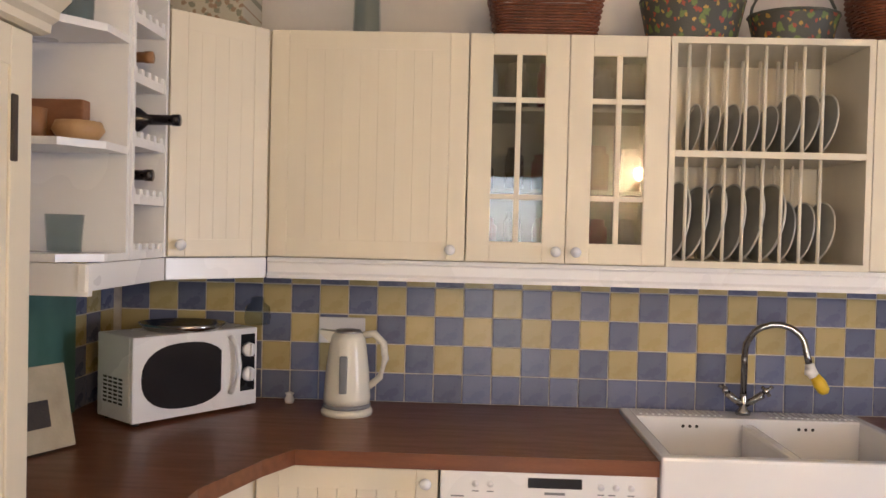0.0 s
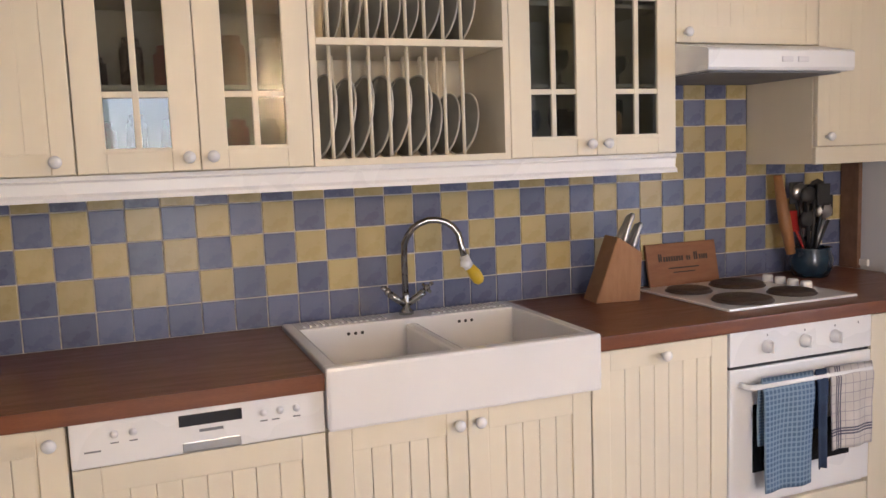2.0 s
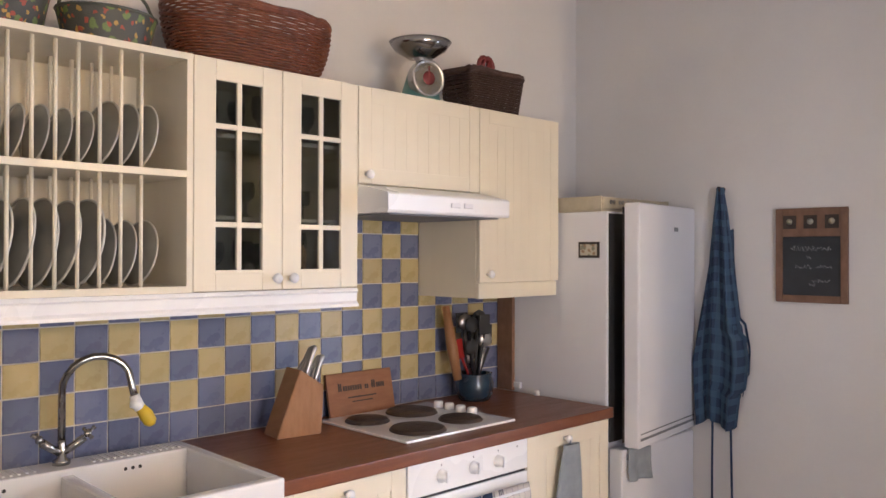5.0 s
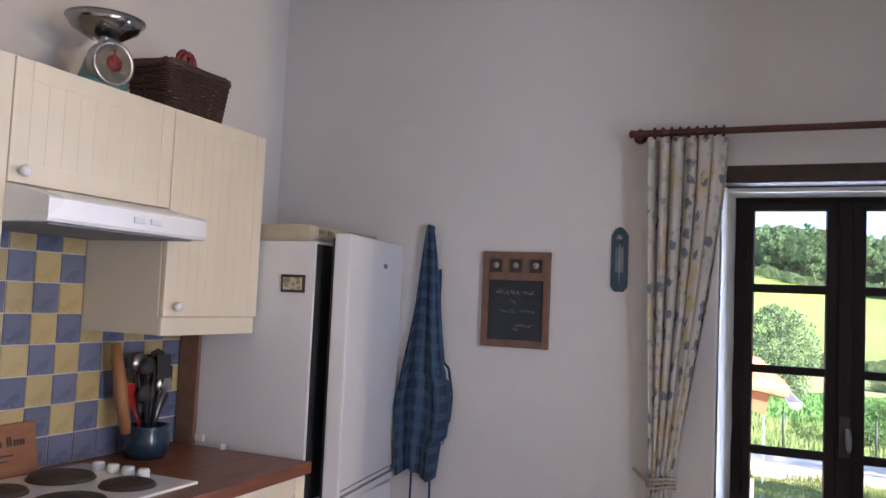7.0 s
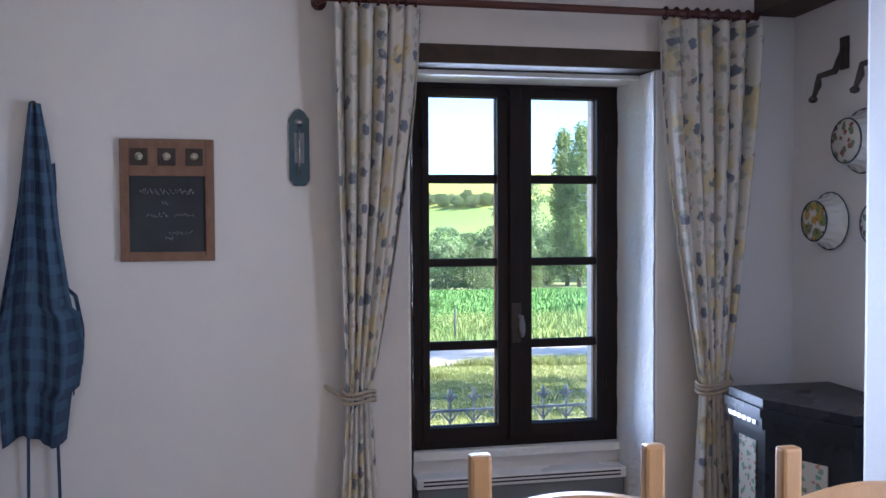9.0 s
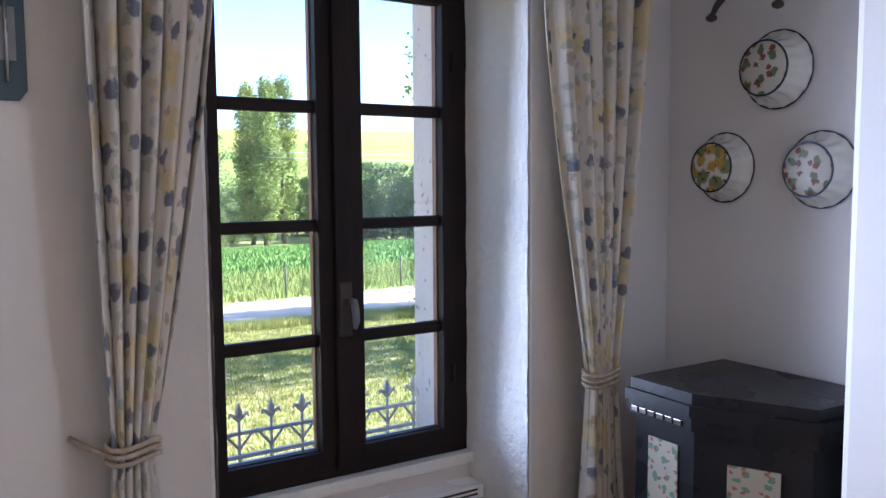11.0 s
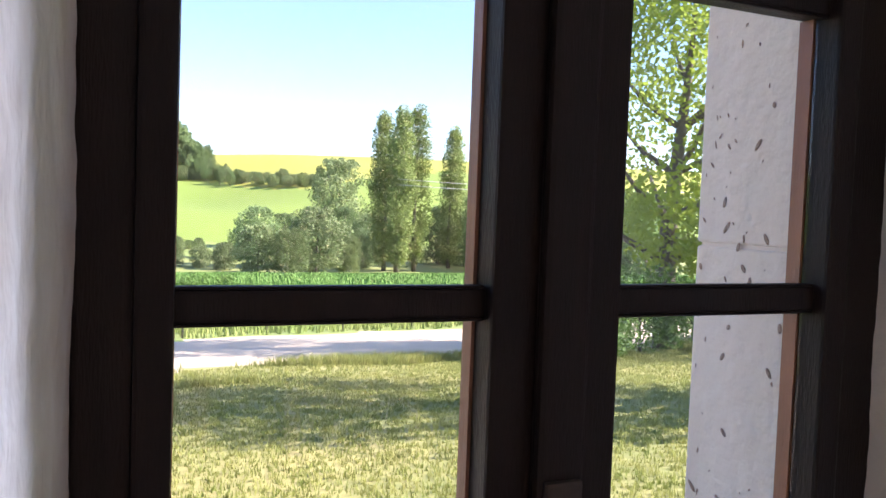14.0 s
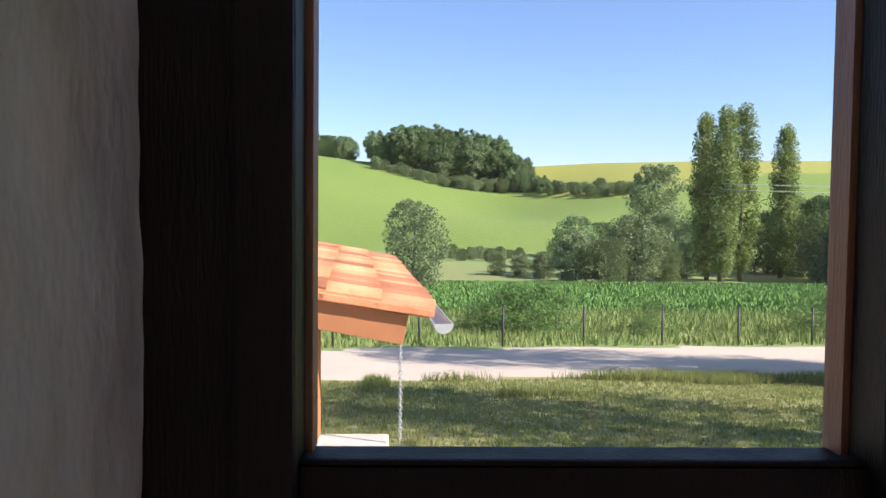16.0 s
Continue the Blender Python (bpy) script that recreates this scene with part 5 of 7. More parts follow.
simple("wall_socket", B().box(3.098, 3.112, 2.86, 2.90, 0.912, 0.94, 0.003).turn([(0.0, 0), (0.012, 0.0), (0.012, 0.02), (0.0, 0.021)], (3.07, 2.74, 0.9005), 12), white_lac, "small white plug on the worktop", "plug")
simple("worktop_edge_strip", B().box(3.088, 3.108, 2.90, 2.99, 0.9, 1.34, 0.002), board_wood, "dark wooden strip between tiles and fridge", "strip")

# ---- things behind the glass doors and on top ----
rg = random.Random(11)
for x0, kind in ((0.2, "jars"), (1.4, "glasses")):
    for z in (UZ0 + 0.017, 1.632, 1.882):
        x = x0 + 0.06
        while x < x0 + 0.55:
            y = UF + 0.10 + rg.uniform(0, 0.1)
            if kind == "glasses":
                h = rg.uniform(0.1, 0.17)
                r = rg.uniform(0.028, 0.036)
                simple("wine_glass", B().turn([(0.0, 0), (r * 0.9, 0.002), (0.006, 0.01), (0.005, h * 0.4), (r * 0.8, h * 0.55), (r, h * 0.75), (r * 0.85, h), (r * 0.8, h), (r * 0.75, h * 0.6), (0.0, h * 0.46)], (x, y, z), 16), clear_glass, "stemmed clear wine glass in the glazed cabinet", "glass", "glasses in the cabinet")
                x += 0.085
            else:
                h, r = rg.uniform(0.08, 0.15), rg.uniform(0.026, 0.04)
                simple("storage_jar", B().turn([(0.0, 0), (r, 0.0), (r, h * 0.8), (r * 0.7, h * 0.86), (r * 0.75, h), (0.0, h + 0.004)], (x, y, z), 16), rg.choice([paper, black_gloss, plate_white, red_plastic, bottle, block_wood]), "small food jar in the glazed cabinet", "jar", "jars in the cabinet")
                x += 0.09
simple("cereal_jar", B().turn([(0.0, 0), (0.042, 0.0), (0.042, 0.11), (0.034, 0.125), (0.0, 0.128)], (1.80, UF + 0.09, UZ0 + 0.017), 18), light_wood, "jar of golden cereal in the glazed cabinet", "jar")


def wicker(name, label, x0, x1, y0, y1, z0, h, bulge, m, handle, stake=0.02, round_=True):
    """A woven basket: rows of rods over and under upright stakes, a braided rim and a handle."""
    t = Thing(name, label, "basket", ((x0 + x1) / 2, (y0 + y1) / 2, z0))
    cx, cy, ax, ay = (x0 + x1) / 2, (y0 + y1) / 2, (x1 - x0) / 2, (y1 - y0) / 2
    n = max(18, int((ax + ay) * math.pi / stake / 1.5)) // 2 * 2
    ex = 0.75 if round_ else 0.25

    def ring(s, k, n2):
        a = 2 * math.pi * k / n2
        q = 1.0 - bulge * (1 - s) ** 2.2 if round_ else 0.86 + 0.14 * s
        return Vector((cx + ax * q * math.copysign(abs(math.cos(a)) ** ex, math.cos(a)), cy + ay * q * math.copysign(abs(math.sin(a)) ** ex, math.sin(a)), z0 + 0.004 + s * h))
    b = B()
    rows = int(h / 0.0085)
    for r in range(rows):
        pts = []
        for k in range(n * 2):
            p = ring(r / rows, k, n * 2)
            off = Vector((p.x - cx, p.y - cy, 0)).normalized() * (0.0035 * (1 if (k // 2 + r) % 2 else -1) if k % 2 == 0 else 0)
            pts.append(p + off)
        b.tube(pts, 0.0046, 4, True)
    t.part("weave", b, m)
    b = B()
    for dz, rr_ in ((0.0, 0.009), (0.010, 0.007)):
        b.tube([ring(1.0, k, 48) + Vector((0, 0, dz)) + Vector((0, 0, 0.003 * math.sin(k * 1.7))) for k in range(48)], rr_, 6, True)
    t.part("rim", b, m)
    t.part("base", B().prism([tuple(ring(0.02, k, 32).xy) for k in range(32)], z0, z0 + 0.01), m)
    if handle == "hoop":
        t.part("handle", B().tube([(cx + ax * 0.25 * math.cos(a), cy, z0 + h + 0.055 * math.sin(a)) for a in [i * math.pi / 10 for i in range(11)]], 0.011, 8), m)
    if handle == "lid":
        t.part("lid", B().prism([tuple(ring(1.0, k, 32).xy) for k in range(32)], z0 + h - 0.004, z0 + h + 0.008), m)
        b = B()
        for s in (-1, 1):
            b.tube([(cx + s * 0.03 * math.cos(a) + s * 0.012, cy - 0.02, z0 + h + 0.05 + 0.035 * math.sin(a)) for a in [i * math.pi / 6 for i in range(12)]], 0.010, 6, True)
        b.tube([(cx - 0.02, cy - 0.03, z0 + h), (cx, cy - 0.03, z0 + h + 0.06), (cx + 0.02, cy - 0.03, z0 + h)], 0.010, 6)
        t.part("bow", b, ribbon, "dark red ribbon bow")
    return t


wicker("wicker_basket", "brown woven wicker basket with a hoop handle on the cabinets", 1.40, 1.97, 2.67, 2.97, UZ1, 0.19, 0.20, wicker_red, "hoop")
wicker("wicker_basket", "red-brown woven wicker basket on top of the cabinets", 0.26, 0.61, 2.68, 2.93, UZ1, 0.15, 0.1, wicker_red, "", 0.02, False)
wicker("picnic_hamper", "small dark wicker hamper with a red bow on the cabinets", 2.575, 2.90, 2.66, 2.86, UZ1, 0.15, 0.1, wicker_dark, "lid", 0.02, False)
for x0, x1, h, lab in ((0.73, 1.06, 0.14, "dark painted tin basket with fruit border on the cabinets"), (1.07, 1.35, 0.10, "small dark painted tin basket with handle on the cabinets")):
    tb = Thing("tin_basket", lab, "basket", ((x0 + x1) / 2, 2.79, UZ1), "painted tin baskets")
    cx, a = (x0 + x1) / 2, (x1 - x0) / 2
    def shell(u, v, cx=cx, a=a, h=h):
        an = 2 * math.pi * u
        q = 0.82 + 0.18 * v
        wob = 0.006 * math.sin(an * 14) * v
        return (cx + a * q * math.cos(an), 2.79 + 0.11 * q * math.sin(an), UZ1 + 0.002 + h * v + wob * 0.5)
    tb.part("shell", B().sheet(72, 8, shell, lambda u, v, a=a, h=h: (u * a * 6.28, v * h)), tin_paint, thick=0.003)
    tb.part("bottom", B().prism([(cx + a * 0.8 * math.cos(k * 0.2618), 2.79 + 0.088 * math.sin(k * 0.2618)) for k in range(24)], UZ1 + 0.001, UZ1 + 0.008), tin_green)
    b = B().tube([(cx + a * 0.98 * math.cos(k * 0.2618), 2.79 + 0.108 * math.sin(k * 0.2618), UZ1 + h) for k in range(24)], 0.005, 6, True)
    b.tube([(cx + a * math.cos(k * math.pi / 12) * 0.95, 2.79, UZ1 + h + 0.11 * math.sin(k * math.pi / 12)) for k in range(13)], 0.005, 6)
    tb.part("rim", b, tin_green)
# glass vase, scales
simple("glass_vase", B().turn([(0.0, 0.004), (0.036, 0.004), (0.04, 0.03), (0.036, 0.2), (0.042, 0.24), (0.046, 0.24), (0.04, 0.2), (0.045, 0.02), (0.04, 0.0), (0.0, 0.0)], (-0.13, 2.78, UZ1), 22), clear_glass, "clear glass storm vase on top of the cabinets", "vase")
sc = Thing("kitchen_scale", "teal dial kitchen scale with a steel bowl on the cabinets", "scale", (2.36, 2.75, UZ1))
scx, scy = 2.385, 2.755
b = B().turn([(0.0, 0), (0.075, 0.0), (0.078, 0.01), (0.072, 0.04), (0.05, 0.11), (0.025, 0.15), (0.0, 0.155)], (scx, scy, UZ1), 26)
sc.part("body", b, teal)
FM = Matrix.Translation((scx - 0.02, scy - 0.06, UZ1 + 0.085)) @ Matrix.Rotation(radians(-12), 4, "Z") @ Matrix.Rotation(radians(90), 4, "X")
sc.part("dial_rim", B().turn([(0.068, -0.03), (0.07, 0.012), (0.064, 0.016), (0.06, 0.012)], seg=28, m=FM), steel)
sc.part("dial", B().turn([(0.0, 0.012), (0.061, 0.012)], seg=28, m=FM), paper, "cream dial with a red mark")
sc.part("mark", B().turn([(0.0, 0.0145), (0.026, 0.0145), (0.026, 0.013)], seg=18, m=FM).box(-0.003, 0.003, 0.0, 0.045, 0.0135, 0.015, 0, FM), ribbon)
sc.part("stem", B().turn([(0.02, 0.13), (0.018, 0.165), (0.03, 0.175)], (scx, scy, UZ1), 16), steel)
sc.part("bowl", B().turn([(0.0, 0.173), (0.05, 0.175), (0.10, 0.205), (0.12, 0.235), (0.116, 0.235), (0.096, 0.21), (0.05, 0.181), (0.0, 0.179)], (scx, scy, UZ1), 32), chrome)

# ---- fridge ----
fr = Thing("fridge_freezer", "white fridge-freezer with its upper door standing ajar", "fridge", (3.41, 2.7, 0.0))
fr.part("body", B().box(3.12, 3.70, 2.41, 2.985, 0.03, 1.70, 0.006), fridge_white)
fr.part("lower_door", B().box(3.12, 3.70, 2.335, 2.40, 0.05, 0.72, 0.008), fridge_white)
DM = Matrix.Translation((3.70, 2.40, 0)) @ Matrix.Rotation(radians(7), 4, "Z")
fr.part("upper_door", B().box(-0.585, 0.0, -0.068, -0.002, 0.735, 1.73, 0.008, DM), fridge_white)
fr.part("seal", B().box(-0.575, -0.012, -0.001, 0.011, 0.75, 1.715, 0.003, DM), black_matt, "black door seal")
# black sheet stands for the shade behind the ajar door
fr.part("gap", B().box(3.132, 3.688, 2.404, 2.4095, 0.74, 1.69), black_matt)
b = B().box(-0.57, -0.02, -0.0705, -0.066, 0.765, 0.775, 0.001, DM).box(-0.57, -0.02, -0.0702, -0.066, 0.790, 0.795, 0.001, DM)
fr.part("grip", b, heater_grey, "grey recessed door grip")
fr.part("badge", B().box(-0.235, -0.195, -0.0702, -0.067, 1.62, 1.638, 0.001, DM), heater_grey)
b = B()
for x in (3.15, 3.67):
    for y in (2.45, 2.95):
        b.turn([(0.02, 0), (0.02, 0.032)], (x, y, 0.0), 10)
fr.part("foot", b, black_matt)
mg = Thing("fridge_magnet", "small dark picture magnet on the fridge side", "magnet", (3.118, 2.50, 1.50))
mg.part("plate", B().box(3.113, 3.1195, 2.445, 2.549, 1.505, 1.572, 0.001), iron)
mg.part("picture", B().box(3.1115, 3.1135, 2.455, 2.539, 1.515, 1.562).planar_uv((1, 2)), paper_floral)
ty = Thing("tray", "cream painted tray with scrolled border on the fridge", "tray", (3.38, 2.6, 1.70))
ty.part("base", B().box(3.125, 3.66, 2.44, 2.96, 1.701, 1.712), paper)
ty.part("border", B().box(3.122, 3.13, 2.44, 2.96, 1.711, 1.765, 0.002).box(3.13, 3.655, 2.437, 2.445, 1.711, 1.762, 0.002).box(3.655, 3.662, 2.44, 2.96, 1.711, 1.765, 0.002), paper)
b = B()
for k in range(7):
    x = 3.20 + k * 0.065
    b.tube([(x + 0.018 * math.cos(a), 2.435, 1.742 + 0.008 * math.sin(2 * a)) for a in [i * math.pi / 6 for i in range(12)]], 0.002, 4, True)
b.tube([(3.1205, 2.74 + 0.025 * math.cos(a), 1.735 + 0.008 * math.sin(2 * a)) for a in [i * math.pi / 6 for i in range(12)]], 0.002, 4, True)
ty.part("scroll", b, heater_grey)


def cloth_fn(u, v):
    s = v * 2 - 1
    return (3.15 + 0.16 * u + 0.008 * math.sin(v * 6), 2.324 - 0.012 * math.sin(u * 8) * abs(s) + (0.012 if s < 0 else -0.006), 0.727 - abs(s) * (0.135 if s > 0 else 0.05) - 0.012 * u)
ob = simple("dish_cloth", B().sheet(20, 26, cloth_fn), grey_cloth, "grey dish cloth hung over the freezer door", "cloth")
ob.modifiers.new("thickness", "SOLIDIFY").thickness = 0.005

# ---- things on the window wall ----
cb = Thing("chalkboard", "small chalkboard in a brown wooden frame on the wall", "chalkboard", (WW, 1.81, 1.32))
y0, y1, z0, z1 = 1.666, 1.956, 1.322, 1.713
b = B().box(WW - 0.018, WW - 0.001, y0, y0 + 0.028, z0, z1, 0.003).box(WW - 0.018, WW - 0.001, y1 - 0.028, y1, z0, z1, 0.003)
b.box(WW - 0.0175, WW - 0.001, y0 + 0.028, y1 - 0.028, z0, z0 + 0.03, 0.002).box(WW - 0.0175, WW - 0.001, y0 + 0.028, y1 - 0.028, z1 - 0.118, z1, 0.002)
cb.part("frame", b, board_wood)
cb.part("slate", B().box(WW - 0.010, WW - 0.002, y0 + 0.026, y1 - 0.026, z0 + 0.028, z1 - 0.116), slate)
for k in range(3):
    y = y0 + 0.06 + k * 0.085
    cb.part("picture", B().box(WW - 0.0205, WW - 0.017, y - 0.027, y + 0.027, z1 - 0.085, z1 - 0.03, 0.001), iron)
    cb.part("heart", B().turn([(0.0, 0), (0.013, 0.001), (0.0, 0.002)], seg=12, m=Matrix.Translation((WW - 0.020, y, z1 - 0.056)) @ Matrix.Rotation(radians(-90), 4, "Y")), paper)
rc = random.Random(9)
b = B()
for zz, a, e, h in ((1.535, 1.73, 1.90, 0.022), (1.50, 1.81, 1.825, 0.016), (1.462, 1.73, 1.785, 0.016), (1.462, 1.81, 1.875, 0.016), (1.405, 1.735, 1.81, 0.014), (1.385, 1.795, 1.815, 0.02)):
    y = a
    while y < e:
        w = rc.uniform(0.004, 0.011)
        b.tube([(WW - 0.0104, y, zz + rc.uniform(0, h)), (WW - 0.0104, y + w * 0.5, zz + rc.uniform(0, h)), (WW - 0.0104, y + w, zz + rc.uniform(0, h))], 0.0008, 4)
        y += w + 0.002
cb.part("chalk_writing", b, chalk, "faint white chalk writing")
th = Thing("thermometer", "blue-grey enamel wall thermometer", "thermometer", (WW, 1.393, 1.56))
b = B().prism([(1.36, 1.585), (1.375, 1.565), (1.411, 1.565), (1.426, 1.585), (1.426, 1.785), (1.41, 1.81), (1.393, 1.82), (1.376, 1.81), (1.36, 1.785)], WW - 0.007, WW - 0.001, "x")
th.part("plate", b, therm_blue)
th.part("scale", B().box(WW - 0.009, WW - 0.006, 1.377, 1.409, 1.64, 1.74, 0.001), heater_grey)
th.part("tube", B().tube([(WW - 0.011, 1.393, 1.60), (WW - 0.011, 1.393, 1.75)], 0.003, 6), steel)
b = B().turn([(0.0, 0), (0.014, 0.001), (0.0, 0.002)], seg=12, m=Matrix.Translation((WW - 0.008, 1.393, 1.775)) @ Matrix.Rotation(radians(-90), 4, "Y"))
th.part("emblem", b, steel)
# apron
def apron_fn(u, v):
    if v < 0.12:
        w = 0.012 + 0.02 * (v / 0.12)
    elif v < 0.3:
        w = 0.032 + 0.02 * (v - 0.12) / 0.18
    elif v < 0.72:
        w = 0.05 + 0.062 * ((v - 0.3) / 0.42) ** 1.2
    else:
        w = 0.112 - 0.028 * (v - 0.72) / 0.28
    fold = 0.016 * math.sin(u * 15 + v * 2) + 0.008 * math.sin(u * 31 + v * 5 + 1)
    lean = -0.035 * max(0, v - 0.5) + (0.03 * (1 - u) * (1 if 0.6 < v < 0.85 else 0.3))
    return (WW - 0.035 + fold * min(1, 0.35 + v), 2.200 - lean + (u - 0.5) * 2 * w, 1.815 - 1.05 * v - 0.02 * math.sin(u * 7) * v)
ap = Thing("apron", "dark blue checked apron hanging from a wall hook", "apron", (WW - 0.03, 2.2, 0.55))
ap.part("cloth", B().sheet(48, 50, apron_fn, lambda u, v: (u * 0.4, v * 1.05)), apron_check, thick=0.003)
def apron_fn2(u, v):
    p = apron_fn(u, 0.22 + v * 0.7)
    return (p[0] + 0.022 + 0.006 * math.sin(u * 20), p[1] * 1.0 + 0.012 * math.sin(v * 4), p[2] + 0.05)
ap.part("fold", B().sheet(30, 30, apron_fn2, lambda u, v: (u * 0.4 + 0.13, v)), apron_check, thick=0.003)
ap.part("string", B().tube([(WW - 0.03, 2.235, 0.80), (WW - 0.025, 2.24, 0.55), (WW - 0.03, 2.238, 0.32)], 0.005, 6).tube([(WW - 0.03, 2.15, 0.80), (WW - 0.03, 2.145, 0.5), (WW - 0.028, 2.142, 0.22)], 0.005, 6), apron_cloth)
ap.part("hook", B().turn([(0.012, 0), (0.008, 0.03), (0.013, 0.04), (0.0, 0.045)], seg=10, m=Matrix.Translation((WW, 2.2, 1.81)) @ Matrix.Rotation(radians(-90), 4, "Y")), iron)

# ---- stove recess ----
st = Thing("enamel_stove", "black enamelled octagonal wood stove with painted tiles", "stove", (3.26, -0.2, 0.0))
PO = [(3.49, -0.015), (3.27, -0.01), (3.0, -0.14), (2.985, -0.40), (3.49, -0.40)]
def grow(pts, k):
    cx, cy = sum(p[0] for p in pts) / len(pts), sum(p[1] for p in pts) / len(pts)
    return [(cx + (p[0] - cx) * k, min(cy + (p[1] - cy) * k, 0.5) if p[1] > -0.39 else p[1]) for p in pts]
b = B().prism(grow(PO, 0.9), 0.06, 0.80)
st.part("body", b, black_gloss)
b = B().prism(grow(PO, 0.96), 0.79, 0.825).prism(grow(PO, 1.0), 0.826, 0.855).prism(grow(PO, 0.95), 0.856, 0.885).prism(grow(PO, 0.95), 0.40, 0.43).prism(grow(PO, 0.97), 0.0, 0.06)
st.part("moulding", b, black_gloss)
c = grow(PO, 0.9)
b = B()
for p0, p1, a, e, z0, z1 in ((c[0], c[1], 0.25, 0.75, 0.50, 0.74), (c[1], c[2], 0.30, 0.75, 0.46, 0.72)):
    d = Vector((p1[0] - p0[0], p1[1] - p0[1], 0))
    nn = Vector((-d.y, d.x, 0)).normalized()
    if nn.y < 0:
        nn = -nn
    q0, q1 = Vector((*p0, 0)) + d * a + nn * 0.004, Vector((*p0, 0)) + d * e + nn * 0.004
    vs = [b.bm.verts.new(v) for v in ((q0.x, q0.y, z0), (q1.x, q1.y, z0), (q1.x, q1.y, z1), (q0.x, q0.y, z1))]
    back = [b.bm.verts.new(Vector(v.co) - nn * 0.006) for v in vs]
    b.bm.faces.new(vs)
    for i in range(4):
        b.bm.faces.new((vs[i], back[i], back[(i + 1) % 4], vs[(i + 1) % 4]))
st.part("tile", b.planar_uv((0, 2)), stove_tile, "cream tile painted with green and red")
b = B()
d = (Vector((*c[1], 0)) - Vector((*c[0], 0)))
for k in range(6):
    p = Vector((*grow(PO, 0.965)[0], 0)) + d * (0.12 + 0.15 * k)
    b.box(p.x - 0.012, p.x + 0.012, p.y - 0.004, p.y + 0.004, 0.796, 0.812, 0.002)
st.part("grille", b, chrome)


def mould(x, z, glaze, s, tilt):
    t = Thing("ceramic_mould", "white fluted ceramic mould painted with fruit on the wall", "ceramic mould", (x, -0.42, z), "ceramic moulds on the wall")
    m = Matrix.Translation((x, -0.419, z)) @ Matrix.Rotation(radians(-90), 4, "X") @ Matrix.Rotation(tilt, 4, "Z") @ Matrix.Scale(s, 4)
    def fn(u, v):
        a = 2 * math.pi * u
        prof = [(0.118, 0.0), (0.124, 0.006), (0.112, 0.014), (0.098, 0.03), (0.092, 0.06), (0.088, 0.078)]
        k = min(int(v * 5), 4)
        f = v * 5 - k
        r = prof[k][0] * (1 - f) + prof[k + 1][0] * f
        h = prof[k][1] * (1 - f) + prof[k + 1][1] * f
        r *= 1 + 0.025 * math.cos(a * 16)
        return m @ Vector((r * math.cos(a), r * math.sin(a), h))
    t.part("side", B().sheet(128, 10, fn), plate_white)
    b = B().turn([(0.0, 0.088), (0.06, 0.087), (0.082, 0.082), (0.088, 0.077)], seg=40, m=m)
    for f in b.bm.faces:
        for lp in f.loops:
            q = m.inverted() @ lp.vert.co
            lp[b.uv].uv = (q.x, q.y)
    t.part("painted_face", b, glaze)
    t.part("rim", B().tube([m @ Vector((0.124 * math.cos(a), 0.124 * math.sin(a), 0.006)) for a in [i * math.pi / 24 for i in range(48)]], 0.0025, 5, True).tube([m @ Vector((0.086 * math.cos(a), 0.086 * math.sin(a), 0.081)) for a in [i * math.pi / 24 for i in range(48)]], 0.003, 5, True), blue_glaze, "dark blue painted rim")


mould(3.50, 1.44, bowl_fruit, 0.80, 0.3)
mould(3.335, 1.70, bowl_red, 0.84, 1.0)
mould(3.20, 1.43, bowl_red, 0.80, 2.0)
for x in (3.43, 3.22):
    h = Thing("iron_hook", "black wrought iron hook on the wall", "hook", (x, -0.42, 1.86), "iron hooks on the wall")
    b = B().tube([(x, -0.415, 2.02), (x + 0.01, -0.40, 1.98), (x - 0.01, -0.37, 1.94), (x + 0.03, -0.34, 1.93), (x + 0.035, -0.34, 1.90), (x + 0.06, -0.35, 1.885), (x + 0.075, -0.35, 1.86)], [0.012, 0.011, 0.012, 0.010, 0.012, 0.009, 0.007], 8)
    b.turn([(0.0, 0), (0.014, 0.006), (0.016, 0.016), (0.0, 0.03)], (x + 0.075, -0.35, 1.845), 10).box(x - 0.02, x + 0.02, -0.419, -0.408, 1.95, 2.06, 0.004)
    h.part("arm", b, iron)

# ---- chairs ----
ch = Thing("dining_chair", "light beech dining chair with a curved top rail", "chair", (2.72, 0.885, 0.0), "dining chairs")
b = B()
for y in (1.065, 0.705):
    b.box(2.49, 2.52, y - 0.022, y + 0.022, 0.0, 0.99, 0.008)
ch.part("back_post", b, light_wood)
def rail(z0, z1, arch):
    b = B()
    pts = [(0.727 + 0.316 * k / 12, z1 + arch * math.sin(math.pi * k / 12)) for k in range(13)]
    b.prism([(0.727, z0), (1.043, z0)] + pts[::-1], 2.494, 2.516, "x")
    return b
ch.part("top_rail", rail(0.80, 0.878, 0.022), light_wood)
ch.part("rail", rail(0.62, 0.67, 0.012), light_wood)
ch.part("seat", B().box(2.50, 2.93, 0.68, 1.09, 0.435, 0.465, 0.01), light_wood)
b = B()
for y in (1.06, 0.71):
    b.box(2.89, 2.925, y - 0.018, y + 0.018, 0.0, 0.436, 0.005)
ch.part("front_leg", b, light_wood)
copy_thing(ch.ob, pose(2.66, 0.285, 0.0, 0, 0, 4))

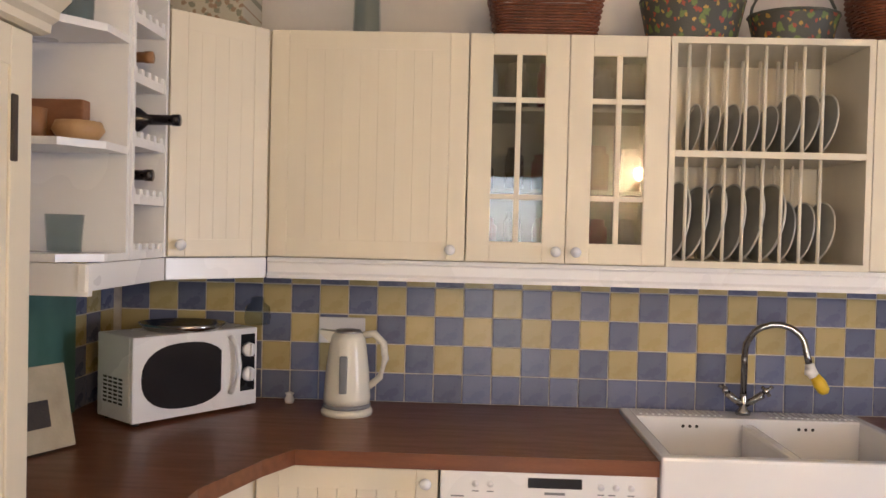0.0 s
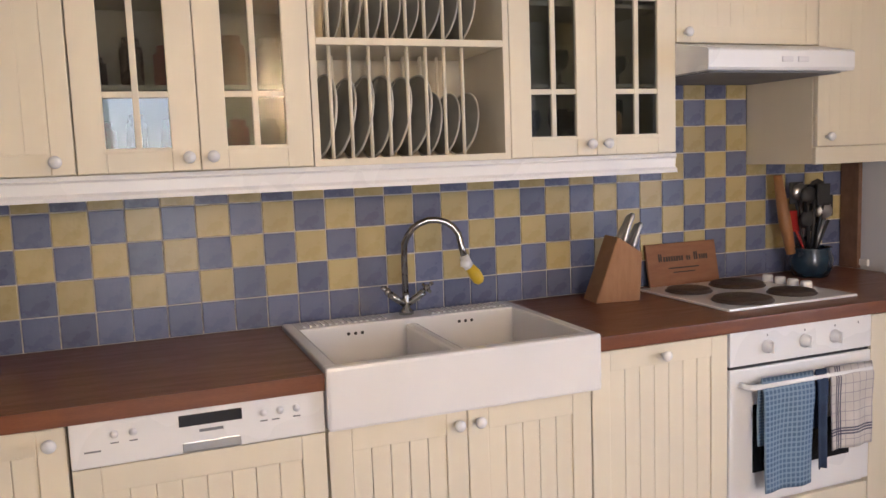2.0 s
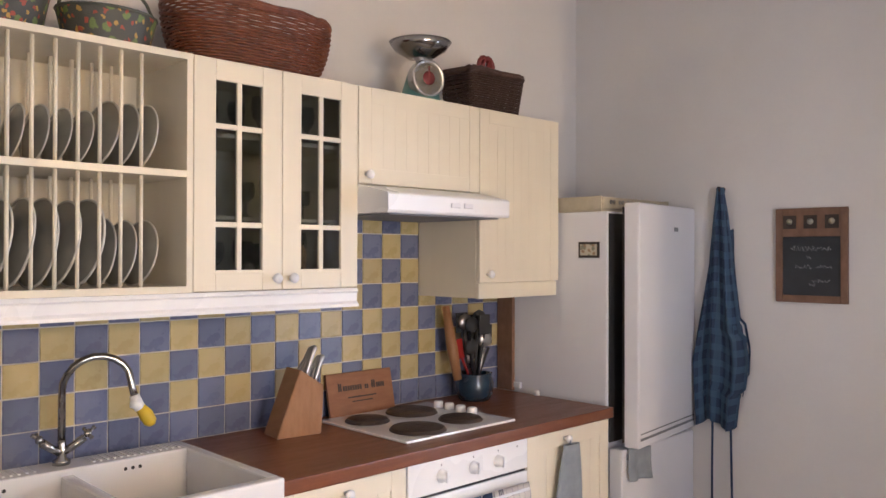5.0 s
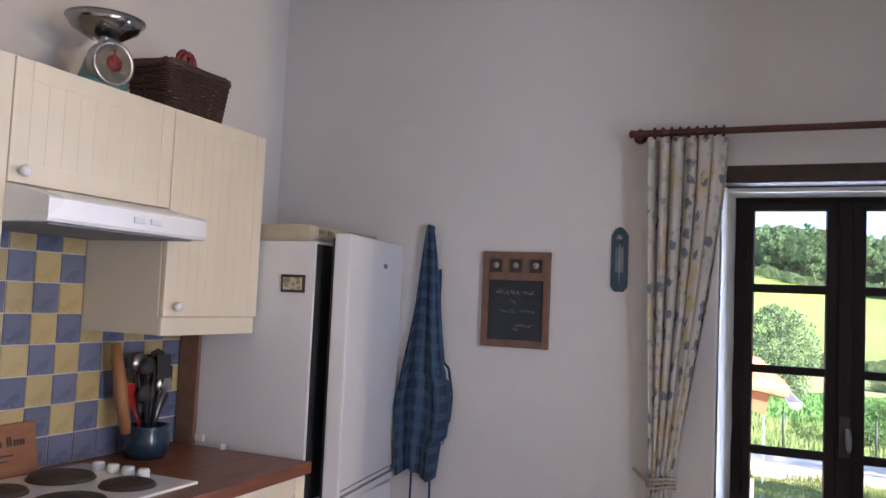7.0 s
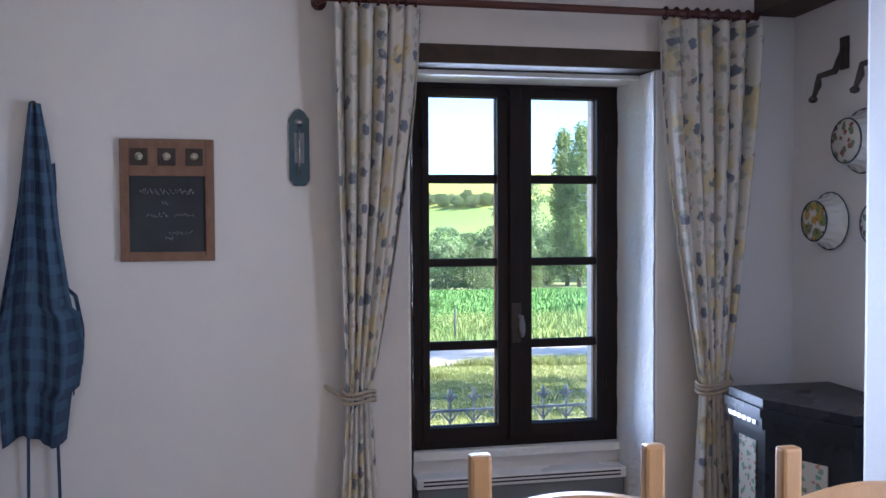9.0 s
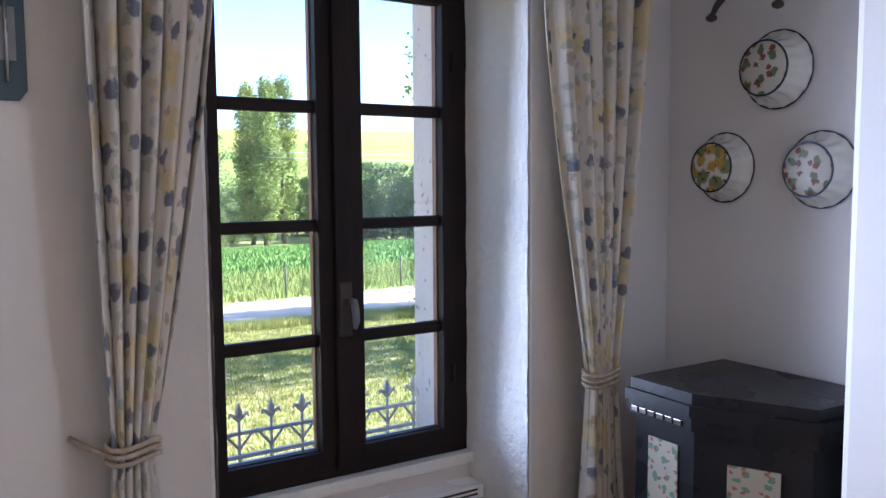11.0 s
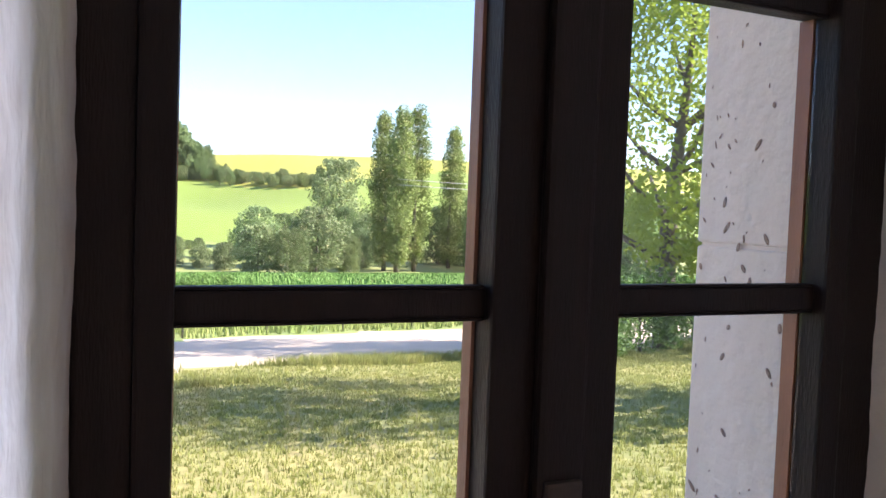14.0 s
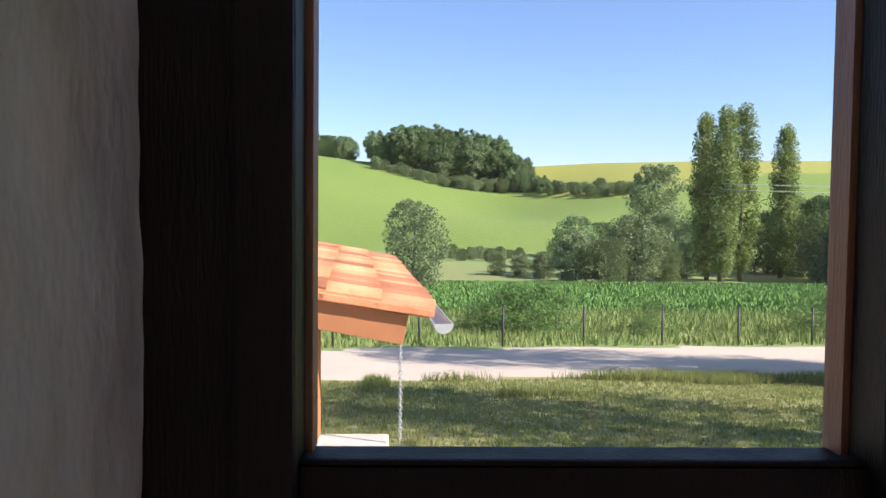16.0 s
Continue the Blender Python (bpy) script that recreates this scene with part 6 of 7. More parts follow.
# ---- tall painted cupboard beside the worktop ----
cp = Thing("tall_cupboard", "cream painted tall cupboard with a moulded cornice", "cupboard", (-0.83, 1.15, 0.0))
X1 = -0.605
cp.part("body", B().box(LW + 0.002, X1 - 0.022, 0.62, 1.69, 0.0, 1.86), cream)
b = B()
for y0, y1 in ((0.622, 1.154), (1.156, 1.688)):
    bb = panel_door(B(), y0, y1, 0.0, 0.08, 1.84, 0.07, 6)
    bmesh.ops.transform(bb.bm, matrix=Matrix(((0, -1, 0, X1), (1, 0, 0, 0), (0, 0, 1, 0), (0, 0, 0, 1))), verts=bb.bm.verts)
    cp.part("door", bb, cream)
prof = [(0.0, 1.845), (0.016, 1.85), (0.018, 1.865), (0.032, 1.875), (0.034, 1.888), (0.056, 1.91), (0.058, 1.93), (-0.03, 1.93), (-0.03, 1.845)]
b = B().prism([(X1 + p[0], p[1]) for p in prof], 0.60, 1.72, "y")
b.box(LW + 0.002, X1 - 0.03, 0.60, 1.72, 1.861, 1.93)
cp.part("cornice", b, cream)
cp.part("lock_plate", B().box(X1 - 0.001, X1 + 0.006, 1.618, 1.634, 1.60, 1.72, 0.003), iron, "dark iron lock plate")
# lamp on the back wall
wl = Thing("wall_lamp", "small brass wall lamp with a lit bulb", "lamp", (1.68, BW, 2.0))
wl.part("bracket", B().turn([(0.04, 0), (0.035, 0.012), (0.0, 0.016)], seg=18, m=Matrix.Translation((1.68, BW, 1.93)) @ Matrix.Rotation(radians(-90), 4, "X")).tube([(1.68, BW + 0.01, 1.93), (1.68, BW + 0.14, 1.92), (1.68, BW + 0.18, 1.96), (1.68, BW + 0.18, 1.985)], 0.007, 8), rod_wood)
bulb = mat("lamp_bulb", (0.9, 0.8, 0.6), None, 0.4, glow=((1.0, 0.72, 0.36), 70.0))
o = wl.part("bulb", B().turn([(0.012, 0), (0.02, 0.01), (0.05, 0.05), (0.046, 0.09), (0.0, 0.12)], (1.68, BW + 0.18, 1.985), 16), bulb)
o.visible_shadow = False

# ---- outdoors ----
def lerp_table(x, tab):
    for (a, va), (c, vc) in zip(tab, tab[1:]):
        if x <= c:
            f = max(0.0, (x - a) / (c - a))
            return va + (vc - va) * f
    return tab[-1][1]


def smooth(a, b, x):
    f = min(1, max(0, (x - a) / (b - a)))
    return f * f * (3 - 2 * f)


def ground_z(x, y):
    """The land: a slope falling from the house to the valley, then a long hill."""
    d = max(0.0, x - 3.6)
    z = lerp_table(d, [(0, -0.75), (4, -1.05), (10, -1.5), (20, -2.35), (26, -2.85), (28, -3.0), (115, -8.3), (180, -8.2), (230, -5.0)])
    s = y / max(d, 1.0)
    if d > 150:
        crest = 25.5 + 9 * smooth(0.05, 0.35, s) + 1.5 * math.sin(y * 0.012) + 3.4 * smooth(0.08, 0.24, -s)
        dip = 9.5 * math.exp(-((s + 0.10) / 0.16) ** 2) * smooth(200, 300, d) * (1 - smooth(340, 430, d))
        z += (crest + 5) * smooth(165, 400, d) - dip
        z -= 6 * smooth(430, 900, d)
    z += 0.05 * noise.noise(Vector((x * 0.4, y * 0.4, 0))) * smooth(5, 12, d)
    return z


xs = [4.28] + [4.6 + i * 0.7 for i in range(36)] + [30 + i * 2.5 for i in range(40)] + [130 + i * 7 for i in range(55)] + [520, 620, 800, 1100, 2000]
ys = sorted({s * v for s in (-1, 1) for v in [i * 0.8 for i in range(20)] + [16 + i * 2.5 for i in range(26)] + [82 + i * 8 for i in range(34)] + [370, 500, 800, 2000]})
gv = [(x, y, ground_z(x, y)) for x in xs for y in ys]
ny = len(ys)
gf, gm = [], []
for i in range(len(xs) - 1):
    for j in range(ny - 1):
        gf.append((i * ny + j, (i + 1) * ny + j, (i + 1) * ny + j + 1, i * ny + j + 1))
        x, y = (xs[i] + xs[i + 1]) / 2, (ys[j] + ys[j + 1]) / 2
        d = x - 3.6
        s = y / d
        edge = 20.2 - 0.13 * y
        if x < edge:
            k = 0
        elif x < edge + 7.6:
            k = 1
        elif d < 44:
            k = 2
        elif d < 104:
            k = 3
        elif d < 150 + 10 * math.sin(y * 0.1):
            k = 4
        elif d < 185:
            k = 2
        else:
            lim = 347 - 48 * smooth(0.1, 0.25, -s) + 620 * max(0.0, s - 0.015) + 20 * math.sin(s * 9)
            k = 5 if d < lim else (6 if (s > -0.02 and d < lim + 16) else 7)
        gm.append(k)
me = bpy.data.meshes.new("ground")
me.from_pydata(gv, [], gf)
for m in (lawn, gravel, verge_grass, crop, hay, hill_green, hill_path, hill_yellow):
    me.materials.append(m)
for p, k in zip(me.polygons, gm):
    p.material_index, p.use_smooth = k, True
tagged(new("ground", me), "lawn, gravel track, fields and a green hill", "ground", "", "structure")
me = bpy.data.meshes.new("ground_behind")
me.from_pydata([(-2000, -2000, -0.9), (4.29, -2000, -0.9), (4.29, 2000, -0.9), (-2000, 2000, -0.9)], [], [(0, 1, 2, 3)])
me.materials.append(lawn)
tagged(new("ground", me), "grass round the house", "ground", "", "structure")


def tufts(name, label, n, x0, x1, y0, y1, h, w, m, seed, test=None):
    r = random.Random(seed)
    vs, fs = [], []
    made = 0
    while made < n:
        x, y = r.uniform(x0, x1), r.uniform(y0, y1)
        if test and not test(x, y):
            continue
        made += 1
        z = ground_z(x, y)
        for k in range(3):
            a, hh = r.uniform(0, 6.28), h * r.uniform(0.5, 1.3)
            dx, dy = math.cos(a) * w, math.sin(a) * w
            lx, ly = r.uniform(-0.4, 0.4) * hh, r.uniform(-0.4, 0.4) * hh
            i = len(vs)
            ox, oy = r.uniform(-w, w) * 3, r.uniform(-w, w) * 3
            vs += [(x + ox - dx, y + oy - dy, z - 0.02), (x + ox + dx, y + oy + dy, z - 0.02), (x + ox + lx, y + oy + ly, z + hh)]
            fs.append((i, i + 1, i + 2))
    me = bpy.data.meshes.new(name)
    me.from_pydata(vs, [], fs)
    me.materials.append(m)
    return tagged(new(name, me), label, "grass", "", "stuff")


in_view = lambda x, y: -0.85 * (x - 3) < y < 0.3 * (x - 3)
tufts("lawn_tufts", "uneven tufts of lawn grass", 40000, 8, 21, -14, 4, 0.055, 0.012, blades, 1, lambda x, y: in_view(x, y) and x < 20.1 - 0.13 * y)
tufts("tall_grass", "taller seeding grass along the track", 6000, 15, 22.5, -20, 2, 0.20, 0.010, blades, 2, lambda x, y: in_view(x, y) and 17.6 - 0.13 * y < x < 20.2 - 0.13 * y and noise.noise(Vector((x * 0.3, y * 0.3, 7))) > 0.0)
tufts("verge_growth", "rough grass and weeds along the fence", 14000, 27, 47, -40, 14, 0.30, 0.025, verge_grass, 3, lambda x, y: in_view(x, y) and x > 28.2 - 0.13 * y)
tufts("crop_rows", "leafy green crop rows in the field", 22000, 46, 106, -75, 25, 0.30, 0.11, crop, 4, in_view)


def leaves(b_verts, b_faces, c, r, n, size, rn, squash=1.0):
    """Leaves scattered in a clump, denser towards its skin."""
    for _ in range(n):
        while True:
            v = Vector((rn.uniform(-1, 1), rn.uniform(-1, 1), rn.uniform(-1, 1)))
            if 0.25 < v.length < 1:
                break
        p = Vector(c) + Vector((v.x * r, v.y * r, v.z * r * squash))
        a = Vector((rn.uniform(-1, 1), rn.uniform(-1, 1), rn.uniform(-1, 1))).normalized() * size * rn.uniform(0.6, 1.3)
        q = a.orthogonal().normalized() * size * rn.uniform(0.35, 0.7)
        i = len(b_verts)
        b_verts += [p - a, p + q, p + a, p - q]
        b_faces.append((i, i + 1, i + 2, i + 3))


def tree(name, label, height, shape, n_clumps, per, leaf, lm, seed, trunk_r, group="", limbs=7):
    """A tapered trunk with limbs, and a crown of leaf clumps along and round them. shape(t) gives the crown's radius at t of the height."""
    rn = random.Random(seed)
    root = tagged(new(name), label, "tree", group)
    b = B()
    lean = rn.uniform(-0.03, 0.03) * height
    axis = [Vector((lean * t * t + 0.01 * height * math.sin(t * 5), 0.01 * height * math.sin(t * 4 + 1), t * height * 0.9)) for t in [k / 8 for k in range(9)]]
    b.tube(axis, [trunk_r * (1 - 0.9 * k / 8) for k in range(9)], 8)
    for k in range(limbs):
        t = 0.22 + 0.6 * k / limbs
        p = axis[int(t * 8)]
        a = k * 2.4 + rn.uniform(-0.4, 0.4)
        R = shape(min(0.95, t + 0.15)) * 0.8
        e = p + Vector((math.cos(a) * R, math.sin(a) * R, 0.16 * height))
        mid = (p + e) / 2 + Vector((0, 0, -0.02 * height))
        b.tube([p, mid, e], [trunk_r * 0.42 * (1 - t * 0.5), trunk_r * 0.28 * (1 - t * 0.5), trunk_r * 0.06], 6)
    tr = new("trunk", b.mesh("trunk", bark))
    tr.parent = root
    vs, fs = [], []
    for _ in range(n_clumps):
        t = rn.uniform(0.0, 1.0)
        R = shape(t)
        if R <= 0:
            continue
        a, q = rn.uniform(0, 6.283), math.sqrt(rn.uniform(0.05, 1))
        c = (lean * t * t + R * q * math.cos(a), R * q * math.sin(a), t * height)
        leaves(vs, fs, c, max(0.05 * height, R * rn.uniform(0.18, 0.36)), per, leaf, rn, 1.0)
    me = bpy.data.meshes.new("crown")
    me.from_pydata(vs, [], fs)
    me.materials.append(lm)
    cr = new("crown", me)
    cr.parent = root
    return root


def poplar_shape(t):
    return 0 if t < 0.07 else 2.25 * (math.sin(min(1, (t - 0.04) * 2.1) * math.pi / 2) * (1 - t ** 3.0)) ** 0.8 + 0.1
def round_shape(R, t0=0.2):
    return lambda t: 0 if t < t0 else R * math.sqrt(max(0, 1 - ((t - t0 - (1 - t0) * 0.45) / ((1 - t0) * 0.58)) ** 2))


def place(ob, px, d, s=1.0, rz=0.0, z=None):
    """Stand a tree where a view from the window at that slope (right of the axis) and distance meets the land."""
    x, y = 3.6 + d, 0.86 - d * px
    m = Matrix.Translation((x, y, (ground_z(x, y) if z is None else z) - 0.1)) @ Matrix.Rotation(rz, 4, "Z") @ Matrix.Scale(s, 4)
    ob.matrix_world = m
    return ob


def again(src, px, d, s=1.0, rz=0.0):
    x, y = 3.6 + d, 0.86 - d * px
    ob = copy_thing(src, Matrix.Translation((x, y, ground_z(x, y) - 0.1)) @ Matrix.Rotation(rz, 4, "Z"))
    ob.scale = (s, s, s)
    return ob


pop = place(tree("poplar_tree", "tall narrow poplar tree beyond the crop field", 25.5, poplar_shape, 210, 60, 0.22, leaf_poplar, 21, 0.4, "poplars by the field", 4), 0.372, 113, 0.95)
again(pop, 0.394, 116, 0.99, 2.0)
again(pop, 0.352, 117, 0.94, 4.0)
again(pop, 0.446, 122, 0.90, 1.0)
again(pop, 0.66, 120, 0.95, 3.0)
bush = place(tree("willow_bush", "rounded grey-green willow bush by the field", 9.0, round_shape(4.3, 0.02), 120, 60, 0.22, leaf_grey, 31, 0.25, "bushes by the field"), 0.263, 108)
again(bush, 0.19, 105, 0.72, 1.0)
again(bush, 0.225, 103, 0.66, 2.0)
again(bush, 0.30, 112, 0.6, 2.7)
again(bush, 0.505, 112, 0.8, 3.3)
again(bush, 0.150, 118, 0.45, 0.4)
again(bush, 0.12, 122, 0.36, 1.4)
again(bush, 0.09, 124, 0.36, 2.4)
oak = place(tree("oak_tree", "broad dark green tree in the valley", 13.0, round_shape(5.8, 0.05), 150, 64, 0.26, leaf_dark, 41, 0.4, "valley trees"), 0.185, 140, 0.7)
for px, d, s, rz in ((0.22, 150, 0.85, 1), (0.255, 145, 0.95, 2), (0.30, 150, 1.0, 3), (0.335, 142, 0.9, 4), (0.29, 128, 0.72, 5), (0.325, 122, 0.6, 0.5), (0.43, 132, 1.1, 1.5), (0.47, 128, 1.3, 2.5), (0.51, 120, 1.35, 3.2),
                     (0.56, 112, 1.3, 4.5), (0.62, 105, 1.35, 5.5), (0.69, 100, 1.3, 0.9), (0.76, 96, 1.3, 2.1)):
    again(oak, px, d, s * 0.72, rz)
ash = place(tree("ash_tree", "airy pale green tree on the valley side", 14.0, round_shape(4.6, 0.15), 130, 55, 0.24, leaf_grey, 51, 0.3, "valley trees"), 0.29, 165, 1.38)
young = place(tree("young_tree", "young round-crowned tree in the field", 9.2, round_shape(3.4, 0.06), 160, 60, 0.16, leaf_grey, 61, 0.16), -0.012, 78, 0.92)
# wood on the hill
rn = random.Random(77)
wood = place(tree("woodland_tree", "tall dark green tree of the wood on the hill", 17.0, lambda t: 0 if t < 0.18 else 4.3 * math.sin(min(1.0, (t - 0.12) / 0.88) * math.pi) ** 0.6 + 0.2, 95, 46, 0.42, leaf_dark, 43, 0.42, "trees of the hill wood", 6), 0.02, 345)
for k in range(78):
    u = k / 77
    px = -0.064 + 0.188 * u + rn.uniform(-0.005, 0.005)
    tall = 0.70 + 0.42 * math.sin(math.pi * min(1.0, 0.12 + 0.70 * u)) - 0.30 * smooth(0.8, 1.0, u)
    again(wood, px, 340 + rn.uniform(0, 42) + 22 * (1 - u), tall * rn.uniform(0.82, 1.12), rn.uniform(0, 6.28))
for k in range(9):
    again(oak, -0.138 + 0.006 * k, 392 + 5 * (k % 3), 0.8 * rn.uniform(0.85, 1.1), k)
for k in range(30):
    again(bush, -0.06 + 0.0058 * k, 330 + 20 * max(0.0, 1 - k / 14) + 3 * (k % 3), rn.uniform(0.35, 0.65), k * 1.7)
for k in range(30):
    again(bush, 0.112 + 0.0062 * k, 333 - 48 * smooth(0.1, 0.25, 0.112 + 0.0062 * k) + 4 * (k % 3), rn.uniform(0.36, 0.62), k * 1.3)
for k in range(12):
    again(wood, 0.10 + 0.006 * k, 336 - 3 * k + rn.uniform(0, 14), 0.52 - 0.017 * k + rn.uniform(-0.06, 0.06), k * 0.9)
for k in range(10):
    again(bush, 0.01 + 0.012 * k, 158 + 4 * (k % 3), rn.uniform(0.22, 0.34), k * 1.1)
# near walnut tree, hedge
wal = tree("walnut_tree", "spreading walnut tree with bright green leaves behind the hedge", 10.5, lambda t: 0 if t < 0.22 else 4.6 * math.sin(min(1, (t - 0.15) * 1.5) * math.pi * 0.62) * (1.05 - 0.55 * t), 250, 62, 0.095, leaf_near, 91, 0.34, "walnut trees by the lawn", limbs=14)
wal.location = (20.6, -13.2, ground_z(20.6, -13.2) - 0.05)
# two copies out of view, added to throw shade on lawn and hedge
for x, y, k in ((11.4, -11.6, 0.95), (17.0, -20.0, 1.0)):
    o = copy_thing(wal, Matrix.Translation((x, y, ground_z(x, y) - 0.05)) @ Matrix.Rotation(x, 4, "Z"))
    o.scale = (k, k, k)
hb_v, hb_f = [], []
rn = random.Random(5)
HP0, HP1 = Vector((18.8, -9.2, 0)), Vector((24.5, -25.0, 0))
for k in range(130):
    c = HP0.lerp(HP1, rn.random() ** 1.6) + Vector((rn.uniform(-0.45, 0.45), rn.uniform(-0.3, 0.3), 0))
    g = ground_z(c.x, c.y)
    leaves(hb_v, hb_f, (c.x, c.y, g + rn.uniform(0.35, 1.75)), 0.62, 170, 0.055, rn)
hedge = Thing("hedge", "clipped dense green hedge beside the lawn", "hedge", (HP0.x, HP0.y, ground_z(HP0.x, HP0.y)))
me = bpy.data.meshes.new("foliage")
me.from_pydata([Vector(v) - hedge.at for v in hb_v], [], hb_f)
me.materials.append(leaf_hedge)
o = new("foliage", me)
o.parent = hedge.ob
b = B()
for k in range(14):
    p = HP0.lerp(HP1, k / 13)
    g = ground_z(p.x, p.y)
    b.tube([(p.x, p.y, g - 0.1), (p.x + 0.1, p.y, g + 0.8), (p.x + 0.05, p.y + 0.1, g + 1.7)], [0.05, 0.035, 0.01], 6)
hedge.part("stem", b, bark)
# scrub along the fence
scr = place(tree("scrub_bush", "dark scrubby bush at the fence", 1.9, round_shape(1.5, 0.0), 60, 50, 0.06, leaf_hedge, 71, 0.04, "scrub at the fence", 5), 0.13, 29.5)
for px, d, s in ((0.10, 30, 0.9), (0.165, 30.5, 0.85), (0.285, 30, 0.75), (0.07, 31, 0.6), (0.50, 30, 0.9), (0.02, 32, 0.5)):
    again(scr, px, d, s, d)
# fence
po = Thing("fence_post", "dark slim metal fence post", "fence post", (28, 0, ground_z(28, 0)), "fence posts")
po.part("post", B().tube([(28, 0, ground_z(28, 0) - 0.3), (28, 0, ground_z(28, 0) + 1.25)], 0.035, 8).turn([(0.045, 0), (0.0, 0.03)], (28, 0, ground_z(28, 0) + 1.25), 8), black_matt)
first = True
wires = B()
prev = None
for k in range(18):
    yy = 3.6 - 2.62 * k
    xx = 28.6 - 0.13 * yy
    p = Vector((xx, yy, ground_z(xx, yy)))
    if first:
        po.ob.location = p
        first = False
    else:
        copy_thing(po.ob, Matrix.Translation(p))
    if prev is not None:
        for h in (0.45, 0.8, 1.15):
            wires.tube([prev + Vector((0, 0, h)), p + Vector((0, 0, h))], 0.0025, 4)
    prev = p
simple("fence_wire", wires, iron, "thin wire strands of the field fence", "wire")
# power line across the valley
pl = Thing("power_line", "two thin power cables across the valley", "cable", (93, -30, ground_z(93, -30)))
b = B()
for dz in (0, 0.7):
    b.tube([(98 - 0.05 * k * 8, -34 - 5 * k, 3.6 + dz + 0.08 * k + 0.02 * (k - 6) ** 2) for k in range(14)], 0.035, 4)
pl.part("cable", b, zinc)
b = B()
b.tube([(93, -99, ground_z(93, -99) - 1), (93, -99, 6.5)], 0.12, 8)
pl.part("pole", b, bark)

# ---- tiled porch roof and its terrace ----
PX0, PX1, EY, EZ = 8.6, 13.9, 0.81, 0.80       # near and far end, eave line, eave height
SL = radians(11)
pr = Thing("porch", "small porch with a clay tile roof and timber frame", "porch", (8.6, 2.2, 0.0))
RM = Matrix.Translation((PX0, EY, EZ)) @ Matrix.Rotation(radians(5), 4, "Z") @ Matrix.Rotation(SL, 4, "X")
pr.part("deck", B().box(0.03, PX1 - PX0, 0.0, 3.2, -0.05, -0.02, 0, RM), fascia)
b = B().box(0.02, 0.075, 0.13, 3.2, -0.24, -0.052, 0.004, RM).box(2.6, 2.66, 0.1, 3.2, -0.2, -0.052, 0.004, RM)
pr.part("bargeboard", b, fascia, "orange-stained timber bargeboard")
b = B().box(8.72, 8.84, 1.52, 1.64, -0.04, 0.80, 0.006).box(8.72, 8.84, 3.2, 3.32, -0.04, 1.1, 0.006)
b.box(8.73, 13.5, 1.53, 1.63, 0.72, 0.83, 0.005)
pr.part("post", b, fascia)
def tile_piece():
    """A shallow Roman clay tile: a flat pan and a rounded roll."""
    b = B()
    w, l = 0.245, 0.40
    prof = [(0, 0.014), (0.02, 0.045), (0.05, 0.068), (0.085, 0.068), (0.115, 0.044), (0.135, 0.018), (0.19, 0.006), (w, 0.012)]
    top = [(x, z) for x, z in prof]
    bot = [(x, z - 0.016) for x, z in prof][::-1]
    b.prism(top + bot, 0.0, l, "y")
    return b.mesh("tile", roof_tile)
tm = tile_piece()
rt = random.Random(3)
for i in range(22):
    for j in range(9):
        o = new("tile", tm)
        o.parent = pr.ob
        o.matrix_world = Matrix.Translation(-pr.at) @ RM @ Matrix.Translation((i * 0.242 - 0.02, j * 0.34 - 0.02, j * 0.001 + rt.uniform(0, 0.016))) @ Matrix.Rotation(radians(-2.4), 4, "X") @ Matrix.Rotation(radians(rt.uniform(-2, 2)), 4, "Z")
b = B()
for j in range(6):
    b.box(-0.03, 0.02, j * 0.34 - 0.02, j * 0.34 + 0.36, -0.035, 0.012, 0.008, RM @ Matrix.Translation((0, 0, j * 0.002)) @ Matrix.Rotation(radians(-2), 4, "X"))
pr.part("verge_tile", b, roof_tile)
b = B()
gp = [(0.062 * math.cos(a), 0.062 * math.sin(a)) for a in [math.pi + i * math.pi / 10 for i in range(11)]]
gi = [(0.058 * math.cos(a), 0.058 * math.sin(a)) for a in [2 * math.pi - i * math.pi / 10 for i in range(11)]]
b.prism([(p[0], p[1]) for p in gp + gi], -0.02, 5.2, "x")
b.prism([(p[0], p[1]) for p in gp], -0.022, -0.018, "x")
GM = Matrix.Translation((PX0, EY - 0.075, EZ - 0.075)) @ Matrix.Rotation(radians(5), 4, "Z")
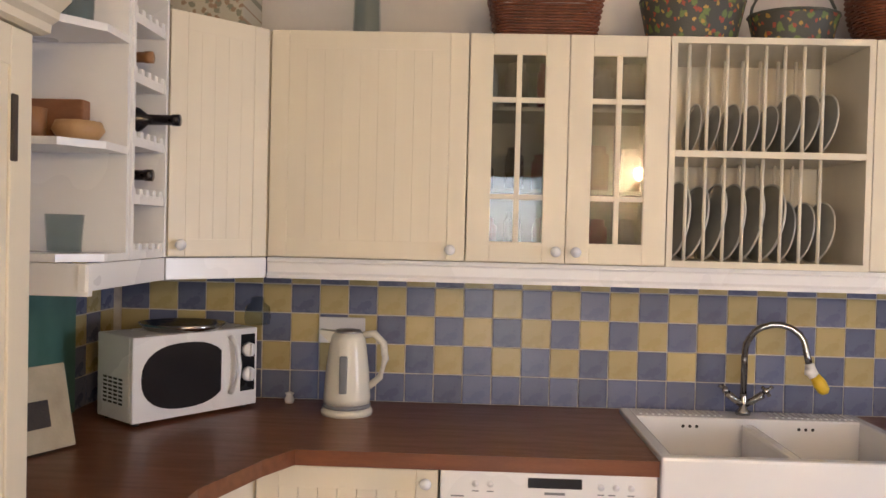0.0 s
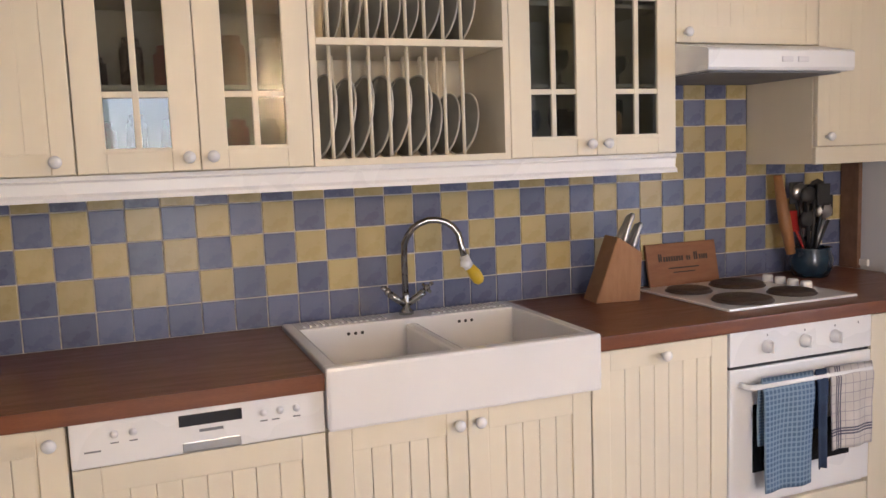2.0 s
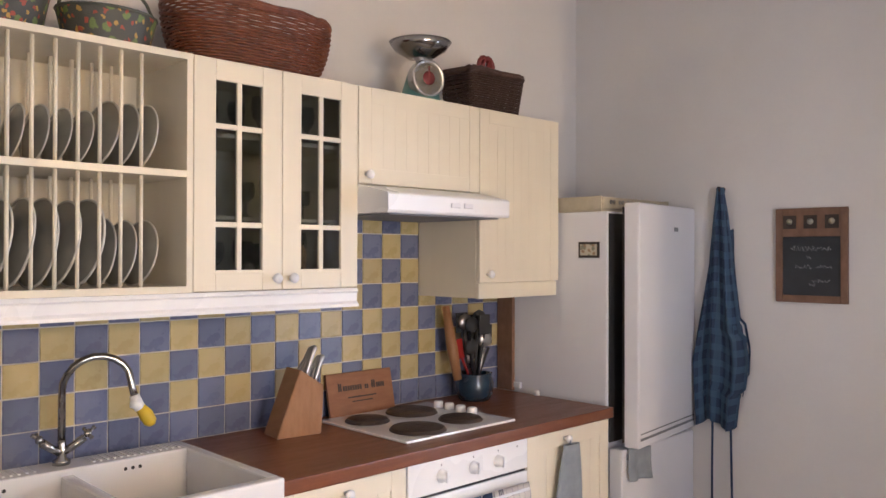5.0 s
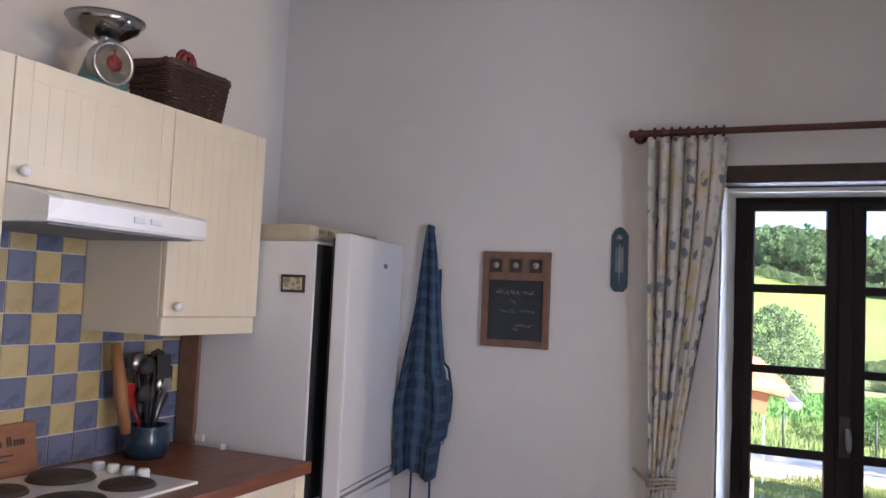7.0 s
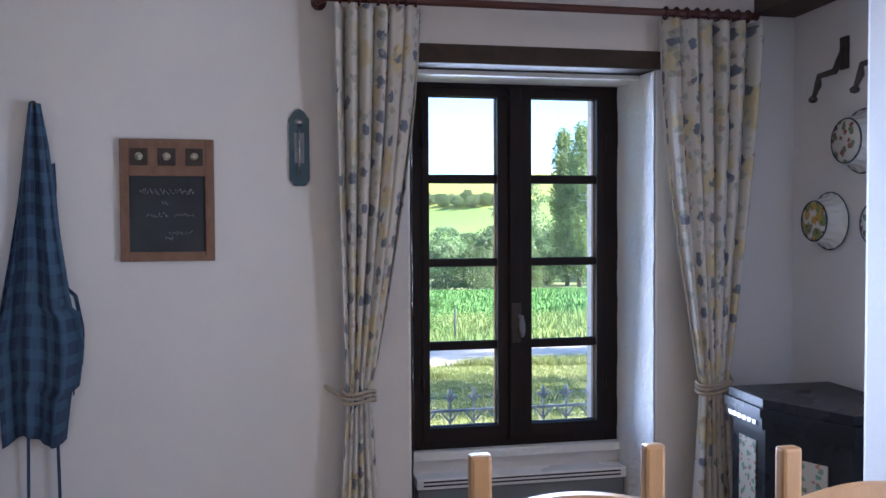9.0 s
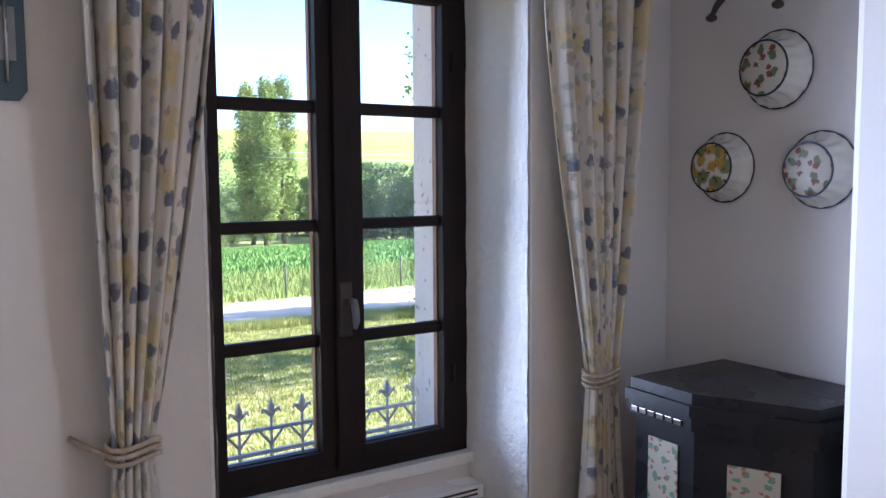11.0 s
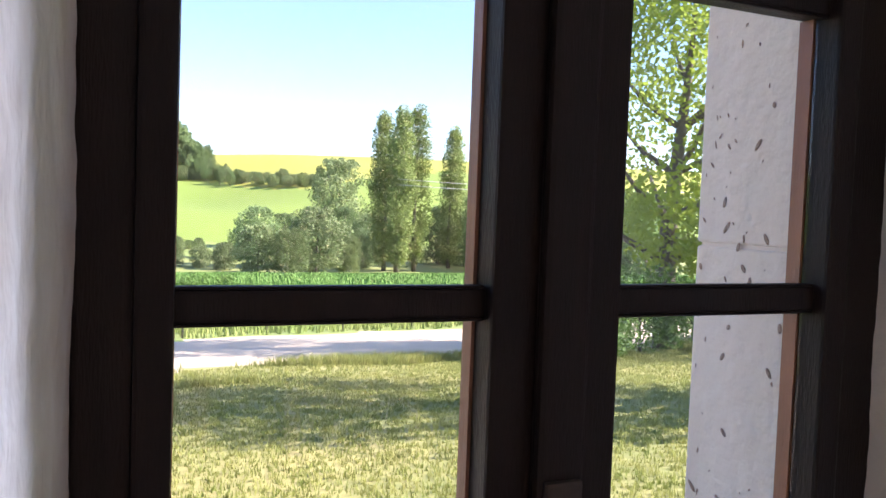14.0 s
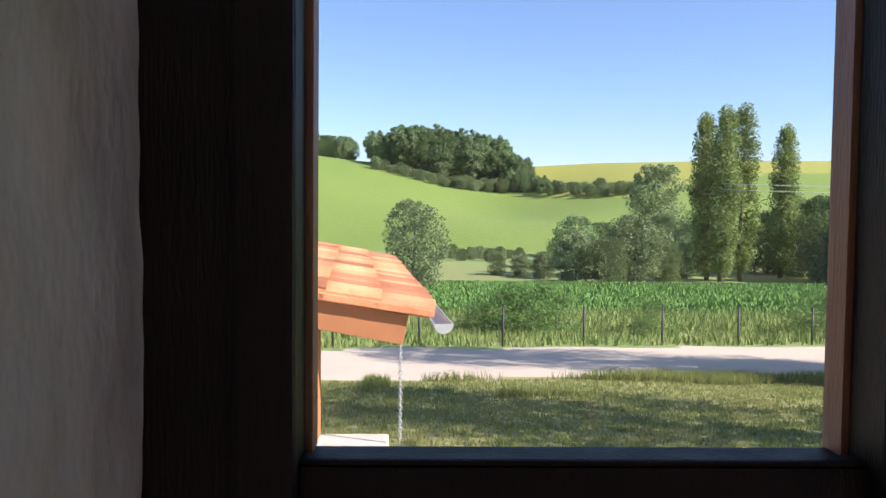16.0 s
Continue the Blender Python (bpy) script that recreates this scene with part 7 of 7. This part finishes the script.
bmesh.ops.transform(b.bm, matrix=GM, verts=b.bm.verts)
pr.part("gutter", b, zinc, "half-round zinc gutter")
b = B()
CX, CY = 8.66, 1.0
for k in range(34):
    z = 0.72 - k * 0.0225
    s = k % 2
    b.tube([(CX + (0.011 * math.cos(a) if s else 0), CY + (0 if s else 0.011 * math.cos(a)), z + 0.019 * math.sin(a)) for a in [i * math.pi / 4 for i in range(8)]], 0.0032, 4, True)
pr.part("rain_chain", b, zinc, "zinc rain chain")
tg = ground_z(9, 1) - 0.3
setting("terrace", B().box(5.4, 8.9, 1.08, 5.5, tg, -0.05, 0.01), white_render, "white rendered terrace beside the lawn")

# ---- wall tiles, one by one ----
def tile_mesh(w, h, m):
    b = B().box(0.002, w - 0.002, -0.005, 0.0, 0.002, h - 0.002, 0.0014)
    return b.mesh("tile", m)


bed = setting("backsplash", B().box(LW + 0.002, 3.11, KW + 0.0005, KW + 0.0075, 0.9, 1.40).box(2.0, 2.6, KW + 0.0005, KW + 0.0074, 1.40, 1.70), grout, "blue and yellow chequered tile splashback")
bed2 = setting("backsplash", B().box(LW + 0.0005, LW + 0.0035, 1.72, 2.99, 0.9, 1.40), grout, "chequered tile splashback on the side wall")
full = {0: tile_mesh(0.1, 0.1, tile_blue), 1: tile_mesh(0.1, 0.1, tile_yellow)}
rt = random.Random(6)
for i in range(-10, 31):
    for k in range(-1, 7):
        if k > 3 and not (20 <= i < 26):
            continue
        c = 0 if k == -1 else (i + k) % 2
        h = 0.1
        o = new("tile", full[c])
        o.parent = bed
        o.location = (i * 0.1, KW + 0.0006 + rt.uniform(0, 0.0008), 1.0 + k * 0.1)
        o.rotation_euler = (radians(rt.uniform(-0.5, 0.5)), 0, radians(rt.uniform(-0.5, 0.5)))
for j in range(13):
    for k in range(-1, 4):
        o = new("tile", full[0 if k == -1 else (j + k) % 2])
        o.parent = bed2
        o.matrix_world = Matrix.Translation((LW + 0.0034, 2.89 - j * 0.1, 1.0 + k * 0.1)) @ Matrix.Rotation(radians(90), 4, "Z")
